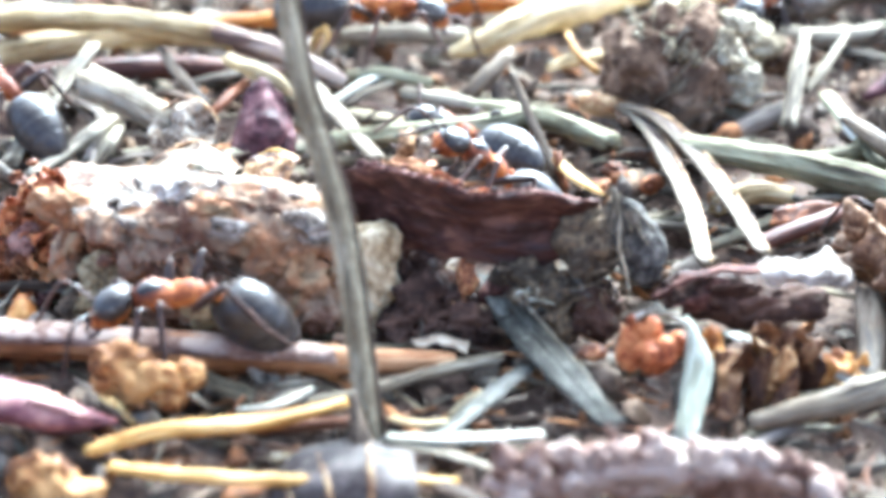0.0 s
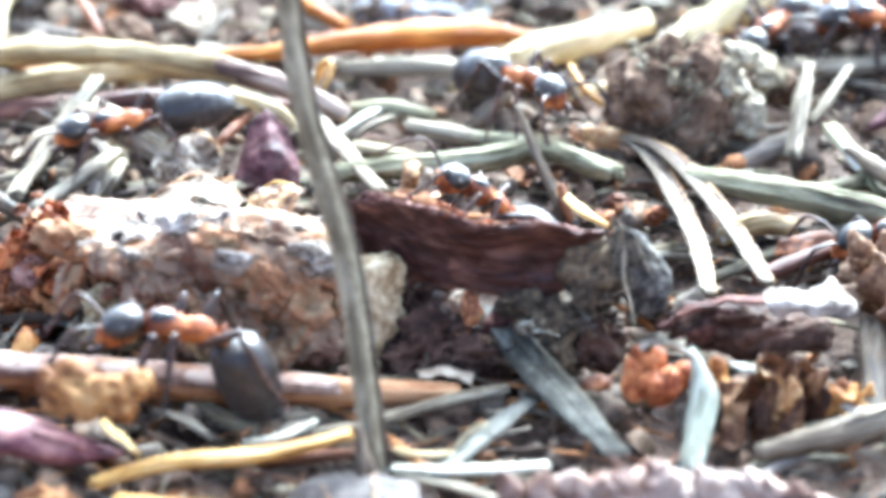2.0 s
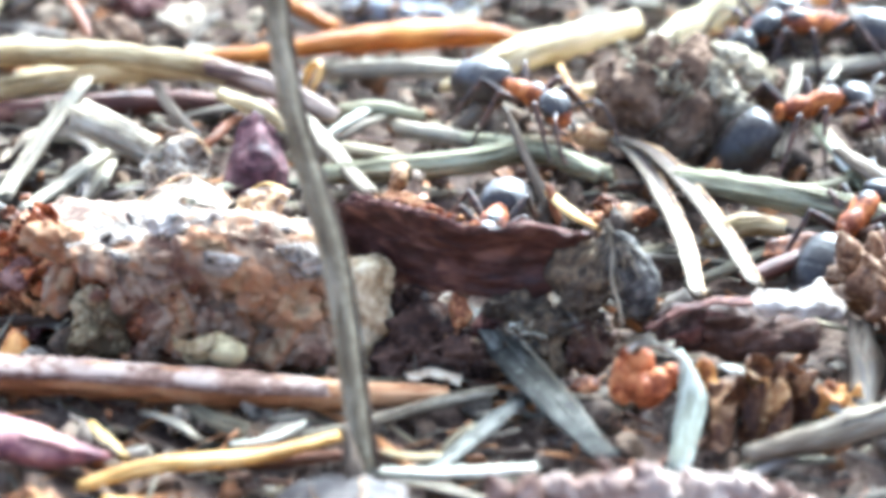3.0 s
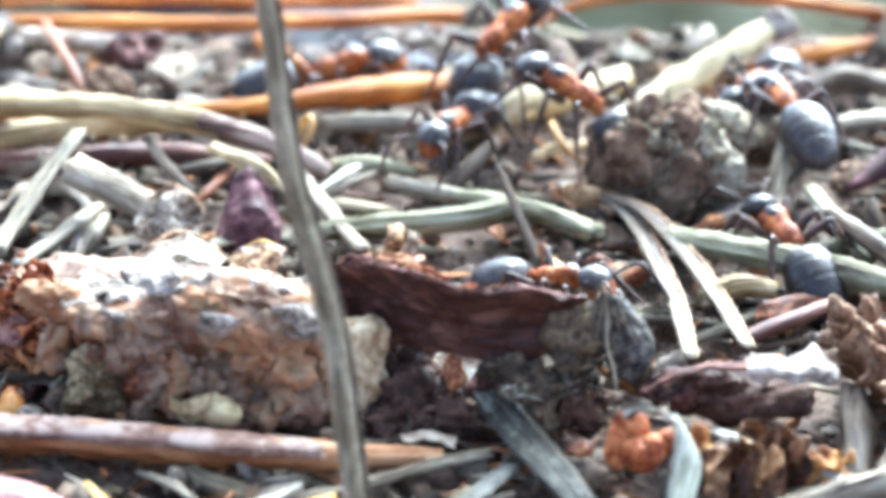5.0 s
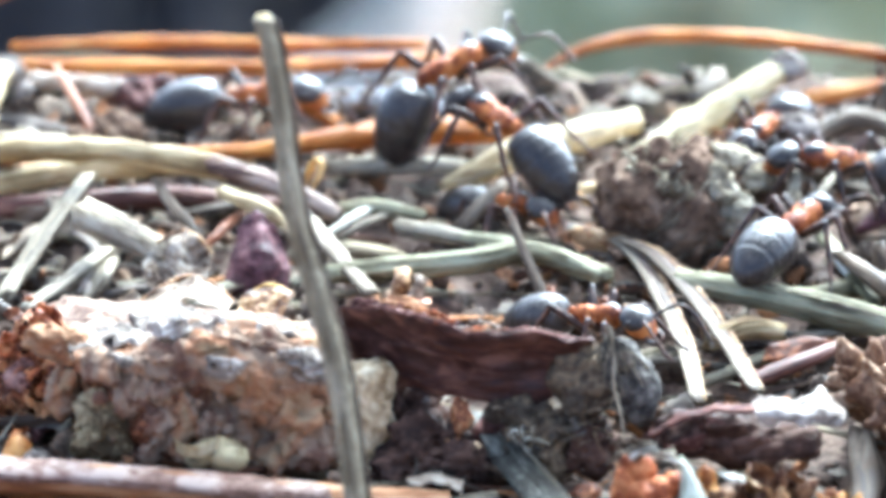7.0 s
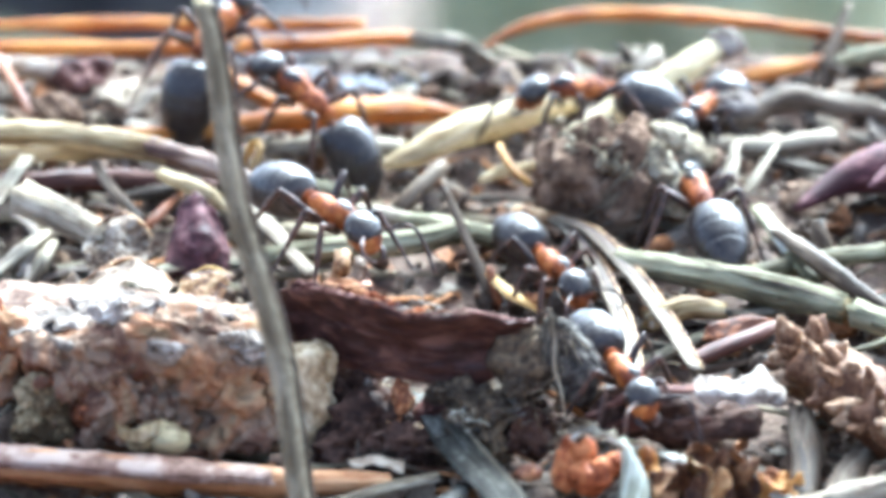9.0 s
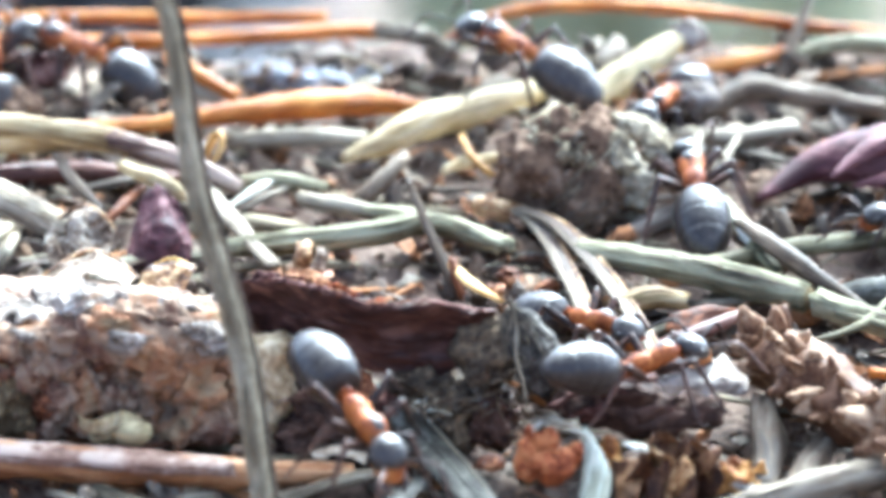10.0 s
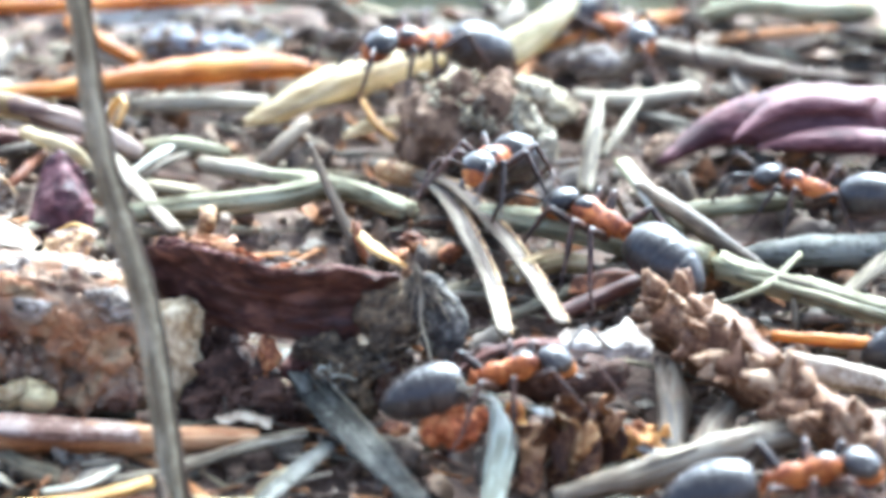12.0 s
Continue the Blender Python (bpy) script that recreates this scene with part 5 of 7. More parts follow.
for k, (at, size) in enumerate((((3.16, -4.90, 0.05), (1.5, 1.0, 0.85)), ((5.03, -5.20, -0.93), (1.2, 0.9, 1.0)), ((3.63, -5.20, -1.13), (1.3, 0.9, 0.8)), ((2.13, -4.60, -0.50), (0.9, 0.8, 0.7)), ((4.64, -5.30, 0.62), (0.8, 0.7, 0.6)))):
    child("body", lumps((at, size, (0, k * 23, k * 40)), rough=0.55, freq=0.9, fine=5, sharp=0.4, seed=k * 2.3), (moss, darkened_rot, moss, rot, moss)[k], clump)
rnd = random.Random(12)
for k in range(46):
    c = Vector((3.60, -6.20, -0.14)) + Vector((rnd.uniform(-1.9, 2.6), rnd.uniform(-0.3, 0.4), rnd.uniform(-0.9, 1.0)))
    child("fibre", rod([c, c + Vector((rnd.uniform(-0.4, 0.4), -0.2, rnd.uniform(-0.1, 0.4))), c + Vector((rnd.uniform(-0.8, 0.8), -0.1, rnd.uniform(-0.4, 0.5)))], [0.03, 0.05, 0.015], sides=5, step=0.2, rough=0.3, seed=k), (moss, brownstick, moss, felt)[k % 4], clump)
for k in range(18):
    c = Vector((2.84, -6.80, -0.20)) + Vector((rnd.gauss(0, 0.32), rnd.uniform(-0.15, 0.15), rnd.gauss(0, 0.22)))
    child("fibre", rod([c, c + Vector((rnd.uniform(-0.3, 0.3), -0.1, rnd.uniform(-0.1, 0.25))), c + Vector((rnd.uniform(-0.5, 0.5), -0.1, rnd.uniform(-0.3, 0.3)))], [0.03, 0.05, 0.02], sides=5, step=0.15, rough=0.4, seed=k), (greystraw, whiteblade, brownstick)[k % 3], clump, "pale frayed fibre")
# the bark's dark colour stands in for shade in the hollow
blob("hollow_wall", "rotten bark in the hollow under the scale, shade in its colour", "bark chunk", darkened_rot, [((-0.03, -4.60, -1.08), (1.6, 1.1, 1.1)), ((-1.36, -3.60, -0.14), (1.5, 1.0, 1.3)), ((-0.97, -5.40, -1.48), (1.3, 1.0, 0.9)), ((1.10, -5.20, -1.52), (1.0, 0.8, 0.8))], rough=0.7, freq=1.1, fine=5, sharp=0.5)
blob("rust_crumb", "rusty crumb with a pale tip in the hollow", "crumb", rust, [((0.72, -4.80, 0.08), (0.36, 0.4, 0.6)), ((0.30, -4.40, -0.58), (0.6, 0.5, 0.5))], rough=0.5, freq=1.5, fine=4)
blob("pale_grit", "white speck of grit in the hollow", "grit", white, [((-0.41, -4.50, 0.44), (0.16, 0.16, 0.2))], rough=0.5, freq=2, fine=2)
flake("grey_chip", "small grey-white flat chip on dark humus", "chip", paperleaf, [[(-1.09, -7.00, -1.53), (-0.25, -7.00, -1.38), (0.86, -7.00, -1.62)], [(-0.90, -8.00, -1.68), (-0.07, -8.00, -1.58), (0.77, -8.00, -1.71)]], along=12, across=5, thick=0.12, rough=0.15, fray=0.3)
# ---- bark, leaves and crumbs beside the needle pair ----
flaky = blob("bark_flake", "dark red bark flake with ragged edges", "bark flake", darkened_rot, [((9.82, -6.00, -0.39), (2.9, 1.1, 0.85), (0, 4, 0))], rough=0.26, freq=0.9, fine=5, sharp=0.0)
rnd = random.Random(44)
for k in range(7):
    c = Vector((9.76, -7.00, -0.08)) + Vector((rnd.uniform(-2.2, 2.2), rnd.uniform(-0.2, 0.2), rnd.uniform(-0.4, 0.5)))
    u, v = Vector((rnd.uniform(0.5, 0.9), 0.1, rnd.uniform(-0.2, 0.2))), Vector((rnd.uniform(-0.2, 0.2), -0.25, 0.3))
    made = part("layer", sheet([[c - u - v, c - v, c + u - v], [c - u * 0.9 + v, c + v, c + u * 0.8 + v]], along=12, across=6, thick=0.1, rough=0.08, fray=0.5, seed=k), (darkened_rot, rot, rot)[k % 3], flaky, at=flaky.location / MM)
    made.location = (0, 0, 0)
flake("bark_lip", "thin curled red-brown bark lip with a pale edge", "bark flake", rot, [[(6.79, -7.00, -0.14), (8.27, -6.80, 0.77), (10.14, -6.50, 0.90), (11.45, -6.50, 0.67)], [(6.96, -7.40, -0.09), (8.40, -7.30, 0.65), (10.12, -7.00, 0.78), (11.42, -6.90, 0.49)]], along=24, across=7, thick=0.18, rough=0.12, fray=0.3)
chalk = flake("white_crust_lump", "white papery crust curled over the bark flake", "resin crust", paperwhite, [[(10.36, -6.2, 0.8), (11.1, -6.2, 1.16), (11.94, -6.2, 0.93), (12.61, -6.0, 1.12), (13.49, -5.8, 0.39)], [(10.41, -6.9, 0.63), (11.14, -7.0, 0.85), (11.89, -7.0, 0.66), (12.55, -6.8, 0.81), (13.44, -6.4, 0.3)], [(10.83, -6.9, 0.21), (11.23, -7.1, 0.45), (11.99, -7.0, 0.28), (12.57, -6.8, 0.2), (13.25, -6.5, 0.13)]], along=60, across=24, thick=0.1, rough=0.07, freq=0.9, fray=0.7, fold=0.12)
blob("orange_lump", "orange-red soft crumb lump", "crumb", brightrust, [((6.44, -9.4, -0.5), (0.62, 0.5, 0.5), (0, 15, 0)), ((6.85, -9.8, -1.31), (0.85, 0.65, 0.62), (0, -10, 0)), ((6.0, -9.5, -1.24), (0.4, 0.4, 0.75)), ((7.59, -9.7, -1.02), (0.4, 0.4, 0.45))], rough=0.28, freq=1.0, fine=5, sharp=0.05)
blob("rust_crumb", "small rusty crumb on humus", "crumb", rust, [((4.81, -8.50, -1.64), (0.5, 0.4, 0.28), (0, -20, 0))], rough=0.5, freq=1.5, fine=3)


def frayed_cord():
    base = holder("frayed_cord", (7.27, -9.00, -0.48), "frayed grey-white plant fibre over an orange crumb", "fibre")
    rnd = random.Random(2)
    for k in range(9):
        pts = [Vector(p) + Vector((rnd.gauss(0, 0.22), rnd.gauss(0, 0.12), rnd.gauss(0, 0.12))) for p in ((6.10, -9.70, -0.33), (6.50, -9.80, 0.07), (7.00, -9.90, 0.19), (7.50, -9.90, -0.02), (7.92, -9.90, -0.56))]
        first = rnd.choice((0, 0, 1, 2))
        child("strand", rod(pts[first:first + 3], [0.04, 0.09, 0.05], sides=6, rough=0.4, seed=k), greystraw if k % 2 else whiteblade, base)


frayed_cord()
leaves = holder("leaf_heap", (10.73, -10.00, -3.06), "heap of folded brown translucent leaf shards", "leaf fragment")
rnd = random.Random(21)
for k in range(12):
    c = Vector((10.73, -9.60, -1.93)) + Vector((rnd.uniform(-1.2, 1.3), rnd.uniform(-0.7, 0.6), rnd.uniform(-0.9, 0.8)))
    u = Vector((rnd.uniform(0.5, 1), rnd.uniform(-0.5, 0.5), rnd.uniform(-0.5, 0.7))).normalized() * rnd.uniform(0.6, 1.1)
    v = Vector((rnd.uniform(-0.4, 0.4), rnd.uniform(-0.5, 0.2), 1)).normalized() * rnd.uniform(0.6, 1.1)
    n = u.cross(v).normalized() * rnd.uniform(-0.4, 0.4)
    child("shard", sheet([[c - u * 0.6 - v, c - v + n, c + u * 0.5 - v * 0.8], [c - u, c + n * 1.6, c + u], [c - u * 0.3 + v * 0.8, c + v * 1.1 + n, c + u * 0.4 + v * 0.7]], along=12, across=12, thick=0.06, rough=0.03, freq=1.0, fray=0.2, seed=k, fold=0.1), darkleaf if k % 3 else leaf, leaves)
flake("leaf_strip", "narrow tan leaf strip standing on edge", "leaf fragment", darkleaf, [[(8.78, -9.00, -1.42), (8.89, -10.00, -2.12), (8.63, -11.00, -3.19)], [(9.73, -9.40, -1.42), (9.63, -10.40, -2.21), (9.20, -11.20, -3.24)]], along=16, across=8, thick=0.16, rough=0.25, freq=1.2, seed=2)
flake("white_chip", "small bright white chip", "chip", whiteblade, [[(9.02, -9.80, -0.63), (9.88, -9.80, -0.71)], [(9.42, -10.00, -0.85), (9.96, -10.00, -0.92)]], along=5, across=4, thick=0.12, rough=0.03)
for pts in ([(8.22, -8.50, -1.35), (8.78, -8.30, -1.02), (9.23, -8.60, -1.51)], [(12.09, -8.60, -1.88), (12.74, -8.40, -1.36), (13.40, -8.60, -1.64)], [(12.39, -8.20, -1.60), (13.19, -8.60, -2.07), (13.87, -8.40, -1.69)]):
    flake("amber_leaf_bit", "small amber leaf fragment in the litter", "leaf fragment", amberleaf, [pts, [(x + 0.1, y - 0.8, z - 0.7) for x, y, z in pts]], along=10, across=6, thick=0.14, rough=0.3, freq=1.6)
blob("rust_crumb", "rusty crumbs under the needle pair", "crumb", rust, [((5.92, 4.00, 1.91), (0.5, 0.4, 0.35)), ((5.42, 3.60, 1.58), (0.4, 0.3, 0.25)), ((7.17, 3.20, 1.67), (0.4, 0.3, 0.28))], rough=0.9, freq=1.6, fine=4, sharp=0.3)
stick("cream_block", "cream broken straw piece behind the needle pair", [(9.40, 0.73, 1.44), (10.59, 1.29, 1.72), (11.87, 1.45, 1.57)], [0.4, 0.46, 0.34], straw, end=whiteblade)
flake("red_flake", "orange-red husk flake on the slope", "husk", rust, [[(11.31, 0.36, 1.32), (12.51, 1.00, 1.53), (13.68, 1.01, 1.40)], [(11.11, 0.08, 0.82), (12.47, 0.27, 0.89), (13.48, 0.90, 1.16)]], along=14, across=7, thick=0.15)
stick("dark_red_twig", "dark red twig on the slope", [(10.45, -1.40, 0.35), (12.23, -0.48, 0.84), (14.07, 0.94, 1.28)], [0.28, 0.34, 0.2], darkred, category="twig")
stick("pale_propped_straw", "pale grey-green straw propped on the slope", [(13.53, 7.02, 4.05), (14.29, 5.23, 3.30), (15.23, 3.29, 2.20)], [0.3, 0.38, 0.3], green, flat=0.6)
stick("bleached_strip", "bleached flat strip beside the soil ball", [(12.99, 10.31, 5.75), (12.62, 8.43, 4.64), (12.14, 6.00, 3.15)], [0.2, 0.36, 0.3], greystraw, category="grass leaf", flat=0.3)
stick("bleached_strip", "bleached crossing strip beside the soil ball", [(14.49, 11.13, 5.51), (13.61, 9.45, 4.59), (12.89, 8.40, 3.93)], [0.15, 0.24, 0.2], greystraw, category="grass leaf", flat=0.35)


# ---- the soil ball ----
def soil_ball():
    base = holder("soil_ball", (8.29, 9.50, 2.47), "round brown ball of soil with pale grit and fibres", "soil ball")
    child("core", lumps(((8.29, 9.50, 4.53), (2.45, 2.0, 2.25)), rough=0.3, freq=0.8, fine=5, sharp=0.0), soil, base)
    rnd = random.Random(6)
    core = Vector((8.29, 9.50, 4.53))
    for k in range(120):
        out = Vector((rnd.uniform(-0.75, 1.1), rnd.uniform(-1.0, 0.5), rnd.uniform(0.1, 1.2))).normalized()
        c = core + Vector((out.x * 2.32, out.y * 1.9, out.z * 2.12))
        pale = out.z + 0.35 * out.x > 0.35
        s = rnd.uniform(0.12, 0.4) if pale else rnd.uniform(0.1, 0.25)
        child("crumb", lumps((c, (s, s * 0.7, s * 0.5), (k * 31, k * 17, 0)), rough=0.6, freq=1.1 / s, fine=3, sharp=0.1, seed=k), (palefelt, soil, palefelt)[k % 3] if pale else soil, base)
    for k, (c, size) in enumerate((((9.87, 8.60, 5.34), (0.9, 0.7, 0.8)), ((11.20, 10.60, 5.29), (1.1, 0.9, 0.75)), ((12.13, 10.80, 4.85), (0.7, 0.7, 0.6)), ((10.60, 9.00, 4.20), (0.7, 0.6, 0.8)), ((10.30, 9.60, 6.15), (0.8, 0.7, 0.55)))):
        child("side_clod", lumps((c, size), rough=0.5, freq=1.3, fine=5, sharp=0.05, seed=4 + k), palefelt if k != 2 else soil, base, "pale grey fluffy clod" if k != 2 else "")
    fuzz = bmesh.new()
    for k in range(360):
        out = Vector((rnd.gauss(0, 1), rnd.gauss(-0.5, 0.8), rnd.gauss(0.1, 1))).normalized()
        c = core + Vector((out.x * 2.4, out.y * 1.95, out.z * 2.2))
        bend = Vector((rnd.gauss(0, 0.2), rnd.gauss(0, 0.2), rnd.gauss(0, 0.2)))
        tube(fuzz, [c, c + out * 0.16 + bend * 0.5, c + out * rnd.uniform(0.15, 0.42) + bend], [0.03, 0.025, 0.01], sides=4, ridges=0, ragged=0, most=4, seed=k)
    child("fuzz", fuzz, soil, base, "short brown rootlets", "stuff")
    for k in range(12):
        out = Vector((rnd.uniform(-0.7, 0.7), rnd.uniform(-1, -0.5), rnd.uniform(-0.4, 1))).normalized()
        c = core + Vector((out.x * 2.2, out.y * 1.9, out.z * 2.1))
        side = out.orthogonal().normalized() * rnd.uniform(0.5, 1.1)
        child("fibre", rod([c - side * 0.6, c + out * 0.35, c + side], [0.04, 0.06, 0.03], sides=5, step=0.25), brownstick if k % 2 else greystraw, base)


soil_ball()
stick("hooked_scrap", "tan pointed leaf scrap against the soil ball", [(10.74, 11.00, 2.94), (11.23, 10.50, 2.30), (11.38, 9.50, 1.56)], [0.06, 0.22, 0.3], leaf, category="leaf fragment", flat=0.4)
stick("cream_peg", "short cream peg beside the soil ball", [(5.56, 9.81, 4.39), (4.86, 10.25, 4.93), (4.48, 11.44, 5.52)], [0.15, 0.2, 0.14], yellow, flat=0.7)

# ---- twigs to the far side of the green stem ----
stick("upright_peg", "short upright brown twig stub", [(15.85, 5.80, 2.01), (15.70, 5.80, 2.99), (15.58, 6.00, 3.87)], [0.48, 0.44, 0.2], brownstick, category="twig", ridges=4)
stick("leaning_twig", "grey-brown leaning twig with a stub", [(14.09, 5.28, 3.52), (15.13, 3.50, 3.07), (16.56, 1.75, 2.24), (18.01, 0.61, 1.28)], [0.22, 0.36, 0.36, 0.3], brownstick, category="twig", ridges=4)
stick("white_tuft", "white fibrous straw end", [(13.93, 5.88, 3.70), (14.36, 4.88, 3.19), (15.00, 4.09, 2.55)], [0.2, 0.34, 0.3], whiteblade, flat=0.6)
stick("black_twig", "thick blackish twig lying in the litter", [(16.67, 2.48, 1.45), (19.04, 2.51, 1.66), (22.60, 2.44, 1.74), (25.01, 2.78, 1.75)], [0.3, 0.55, 0.62, 0.6], bladegrey, category="twig", ridges=3)
stick("grey_chip_strip", "pale blue-grey flat strip", [(20.75, 0.20, 0.75), (21.71, 0.93, 1.38), (22.98, 2.43, 2.04)], [0.4, 0.5, 0.4], greystraw, category="splinter", flat=0.3)
stick("yellow_fibre", "thin yellow-grey straw crossing the slope", [(16.09, -1.59, 0.80), (17.72, -0.77, 1.16), (19.26, 0.96, 1.99)], [0.1, 0.16, 0.1], green)
stick("yellow_fibre", "thin yellow-grey straw crossing the slope", [(17.04, 0.25, 1.37), (19.41, -1.29, 1.00), (22.32, -2.82, 0.44)], [0.16, 0.2, 0.18], green)
stick("orange_needle", "orange conifer needle half buried in litter", [(17.90, -2.89, 0.00), (19.75, -3.44, -0.06), (22.96, -3.82, -0.28)], [0.18, 0.24, 0.22], orange, category="conifer needle")
stick("thin_prong", "thin grey prong standing in the litter", [(18.77, -1.00, 0.84), (18.81, -1.20, 0.39), (18.86, -1.50, -0.23)], [0.1, 0.14, 0.16], greystraw)
for pts in ([(14.16, -4.07, -0.56), (14.20, -6.89, -1.43), (13.82, -9.25, -2.36)], [(16.24, -6.22, -1.32), (15.39, -8.29, -1.85), (14.65, -10.27, -2.67)], [(17.26, -7.27, -1.74), (16.50, -9.33, -2.18), (15.57, -11.29, -2.98)]):
    stick("olive_splinter", "dull olive splinter under the pegged twig", pts, [0.4, 0.62, 0.45], brownstick, category="splinter", flat=0.4)
stick("white_straw", "white-brown broken straw beside the pegged twig", [(18.30, -4.52, -0.50), (19.86, -5.81, -0.69), (21.88, -6.36, -1.06)], [0.4, 0.5, 0.4], paperleaf, ridges=4)

# ---- the near edge ----
blob("tan_lump", "orange-tan resin lump on the humus", "resin lump", tan, [((-12.58, -15.00, -4.27), (1.2, 0.9, 1.0)), ((-11.40, -15.40, -4.53), (0.9, 0.8, 0.6))], rough=0.4, freq=0.8, fine=4, sharp=0.2)
petal = flake("grey_petal", "grey-mauve bud scale at the foot of the standing stem", "bud scale", greypetal, [[(-5.56, -15.00, -4.25), (-4.32, -14.60, -3.25), (-2.55, -14.60, -2.97), (-0.94, -14.80, -3.38)], [(-5.44, -16.00, -4.90), (-3.94, -16.00, -4.17), (-2.35, -16.00, -3.98), (-0.76, -16.00, -4.34)], [(-5.17, -16.40, -5.89), (-3.75, -16.60, -5.65), (-2.34, -16.60, -5.65), (-0.93, -16.40, -5.70)]], along=18, across=12, thick=0.18, rough=0.12, freq=0.7)
for k, pts in enumerate(([(-3.96, -15.00, -3.33), (-3.58, -16.30, -4.09), (-3.48, -16.80, -5.05)], [(-2.36, -15.00, -3.05), (-2.25, -16.30, -3.91), (-2.25, -16.90, -5.02)], [(-5.01, -15.40, -4.15), (-4.72, -16.30, -4.64), (-4.54, -16.70, -5.26)])):
    vein = part("vein", rod(pts, [0.05, 0.09, 0.06], sides=6, rough=0.2, seed=k), leaf, petal, at=petal.location / MM)
    vein.location = (0, 0, 0)
for pts, m in (([(-11.26, -9.19, -2.69), (-10.54, -10.52, -3.02), (-9.96, -11.16, -3.33)], yellow), ([(-9.65, -8.34, -2.51), (-8.50, -9.36, -2.64), (-7.54, -10.34, -3.06)], greystraw), ([(-6.61, -10.85, -3.02), (-5.34, -10.69, -2.87), (-4.28, -9.52, -2.59)], whiteblade), ([(-1.70, -10.91, -3.24), (-0.78, -11.40, -3.31), (0.30, -11.06, -3.29)], straw)):
    stick("short_splinter", "short splinter lying on dark humus", pts, [0.16, 0.24, 0.12], m, category="splinter", flat=0.6)

# ---- the crest ----
blob("dark_clod", "dark round soil clod among crest straws", "soil clod", soil, [((-11.94, 16.23, 5.92), (1.0, 0.8, 0.75)), ((-13.09, 16.12, 5.68), (0.7, 0.6, 0.5))], rough=0.4, freq=1.0, fine=4)
blob("red_clod", "dark reddish clod on the crest", "soil clod", bark, [((-11.17, 18.87, 6.75), (1.0, 0.8, 0.7)), ((-12.06, 19.54, 6.95), (0.7, 0.6, 0.5)), ((-10.43, 18.93, 7.17), (0.5, 0.4, 0.35))], rough=0.45, freq=1.0, fine=4)
stick("crest_straw", "pale brown straw along the crest", [(-16.03, 20.23, 7.14), (-12.97, 19.20, 7.04), (-10.11, 19.15, 6.84)], [0.34, 0.38, 0.3], paperleaf, ridges=4, end=whiteblade)
blob("white_nub", "pinkish white fluffy nub on a straw", "husk", white, [((-16.31, 19.43, 7.70), (0.7, 0.6, 0.5)), ((-15.50, 18.47, 7.00), (0.4, 0.4, 0.5))], rough=0.5, freq=1.2, fine=3)
stick("cream_upright", "cream straw standing at the crest", [(-16.79, 12.86, 5.68), (-16.72, 15.28, 6.80), (-16.27, 17.53, 7.92)], [0.5, 0.5, 0.4], straw, ridges=3)
stick("red_prong", "dark red thin twig leaning at the crest", [(-14.36, 19.02, 7.78), (-13.64, 17.62, 6.95), (-12.67, 15.58, 5.71)], [0.14, 0.2, 0.2], redstem, category="twig")
bank = holder("grit_bank", (-0.79, 20.31, 6.04), "low grey gritty bank of litter behind the orange spindle", "grit")
child("body", lumps(((-0.79, 19.96, 6.03), (3.3, 1.3, 0.6)), rough=0.5, freq=0.8, fine=4, sharp=0.2), stone, bank)
rnd = random.Random(31)
for k in range(16):
    s = rnd.uniform(0.2, 0.5)
    child("grain", lumps((Vector((-0.79, 19.49, 6.28)) + Vector((rnd.uniform(-2.8, 2.8), rnd.uniform(-1.3, 0.5), rnd.uniform(-0.3, 0.1))), (s, s * 0.8, s * 0.6)), rough=0.5, freq=1.5, fine=3, sharp=0.2, seed=k), (stone, palefelt, soil)[k % 3], bank)
stick("orange_needle", "orange needle end poking from the litter", [(-6.36, 19.39, 7.13), (-5.05, 18.22, 6.57), (-3.77, 17.48, 5.95)], [0.26, 0.3, 0.26], orange, category="conifer needle")
stick("thin_grey_prong", "thin grey twig standing on the crest", [(16.76, 19.00, 6.19), (17.37, 20.00, 7.64), (18.08, 21.00, 9.21)], [0.32, 0.22, 0.14], brownstick, category="twig")
stick("brown_root", "dark brown bent root on the crest", [(12.60, 15.02, 5.65), (13.86, 15.24, 5.93), (15.37, 16.35, 6.45), (17.65, 15.87, 6.10), (20.33, 15.38, 5.76)], [0.2, 0.36, 0.45, 0.4, 0.35], brownstick, category="root", ridges=5, deep=0.16, rough=0.2)
blob("white_nub", "white crusty nub in the crest litter", "grit", white, [((13.33, 15.29, 6.35), (0.8, 0.6, 0.5)), ((12.65, 15.91, 6.13), (0.5, 0.4, 0.35))], rough=0.5, freq=1.3, fine=3)
blob("white_nub", "white fluffy nub on a propped straw", "husk", white, [((13.24, 19.42, 7.93), (0.75, 0.6, 0.6))], rough=0.5, freq=1.3, fine=3)
stick("green_crest_straw", "pale green straw along the crest", [(17.35, 19.64, 7.05), (19.12, 20.24, 7.34), (21.70, 20.29, 7.25), (24.25, 20.03, 7.18)], [0.3, 0.4, 0.4, 0.36], green)
stick("grey_crest_straw", "grey straw under the plum bud", [(12.37, 13.40, 5.15), (14.31, 13.15, 5.11), (16.87, 13.89, 5.34)], [0.3, 0.36, 0.3], greystraw)


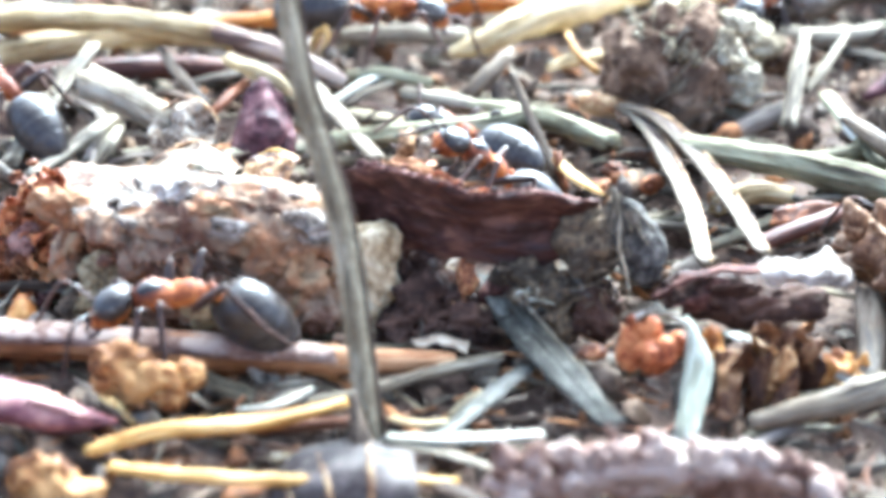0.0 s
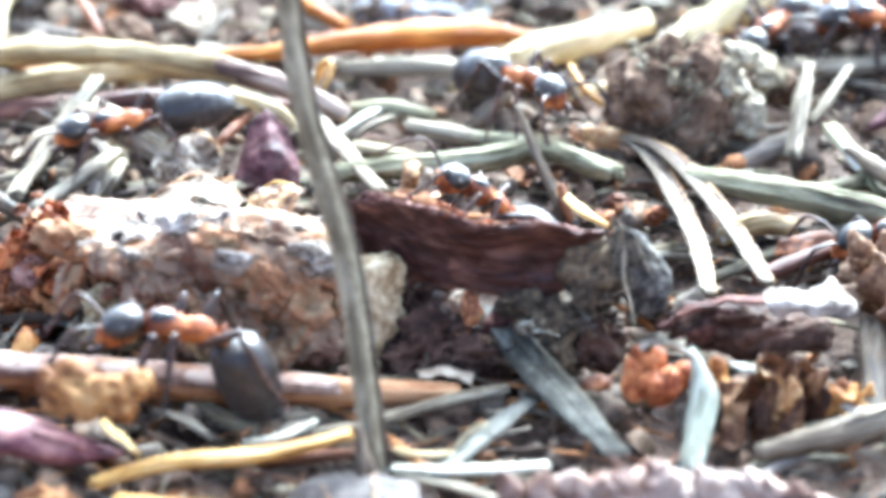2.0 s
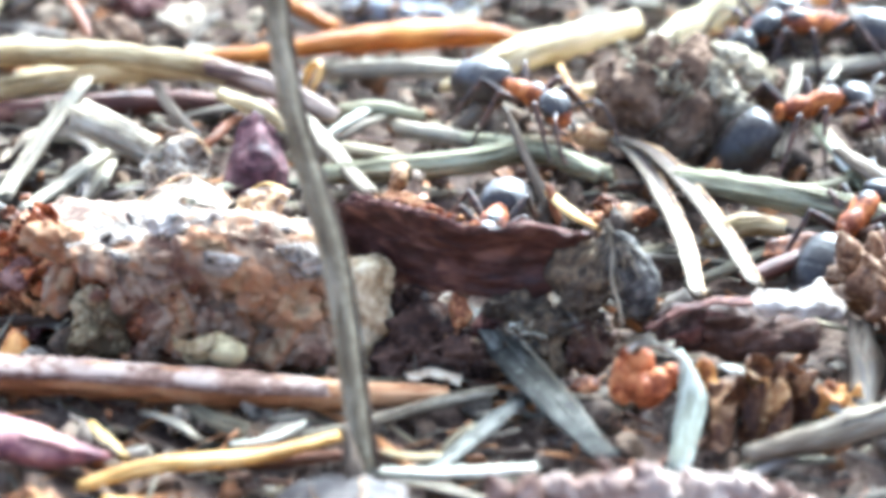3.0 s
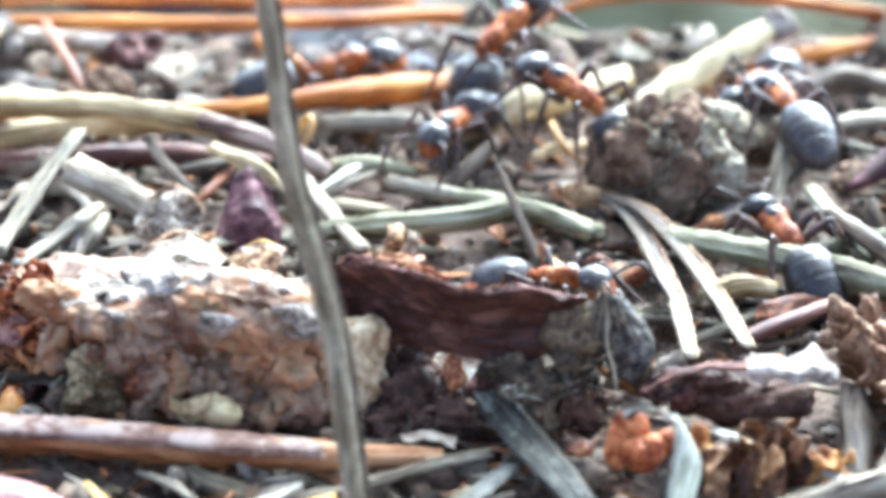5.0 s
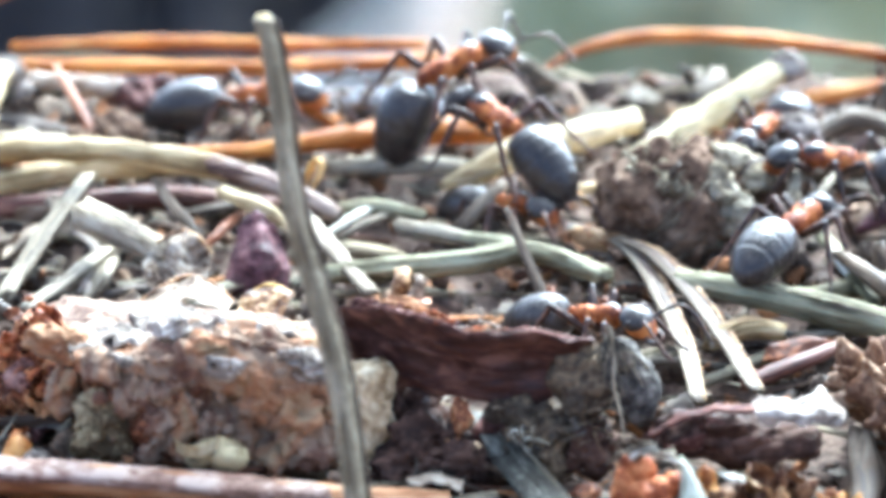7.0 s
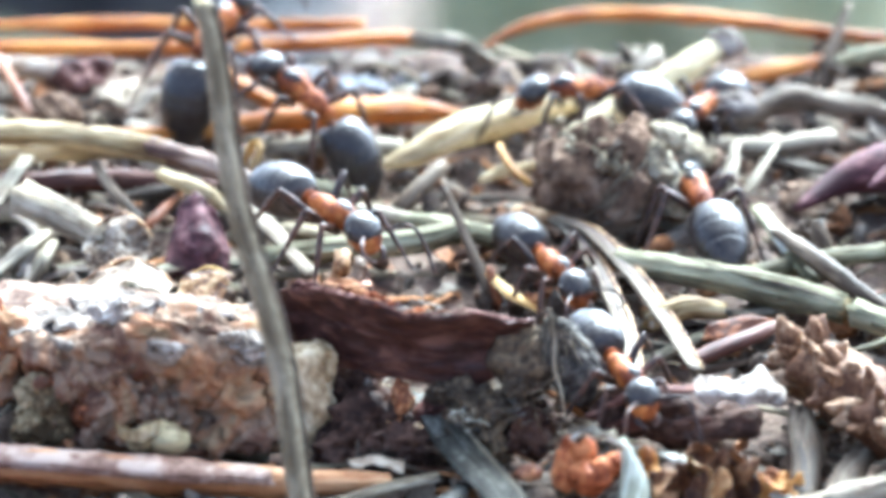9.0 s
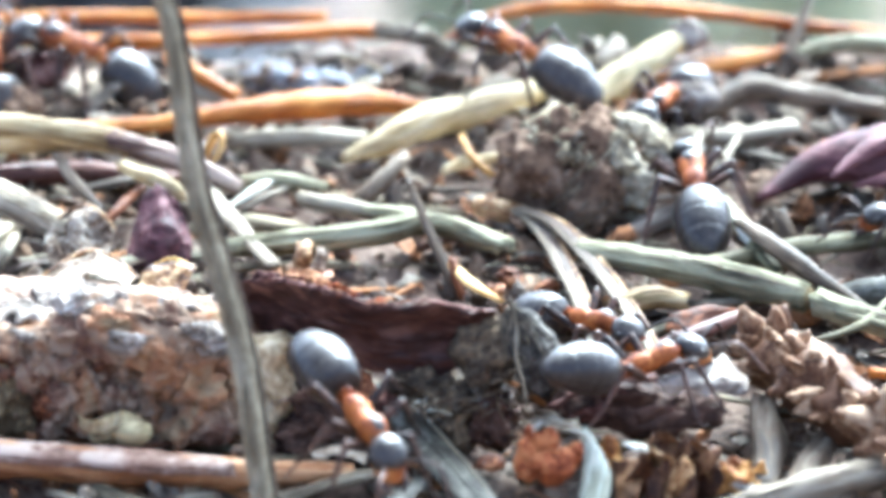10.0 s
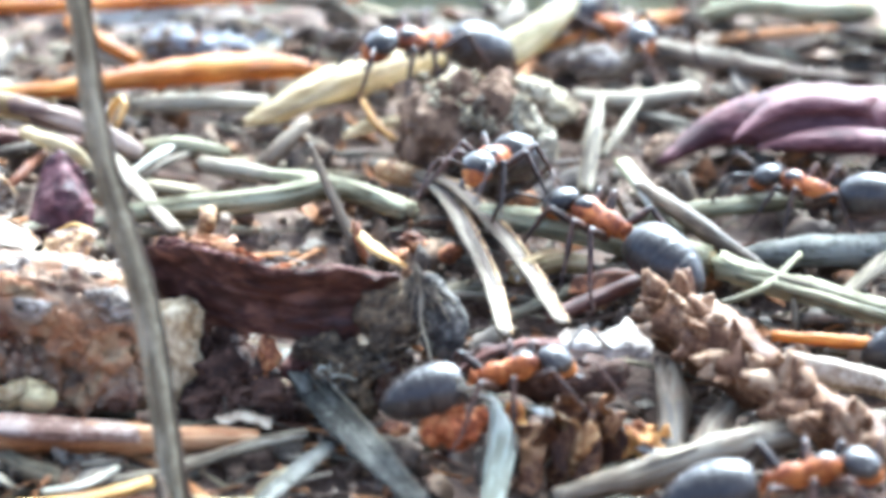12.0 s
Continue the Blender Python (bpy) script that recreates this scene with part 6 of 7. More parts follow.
# ---- forest floor beyond the mound ----
def far_things():
    blob("pale_stone", "pale grey slanting stone on the forest floor", "stone", far_stone, [((-40, 1000, -188), (7, 12, 85), (0, 40, 0))], rough=0.2, freq=0.03, fine=4)
    rnd = random.Random(5)
    for label, c, size in (("light green sunlit moss tussock", (78, 1050, -190), (60, 40, 90)), ("small green sunlit moss tuft", (-66, 760, -163), (12, 12, 46))):
        base = holder("moss_tussock", (c[0], c[1], -192), label, "moss")
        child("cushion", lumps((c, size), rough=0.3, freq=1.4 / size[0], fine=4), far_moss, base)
        for k in range(12):
            a = rnd.uniform(0, 6.28)
            p = (c[0] + math.cos(a) * size[0] * 0.75, c[1] - abs(math.sin(a)) * size[1] * 0.75, c[2] + size[2] * rnd.uniform(0.3, 0.75))
            child("tuft", lumps((p, (size[0] * 0.3, size[1] * 0.3, size[2] * 0.2)), rough=0.6, freq=4 / size[0], fine=3, sharp=0.2, seed=k), far_moss, base)
    # trunks added side by side to fill the dark side of the background
    for x, y, r in ((-97, 1120, 17), (-80, 1190, 19), (-56, 1140, 17), (-40, 1230, 18), (-20, 1160, 17), (-130, 1400, 24), (-57, 1500, 26), (-14, 1450, 14), (-150, 1250, 30), (190, 1500, 40)):
        tree = holder("tree_trunk", (x, y, -192), "bare conifer trunk with shade put into its bark colour", "tree")
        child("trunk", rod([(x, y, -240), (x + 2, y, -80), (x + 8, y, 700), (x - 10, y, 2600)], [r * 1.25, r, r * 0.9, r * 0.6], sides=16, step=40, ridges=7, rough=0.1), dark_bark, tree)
        for k in range(3):
            a = k * 2.1 + x
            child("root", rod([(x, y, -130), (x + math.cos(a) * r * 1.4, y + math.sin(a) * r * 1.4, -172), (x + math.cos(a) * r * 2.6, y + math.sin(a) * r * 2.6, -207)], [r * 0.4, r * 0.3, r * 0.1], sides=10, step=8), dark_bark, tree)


# sun and shade of the far floor are put into these base colours
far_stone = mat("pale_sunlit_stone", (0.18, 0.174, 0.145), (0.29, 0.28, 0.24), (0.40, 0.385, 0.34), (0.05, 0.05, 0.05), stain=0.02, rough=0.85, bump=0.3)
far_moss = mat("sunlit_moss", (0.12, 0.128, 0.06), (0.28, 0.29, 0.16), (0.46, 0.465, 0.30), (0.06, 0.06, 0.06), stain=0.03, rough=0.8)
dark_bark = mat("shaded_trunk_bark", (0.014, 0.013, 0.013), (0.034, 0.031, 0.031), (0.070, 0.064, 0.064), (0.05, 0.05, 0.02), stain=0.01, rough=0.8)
far_things()
stick("rosy_crest_stick", "rosy brown stick lying beyond the crest", [(-18.74, 23.26, 9.06), (-16.66, 24.55, 9.98), (-13.97, 26.81, 11.11)], [0.4, 0.45, 0.4], redstem, category="twig")


# ---- ants ----
def gaster_mesh():
    """An egg of overlapping plates; its origin is the joint at the waist."""
    bm = bmesh.new()
    rings, count, sides = [], 38, 22
    for i in range(count):
        s = i / (count - 1)
        fall = s ** 0.8
        r = math.sqrt(max(0.0, 1 - (2 * fall - 0.92) ** 2 / 1.17)) if 0 < i < count - 1 else 0.05
        plate = (s * 4.2) % 1.0
        r *= 1.0 - 0.06 * max(0.0, (plate - 0.8) / 0.2) + (0.015 if plate < 0.1 else 0)
        ring = []
        for k in range(sides):
            a = 2 * math.pi * k / sides
            ring.append(bm.verts.new((-0.1 - 2.9 * s, math.cos(a) * r * 0.93, math.sin(a) * r * 0.88 + 0.12 * math.sin(s * 3.1))))
        rings.append(ring)
    for a, b in zip(rings, rings[1:]):
        for k in range(sides):
            bm.faces.new((a[(k + 1) % sides], a[k], b[k], b[(k + 1) % sides]))
    bm.faces.new(rings[0])
    bm.faces.new(list(reversed(rings[-1])))
    return bm


LEGS = [((0.62, 0.28, -0.25), (1.15, 0.95, 0.35), (1.75, 1.45, -0.75), (2.05, 1.7, -1.3)),
        ((0.05, 0.30, -0.30), (0.10, 1.15, 0.50), (-0.05, 1.95, -0.75), (-0.10, 2.35, -1.3)),
        ((-0.55, 0.28, -0.28), (-1.25, 1.05, 0.60), (-2.15, 1.65, -0.70), (-2.75, 1.9, -1.3))]
ANT_MESH = {}


def piece(name, build, material, parent, key, at=(0, 0, 0), label=""):
    """A part of an ant; ants of one build share its mesh."""
    if key not in ANT_MESH:
        ob = part(name, build(), material, None, label)
        ANT_MESH[key] = ob.data
    else:
        ob = tagged(new(name, ANT_MESH[key]), label)
    ob.parent = parent
    ob.location = Vector(at) * MM
    return ob


def bodies(*rows, fine=3):
    def build():
        bm = bmesh.new()
        for centre, size, turn in rows:
            lump(bm, centre, size, turn, rough=0.06, freq=1.1, fine=fine)
        return bm
    return build


def pipe(points, radius, sides=7, **shape):
    def build():
        bm = bmesh.new()
        tube(bm, points, radius, sides=sides, step=0.12, rough=0.03, **shape)
        return bm
    return build


WAIST = Vector((-1.38, 0, -0.02))


def wood_ant(label, scale=1.0, nod=0):
    """A wood ant, its nose along +x, its origin in the middle of the thorax. Returns it with its abdomen, legs and feelers."""
    ant = new("wood_ant")
    thing(ant, label, "ant", "wood ants on the mound")
    ant.scale = (scale,) * 3
    piece("thorax", pipe([(1.02, 0, 0.02), (0.82, 0, 0.10), (0.5, 0, 0.16), (0.1, 0, 0.10), (-0.15, 0, 0.06), (-0.5, 0, 0.08), (-0.85, 0, -0.02), (-1.1, 0, -0.14)], [0.16, 0.36, 0.47, 0.40, 0.35, 0.40, 0.34, 0.12], sides=16), amber, ant, "thorax", label="amber-red thorax")
    piece("back_patch", bodies(((0.52, 0, 0.34), (0.42, 0.34, 0.29), (0, 6, 0))), jet, ant, "patch", label="dark patch on the thorax")
    piece("waist", bodies(((-1.22, 0, 0.0), (0.14, 0.27, 0.36), (0, 12, 0)), ((-1.2, 0, -0.16), (0.34, 0.13, 0.13), (0, 0, 0))), amber, ant, "waist")
    gaster = piece("gaster", gaster_mesh, jet, ant, "gaster", at=WAIST, label="grey-black plated abdomen")
    head = piece("head", bodies(((0.52, 0, -0.10), (0.66, 0.56, 0.46), (0, 22, 0)), ((0.9, 0, -0.32), (0.3, 0.4, 0.24), (0, 25, 0))), amber, ant, "head", at=(1.12, 0, 0.16))
    head.rotation_euler = (0, radians(nod), 0)
    piece("crown", bodies(((0.46, 0, 0.02), (0.64, 0.6, 0.44), (0, 20, 0))), jet, head, "crown", label="dark top of the head")
    feelers = []
    for side in (1, -1):
        piece("eye", bodies(((0.48, 0.55 * side, 0.10), (0.15, 0.08, 0.14), (0, 0, 0)), fine=2), jet, head, ("eye", side))
        piece("mandible", pipe([(1.0, 0.32 * side, -0.4), (1.25, 0.34 * side, -0.52), (1.42, 0.08 * side, -0.6)], [0.14, 0.12, 0.04], flat=0.6), legbrown, head, ("jaw", side))
        feeler = piece("antenna", pipe([(0, 0, 0), (0.45, 0.45 * side, 0.38), (0.85, 0.8 * side, 0.5), (1.25, 0.95 * side, 0.15), (1.6, 1.0 * side, -0.3), (1.95, 0.98 * side, -0.65)], [0.045, 0.055, 0.06, 0.06, 0.07, 0.05]), legbrown, head, ("feeler", side), at=(0.82, 0.2 * side, 0.02))
        feelers.append((feeler, side))
    legs = []
    for n, (hip, knee, ankle, foot) in enumerate(LEGS):
        for side in (1, -1):
            h, k, a, f = [Vector((p[0], p[1] * side, p[2])) for p in (hip, knee, ankle, foot)]
            leg = piece("leg", pipe([h - h, (k - h) * 0.25, (k - h) * 0.7, k - h, k + (a - k) * 0.12 - h, k + (a - k) * 0.55 - h, a - h, f - h, f - h + Vector((0.18, 0.15 * side, -0.02))], [0.16, 0.15, 0.15, 0.09, 0.09, 0.10, 0.06, 0.045, 0.03], most=40), legbrown, ant, ("leg", n, side), at=h)
            legs.append((leg, h, n, side))
    return ant, gaster, legs, feelers


def ant_pose(place, heading, pitch=0, roll=0):
    """Standing on the slope: heading 0 along +x, 90 up the slope; pitch lifts the nose."""
    lie = Euler((math.atan(SLOPE), 0, 0)).to_matrix().to_4x4()
    return Matrix.Translation(Vector(place) * MM) @ lie @ pose(0, 0, 0, 0, 0, heading) @ pose(0, 0, 0, roll, -pitch, 0)


ANTS = []


def ant_on_path(label, rows, scale=1.0, nod=0):
    """Rows: seconds, place, heading, how far the nose is lifted, how far the abdomen is raised (negative: it hangs)."""
    ANTS.append((wood_ant(label, scale, nod), [(t, place, turn[:2], turn[2]) for t, place, *turn in rows]))


ant_on_path("red and black wood ant hauling a tan crumb past the chunk",
    [(0, (-8.87, -9.00, 0.27), 188, -5, -53), (0.5, (-8.85, -9.00, 0.54), 196, 0, -61), (1, (-6.79, -10.50, 0.17), 244, 13, -57), (1.5, (-7.76, -10.50, 0.23), 232, 20, -48), (2, (-8.67, -10.00, 0.46), 188, 11, -63), (2.5, (-15.92, -10.00, 0.55), 181, -9, -80), (3, (-21.70, -10.00, 1.07), 170, 0, -55), (12, (-27.06, -10.00, 1.40), 170, 0, -55)], scale=1.2, nod=12)
ant_on_path("wood ant leaving over grey splinters",
    [(0, (-15.75, 7.28, 4.36), 125, 0, -25), (0.4, (-19.01, 9.29, 5.01), 135, 0, -25), (1, (-24.18, 11.43, 5.73), 150, 0, -25), (12, (-29.92, 11.84, 5.69), 150, 0, -25)], scale=1.0, nod=0)
ant_on_path("wood ant hurrying over straws and splinters",
    [(0, (0.33, 5.93, 2.93), 135, -7, -5), (0.5, (-1.33, 6.53, 3.78), 148, -1, -5), (1, (-3.17, 7.80, 4.02), 132, -7, 3), (1.5, (-5.84, 7.86, 4.96), 217, 7, -13), (2, (-11.60, 5.60, 4.42), 201, -1, 0), (2.5, (-15.67, 3.42, 2.89), 172, 0, -2), (3, (-20.99, 3.06, 2.98), 180, 0, -5), (12, (-28.81, 2.67, 2.92), 180, 0, -5)], scale=1.0, nod=0)
ant_on_path("wood ant climbing about behind the bud scale and over bark",
    [(0, (1.34, -2.00, 3.37), -158, 40, -12), (2.5, (1.23, -2.00, 3.04), -158, 40, -12), (2.7, (1.46, -1.50, 2.25), -125, 12, -12), (4.8, (4.21, 0.00, 2.18), -33, 15, -17), (5, (4.42, 0.00, 2.18), -37, 16, -17), (5.5, (4.36, 0.00, 2.22), -34, 18, -14), (6, (4.48, 0.00, 2.49), -35, 22, -16), (6.5, (5.07, 0.00, 2.21), -32, 15, -16), (6.7, (5.14, 0.00, 2.25), -33, 15, -16), (8.3, (8.42, -1.50, 3.04), -76, -1, -12), (8.6, (8.44, -3.00, 3.23), -85, -2, -12), (9, (8.11, -6.00, 1.10), -71, -1, -10), (9.5, (9.36, -7.50, 0.91), -42, 14, -7), (10, (10.23, -7.00, 1.38), 29, -1, 18), (10.6, (9.01, -6.50, 1.53), 60, 10, -9), (11, (9.22, -6.80, 1.66), 53, 8, -13), (11.5, (8.57, -9.00, -0.36), 10, -2, -7), (12, (8.54, -9.00, 0.32), 9, 7, -8)], scale=1.0, nod=8)
ant_on_path("wood ant walking down across the scale to the front stems",
    [(0, (-8.98, 24.63, 9.16), 0, 0, -14), (3.4, (-9.14, 24.63, 9.11), 0, 0, -14), (4.1, (-5.63, 18.98, 7.47), -10, 0, -14), (4.8, (-3.05, 16.57, 6.46), 9, 9, -13), (5, (-3.23, 16.96, 6.56), 9, 10, -11), (5.5, (-4.44, 18.15, 7.20), 15, 7, -11), (6, (-5.12, 17.19, 6.88), 16, -1, -11), (6.5, (-6.50, 17.61, 7.22), -12, 11, -12), (6.7, (-6.45, 17.50, 7.24), -13, 11, -12), (8.3, (-6.59, 10.16, 5.47), -2, 1, -14), (8.6, (-5.23, 9.60, 5.21), -7, 1, -14), (9, (-1.58, 1.00, 5.15), -53, 1, -17), (9.5, (-0.98, -4.00, 3.51), -77, -8, -21), (10, (0.71, -11.00, 0.40), -64, -13, -10), (10.5, (3.78, -14.50, -0.78), -57, 17, -13), (11, (9.42, -14.00, -0.35), 14, -2, 4), (11.5, (16.66, -14.50, -1.84), -5, 1, -7), (12, (17.72, -14.50, -1.80), 4, 7, -6)], scale=1.1, nod=10)
ant_on_path("wood ant with raised abdomen on the soil ball",
    [(0, (18.92, 16.04, 7.17), 180, 0, -30), (2, (16.81, 15.16, 6.91), 180, 0, -30), (3, (13.74, 14.31, 6.54), 185, 0, -30), (3.2, (13.92, 14.50, 6.70), 180, 0, -30), (4.8, (12.92, 12.30, 6.54), 109, -7, -24), (5, (12.84, 11.75, 6.37), 106, -12, -25), (5.5, (12.68, 11.15, 6.32), 109, -17, -21), (6, (13.96, 10.22, 5.94), 160, 0, -30), (6.7, (14.37, 10.02, 5.93), 170, 0, -30), (8.3, (9.96, 11.22, 6.90), 219, 13, -29), (8.6, (9.10, 14.05, 6.93), 187, 11, -41), (9, (7.47, 14.52, 6.98), 186, 0, -31), (9.5, (5.62, 14.98, 7.44), 154, -12, -20), (10, (6.28, 16.27, 8.12), 139, 3, -17), (10.5, (6.53, 16.36, 8.16), 139, 2, -19), (11, (6.59, 16.42, 8.13), 147, 5, -22), (11.5, (6.14, 14.82, 7.59), 187, 5, -29), (12, (6.57, 13.70, 7.22), 210, 12, -19)], scale=1.06, nod=12)
ant_on_path("wood ant crossing the crest straws towards another ant",
    [(0, (19.92, 13.43, 6.32), 180, 0, -48), (1.5, (16.63, 13.43, 6.41), 180, 0, -48), (2.3, (15.09, 14.22, 6.82), 140, 0, -48), (2.6, (14.25, 12.94, 6.40), 90, 0, -48), (2.8, (14.04, 10.56, 5.57), 45, 0, -48), (3, (13.39, 7.82, 4.65), 20, 0, -48), (3.2, (12.30, 6.78, 4.19), 20, 0, -48), (3.7, (11.32, 11.24, 5.58), 60, 0, -48), (4.2, (8.92, 11.63, 5.65), 110, 0, -48), (4.8, (6.21, 9.00, 6.27), 156, 9, -40), (5, (5.07, 10.41, 6.93), 142, 11, -42), (5.5, (3.73, 12.41, 7.61), 140, 17, -39), (6, (2.31, 13.93, 7.79), 132, 10, -45), (6.5, (2.00, 11.90, 7.36), 130, -1, -33), (6.7, (2.02, 11.81, 7.36), 130, -1, -33), (8.3, (0.60, 9.45, 6.59), 134, -4, -39), (8.6, (-0.23, 10.99, 6.85), 151, 13, -54), (9, (-2.69, 12.16, 7.28), 145, 23, -36), (9.5, (-7.66, 17.33, 7.43), 152, 8, -44), (10, (-10.09, 18.44, 7.79), 162, 10, -37), (10.5, (-9.47, 17.53, 7.71), 161, 10, -46), (11, (-12.97, 17.22, 7.41), 200, 5, -59), (12, (-17.14, 16.02, 6.94), 170, 0, -48)], scale=1.1, nod=15)
ant_on_path("wood ant rearing up among the crest needles",
    [(0, (5.25, 26.68, 9.62), 70, 0, -66), (3.4, (5.08, 26.68, 9.59), 70, 0, -66), (4.2, (3.95, 19.82, 8.03), 65, 0, -66), (4.8, (3.57, 13.53, 7.72), 63, 3, -80), (5, (2.86, 14.61, 8.38), 50, 16, -74), (5.5, (1.45, 15.78, 9.18), 30, 4, -73), (6, (0.79, 16.13, 9.21), 32, 8, -62), (6.5, (0.69, 14.85, 8.78), 33, 7, -64), (6.7, (0.72, 14.49, 8.83), 33, 7, -64), (8.3, (-1.83, 12.57, 7.85), 50, -1, -81), (8.6, (-2.99, 14.20, 8.60), 63, 2, -76), (9, (-5.86, 15.20, 9.13), 64, 10, -61), (9.5, (-10.75, 16.96, 8.98), 57, -21, -44), (10, (-13.06, 18.26, 7.60), 100, 0, -66), (11, (-17.32, 17.27, 7.34), 120, 0, -66), (12, (-19.21, 16.05, 6.96), 120, 0, -66)], scale=1.18, nod=10)
ant_on_path("dark wood ant crouching among grey straws",
    [(0, (-1.98, 11.37, 6.44), -10, 0, -14), (0.5, (-0.04, 9.54, 5.87), -10, 0, -14), (1, (0.99, 8.40, 5.55), -70, 14, -23), (1.5, (2.15, 8.31, 5.32), -63, 6, -15), (2, (2.74, 8.67, 5.40), -55, 11, -15), (2.5, (2.64, 8.48, 5.25), -58, 11, -15), (3, (3.24, 7.85, 5.09), -53, 6, -14), (3.2, (3.22, 7.18, 5.28), -53, 6, -14), (4, (2.98, 10.33, 5.48), -80, 0, -14), (4.8, (1.50, 10.31, 5.72), -120, 31, -30), (5, (0.81, 10.72, 5.56), -114, 8, -18), (5.5, (0.58, 9.99, 4.85), -84, 10, -18), (6, (2.06, 10.17, 3.96), -57, 13, -19), (6.5, (2.28, 10.13, 4.23), -51, 20, -18), (6.7, (2.32, 10.22, 4.19), -51, 20, -18), (8.3, (6.26, 5.99, 5.25), -4, -2, -9), (8.6, (6.53, 5.79, 5.16), -23, 7, -20), (9, (6.16, 3.55, 2.69), -65, 0, -14), (9.5, (7.87, 1.10, 1.03), -58, 3, -16), (10, (8.65, -0.82, 1.31), -44, 9, -20), (10.3, (10.69, -0.74, 1.37), 5, 0, -14), (10.6, (13.16, -1.26, 0.90), 0, 0, -14), (11, (18.09, -3.12, 0.34), -5, 0, -14), (11.5, (21.36, -2.74, 0.45), 0, 0, -14), (12, (25.07, -3.96, 0.06), 0, 0, -14)], scale=1.0, nod=14)
ant_on_path("large wood ant between the soil ball and the green stem",
    [(0, (17.19, -0.66, 1.37), 200, 0, -36), (1, (16.51, 0.34, 1.71), 200, 0, -36), (2, (15.54, -0.17, 1.54), 190, 0, -36), (2.7, (15.34, -0.13, 1.53), 120, 0, -36), (3, (14.52, 1.35, 1.96), 60, 0, -36), (3.2, (15.55, 2.29, 2.34), 50, 0, -36), (4, (12.91, 4.01, 3.05), 90, 0, -36), (4.8, (11.12, 3.99, 2.76), 115, -4, -36), (5, (12.32, 4.48, 3.03), 112, -4, -37), (5.5, (11.91, 7.13, 4.36), 102, 8, -36), (6, (12.67, 6.00, 4.59), 64, -16, -19), (6.5, (12.77, 6.00, 4.50), 61, -13, -16), (6.7, (12.79, 6.00, 4.48), 61, -13, -16), (8.3, (12.90, 8.68, 4.85), 66, -3, -26), (8.6, (12.41, 7.75, 4.22), 72, -9, -23), (9, (11.46, 7.90, 4.39), 101, -9, -21), (9.5, (11.78, 8.33, 4.41), 104, -14, -17), (10, (12.68, 8.56, 4.60), 93, -5, -20), (10.5, (12.81, 8.40, 4.91), 83, -2, -28), (11, (11.65, 6.51, 4.23), 102, -9, -23), (11.5, (11.22, 2.64, 3.13), 116, 12, -31), (12, (12.29, 1.65, 3.07), 133, -3, -18)], scale=1.12, nod=8)
ant_on_path("dark wood ant climbing over the soil ball",
    [(0, (11.90, 14.88, 6.29), -120, 0, -30), (10.5, (11.99, 14.88, 6.14), -120, 0, -30), (11, (10.35, 11.95, 4.11), -107, -2, -28), (11.3, (11.24, 9.99, 6.16), -130, 0, -30), (11.5, (8.87, 5.84, 4.72), -102, -2, -25), (12, (8.74, 3.47, 4.87), -114, 17, -20)], scale=0.97, nod=10)
ant_on_path("orange and grey wood ant coming along a straw",
    [(0, (23.85, 5.74, 3.84), 180, 0, 10), (9, (23.13, 5.75, 3.84), 180, 0, 10), (10, (20.29, 5.19, 3.71), 180, 0, 10), (10.5, (18.86, 4.68, 3.72), 123, -1, 17), (11, (19.40, 5.21, 3.63), 125, 2, 15), (11.5, (19.89, 4.87, 3.60), 159, 6, 19), (12, (19.79, 4.65, 3.54), 160, 6, 16)], scale=0.88, nod=8)
ant_on_path("wood ant on the crest beyond the cream straw",
    [(0, (4.99, 36.00, 1.92), 0, 0, 5), (10.3, (5.23, 36.00, 1.26), 0, 0, 5), (11, (8.72, 20.58, 8.18), 0, 0, 5), (11.5, (11.86, 18.94, 7.48), -50, 15, -4), (12, (14.19, 17.47, 7.03), -57, 8, -2)], scale=0.95, nod=8)

# the crumb that one of them hauls
hauled = new("hauled_crumb")
thing(hauled, "orange-tan crumb of resin held in an ant's jaws", "crumb")
for k, (c, s) in enumerate((((0, 0, 0), (1.1, 0.85, 0.95)), ((1.0, -0.2, -0.3), (0.95, 0.7, 0.75)), ((-0.7, 0.1, 0.4), (0.7, 0.6, 0.6)), ((1.8, -0.1, 0.0), (0.55, 0.5, 0.6)), ((-0.9, 0, -0.4), (0.5, 0.5, 0.5)))):
    part("grain", lumps((c, s, (k * 40, k * 25, 0)), rough=0.45, freq=1.2, fine=4, sharp=0.15, seed=k), tan, hauled)


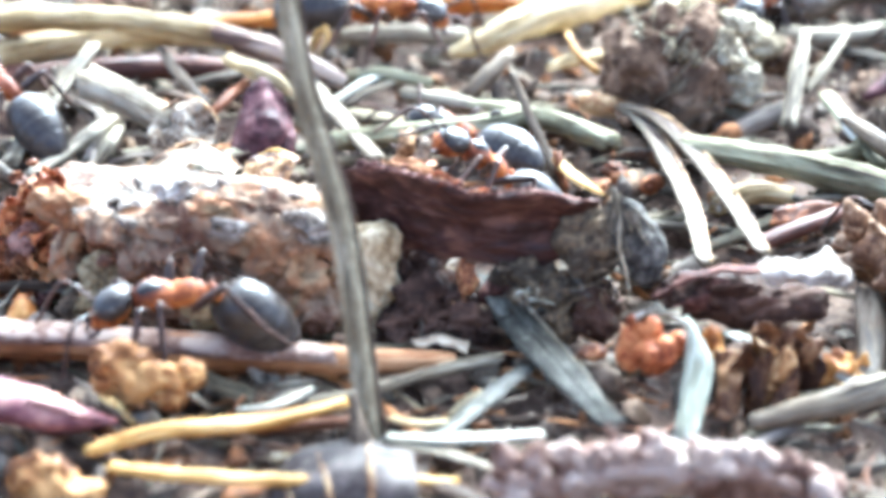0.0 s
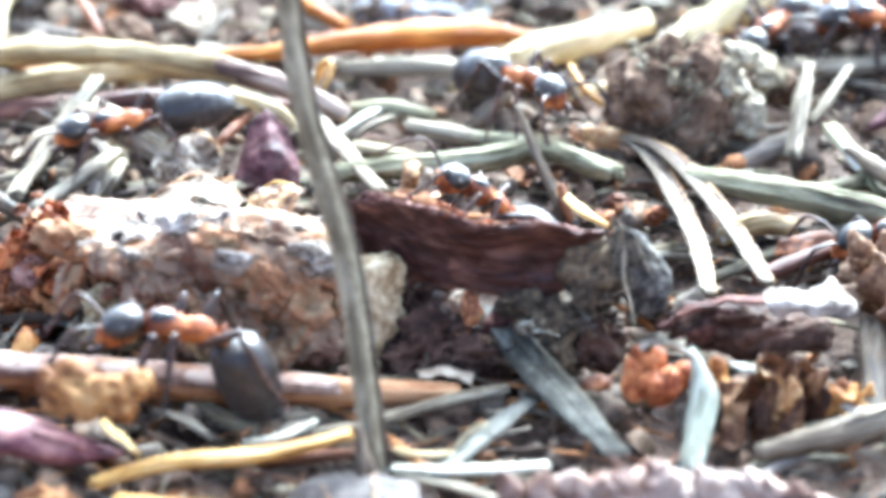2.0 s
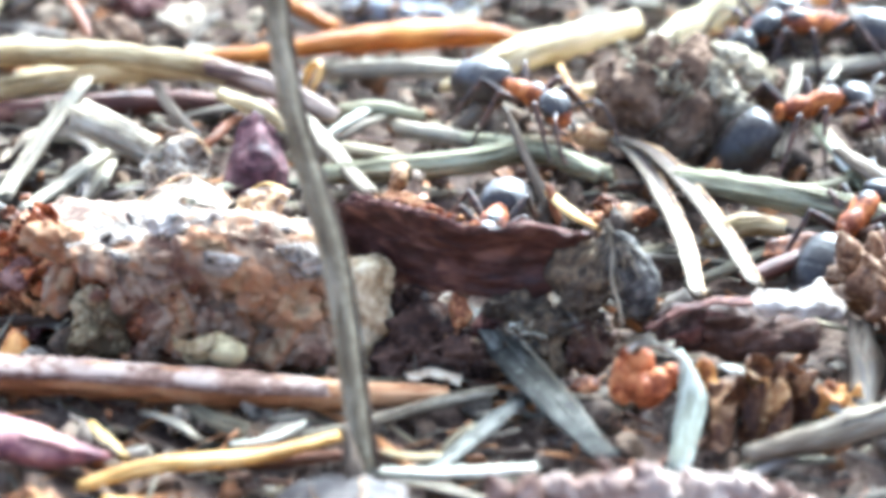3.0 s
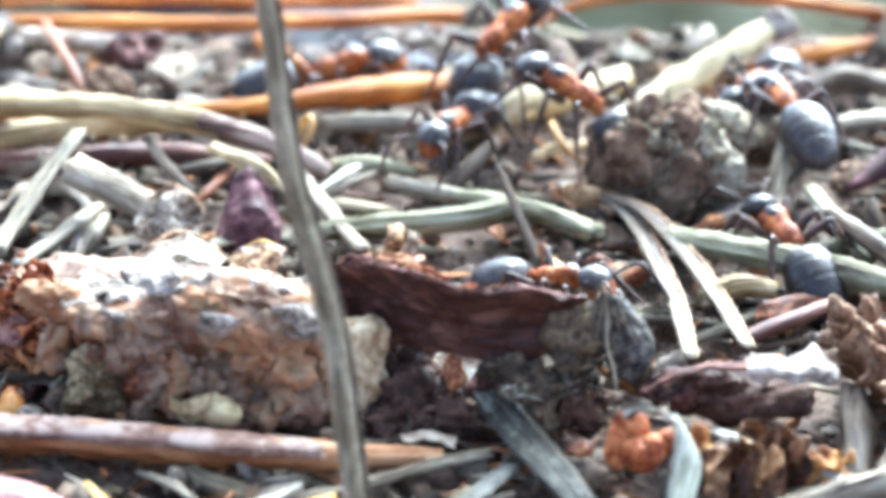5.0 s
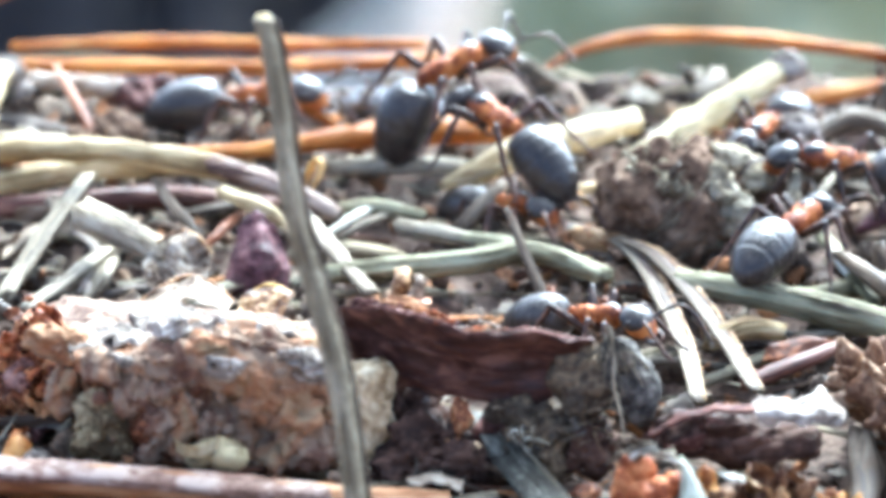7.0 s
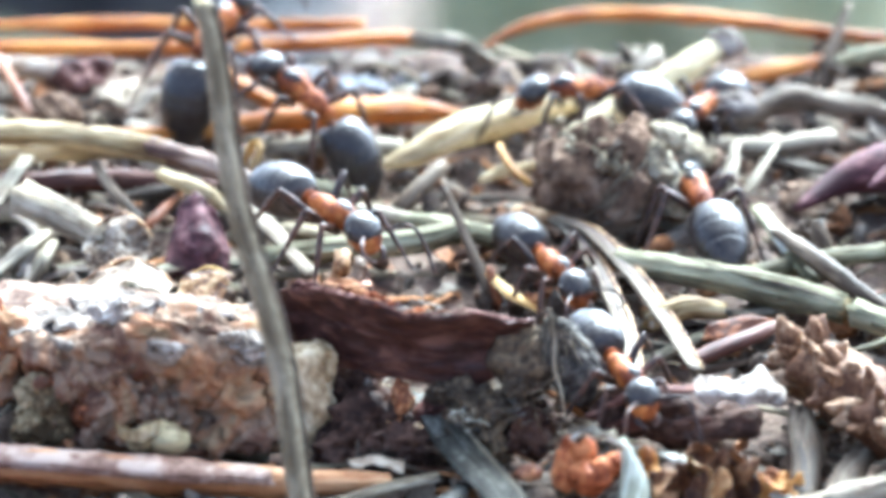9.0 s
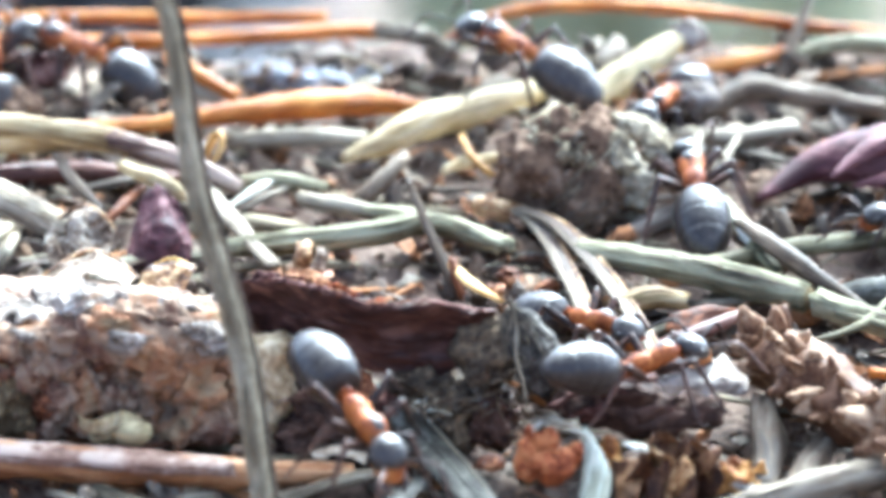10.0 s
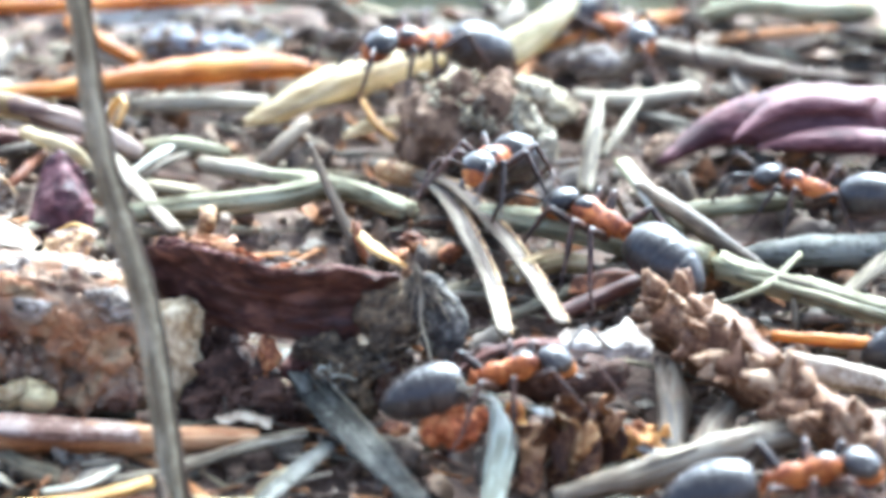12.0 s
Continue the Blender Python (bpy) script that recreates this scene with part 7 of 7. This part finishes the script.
def motions():
    walk(hauled, [(t, Matrix.Translation(Vector(p) * MM) @ pose(0, 0, 0, 0, a, a * 0.5)) for t, p, a in (
        (0, (-9.98, -11.00, -1.73), 0), (0.5, (-11.28, -11.00, -1.33), 0), (1.0, (-8.11, -12.50, -1.92), 15), (1.5, (-9.95, -12.50, -1.68), 5), (2.0, (-11.68, -12.00, -0.99), -10), (2.3, (-14.80, -12.00, -0.89), -20), (3.0, (-22.87, -12.00, 0.75), -20), (12, (-28.25, -12.00, 0.75), -20))])
    for n, ((ant, gaster, legs, feelers), rows) in enumerate(ANTS):
        walk(ant, [(t, ant_pose(place, *turn)) for t, place, turn, droop in rows])
        walk(gaster, [(t, Matrix.Translation(WAIST * MM) @ pose(0, 0, 0, 0, droop, 0)) for t, place, turn, droop in rows])
        rnd = random.Random(n)
        times = [k * 0.1 for k in range(121)]
        # how far it has walked by each tenth of a second; the legs keep step with that
        gone, far = [], 0.0
        for t in times:
            if t > 0:
                k = max(i for i in range(len(rows)) if rows[i][0] < t + 1e-6 and i < len(rows) - 1)
                a, b = rows[k], rows[k + 1]
                speed = (Vector(b[1]) - Vector(a[1])).length / (b[0] - a[0])
                turn = abs(b[2][0] - a[2][0]) / (b[0] - a[0]) * 0.03
                far += min(speed + turn, 14) * 0.1
            gone.append(far)
        for leg, hip, order, side in legs:
            phase = 0.0 if (order + (side > 0)) % 2 else math.pi
            lean = rnd.uniform(-7, 7)
            keys = []
            for k, (t, s) in enumerate(zip(times, gone)):
                if 0 < k < 120 and gone[k + 1] - gone[k - 1] < 0.1 and k % 10:
                    continue
                w = s * 2 * math.pi / 3.2 + phase
                keys.append((t, Matrix.Translation(hip * MM) @ pose(0, 0, 0, -side * 7 * max(0, math.sin(w)) + lean * 0.4, 0, side * 15 * math.cos(w) + lean)))
            walk(leg, keys)
        for feeler, side in feelers:
            beat, base = rnd.uniform(5, 9), rnd.uniform(0, 6)
            at = Vector((0.82, 0.2 * side, 0.02)) * MM
            walk(feeler, [(t, Matrix.Translation(at) @ pose(0, 0, 0, 0, 9 * math.sin(beat * 0.8 * t + base), 12 * math.sin(beat * t + base))) for t in times[::4]])


motions()
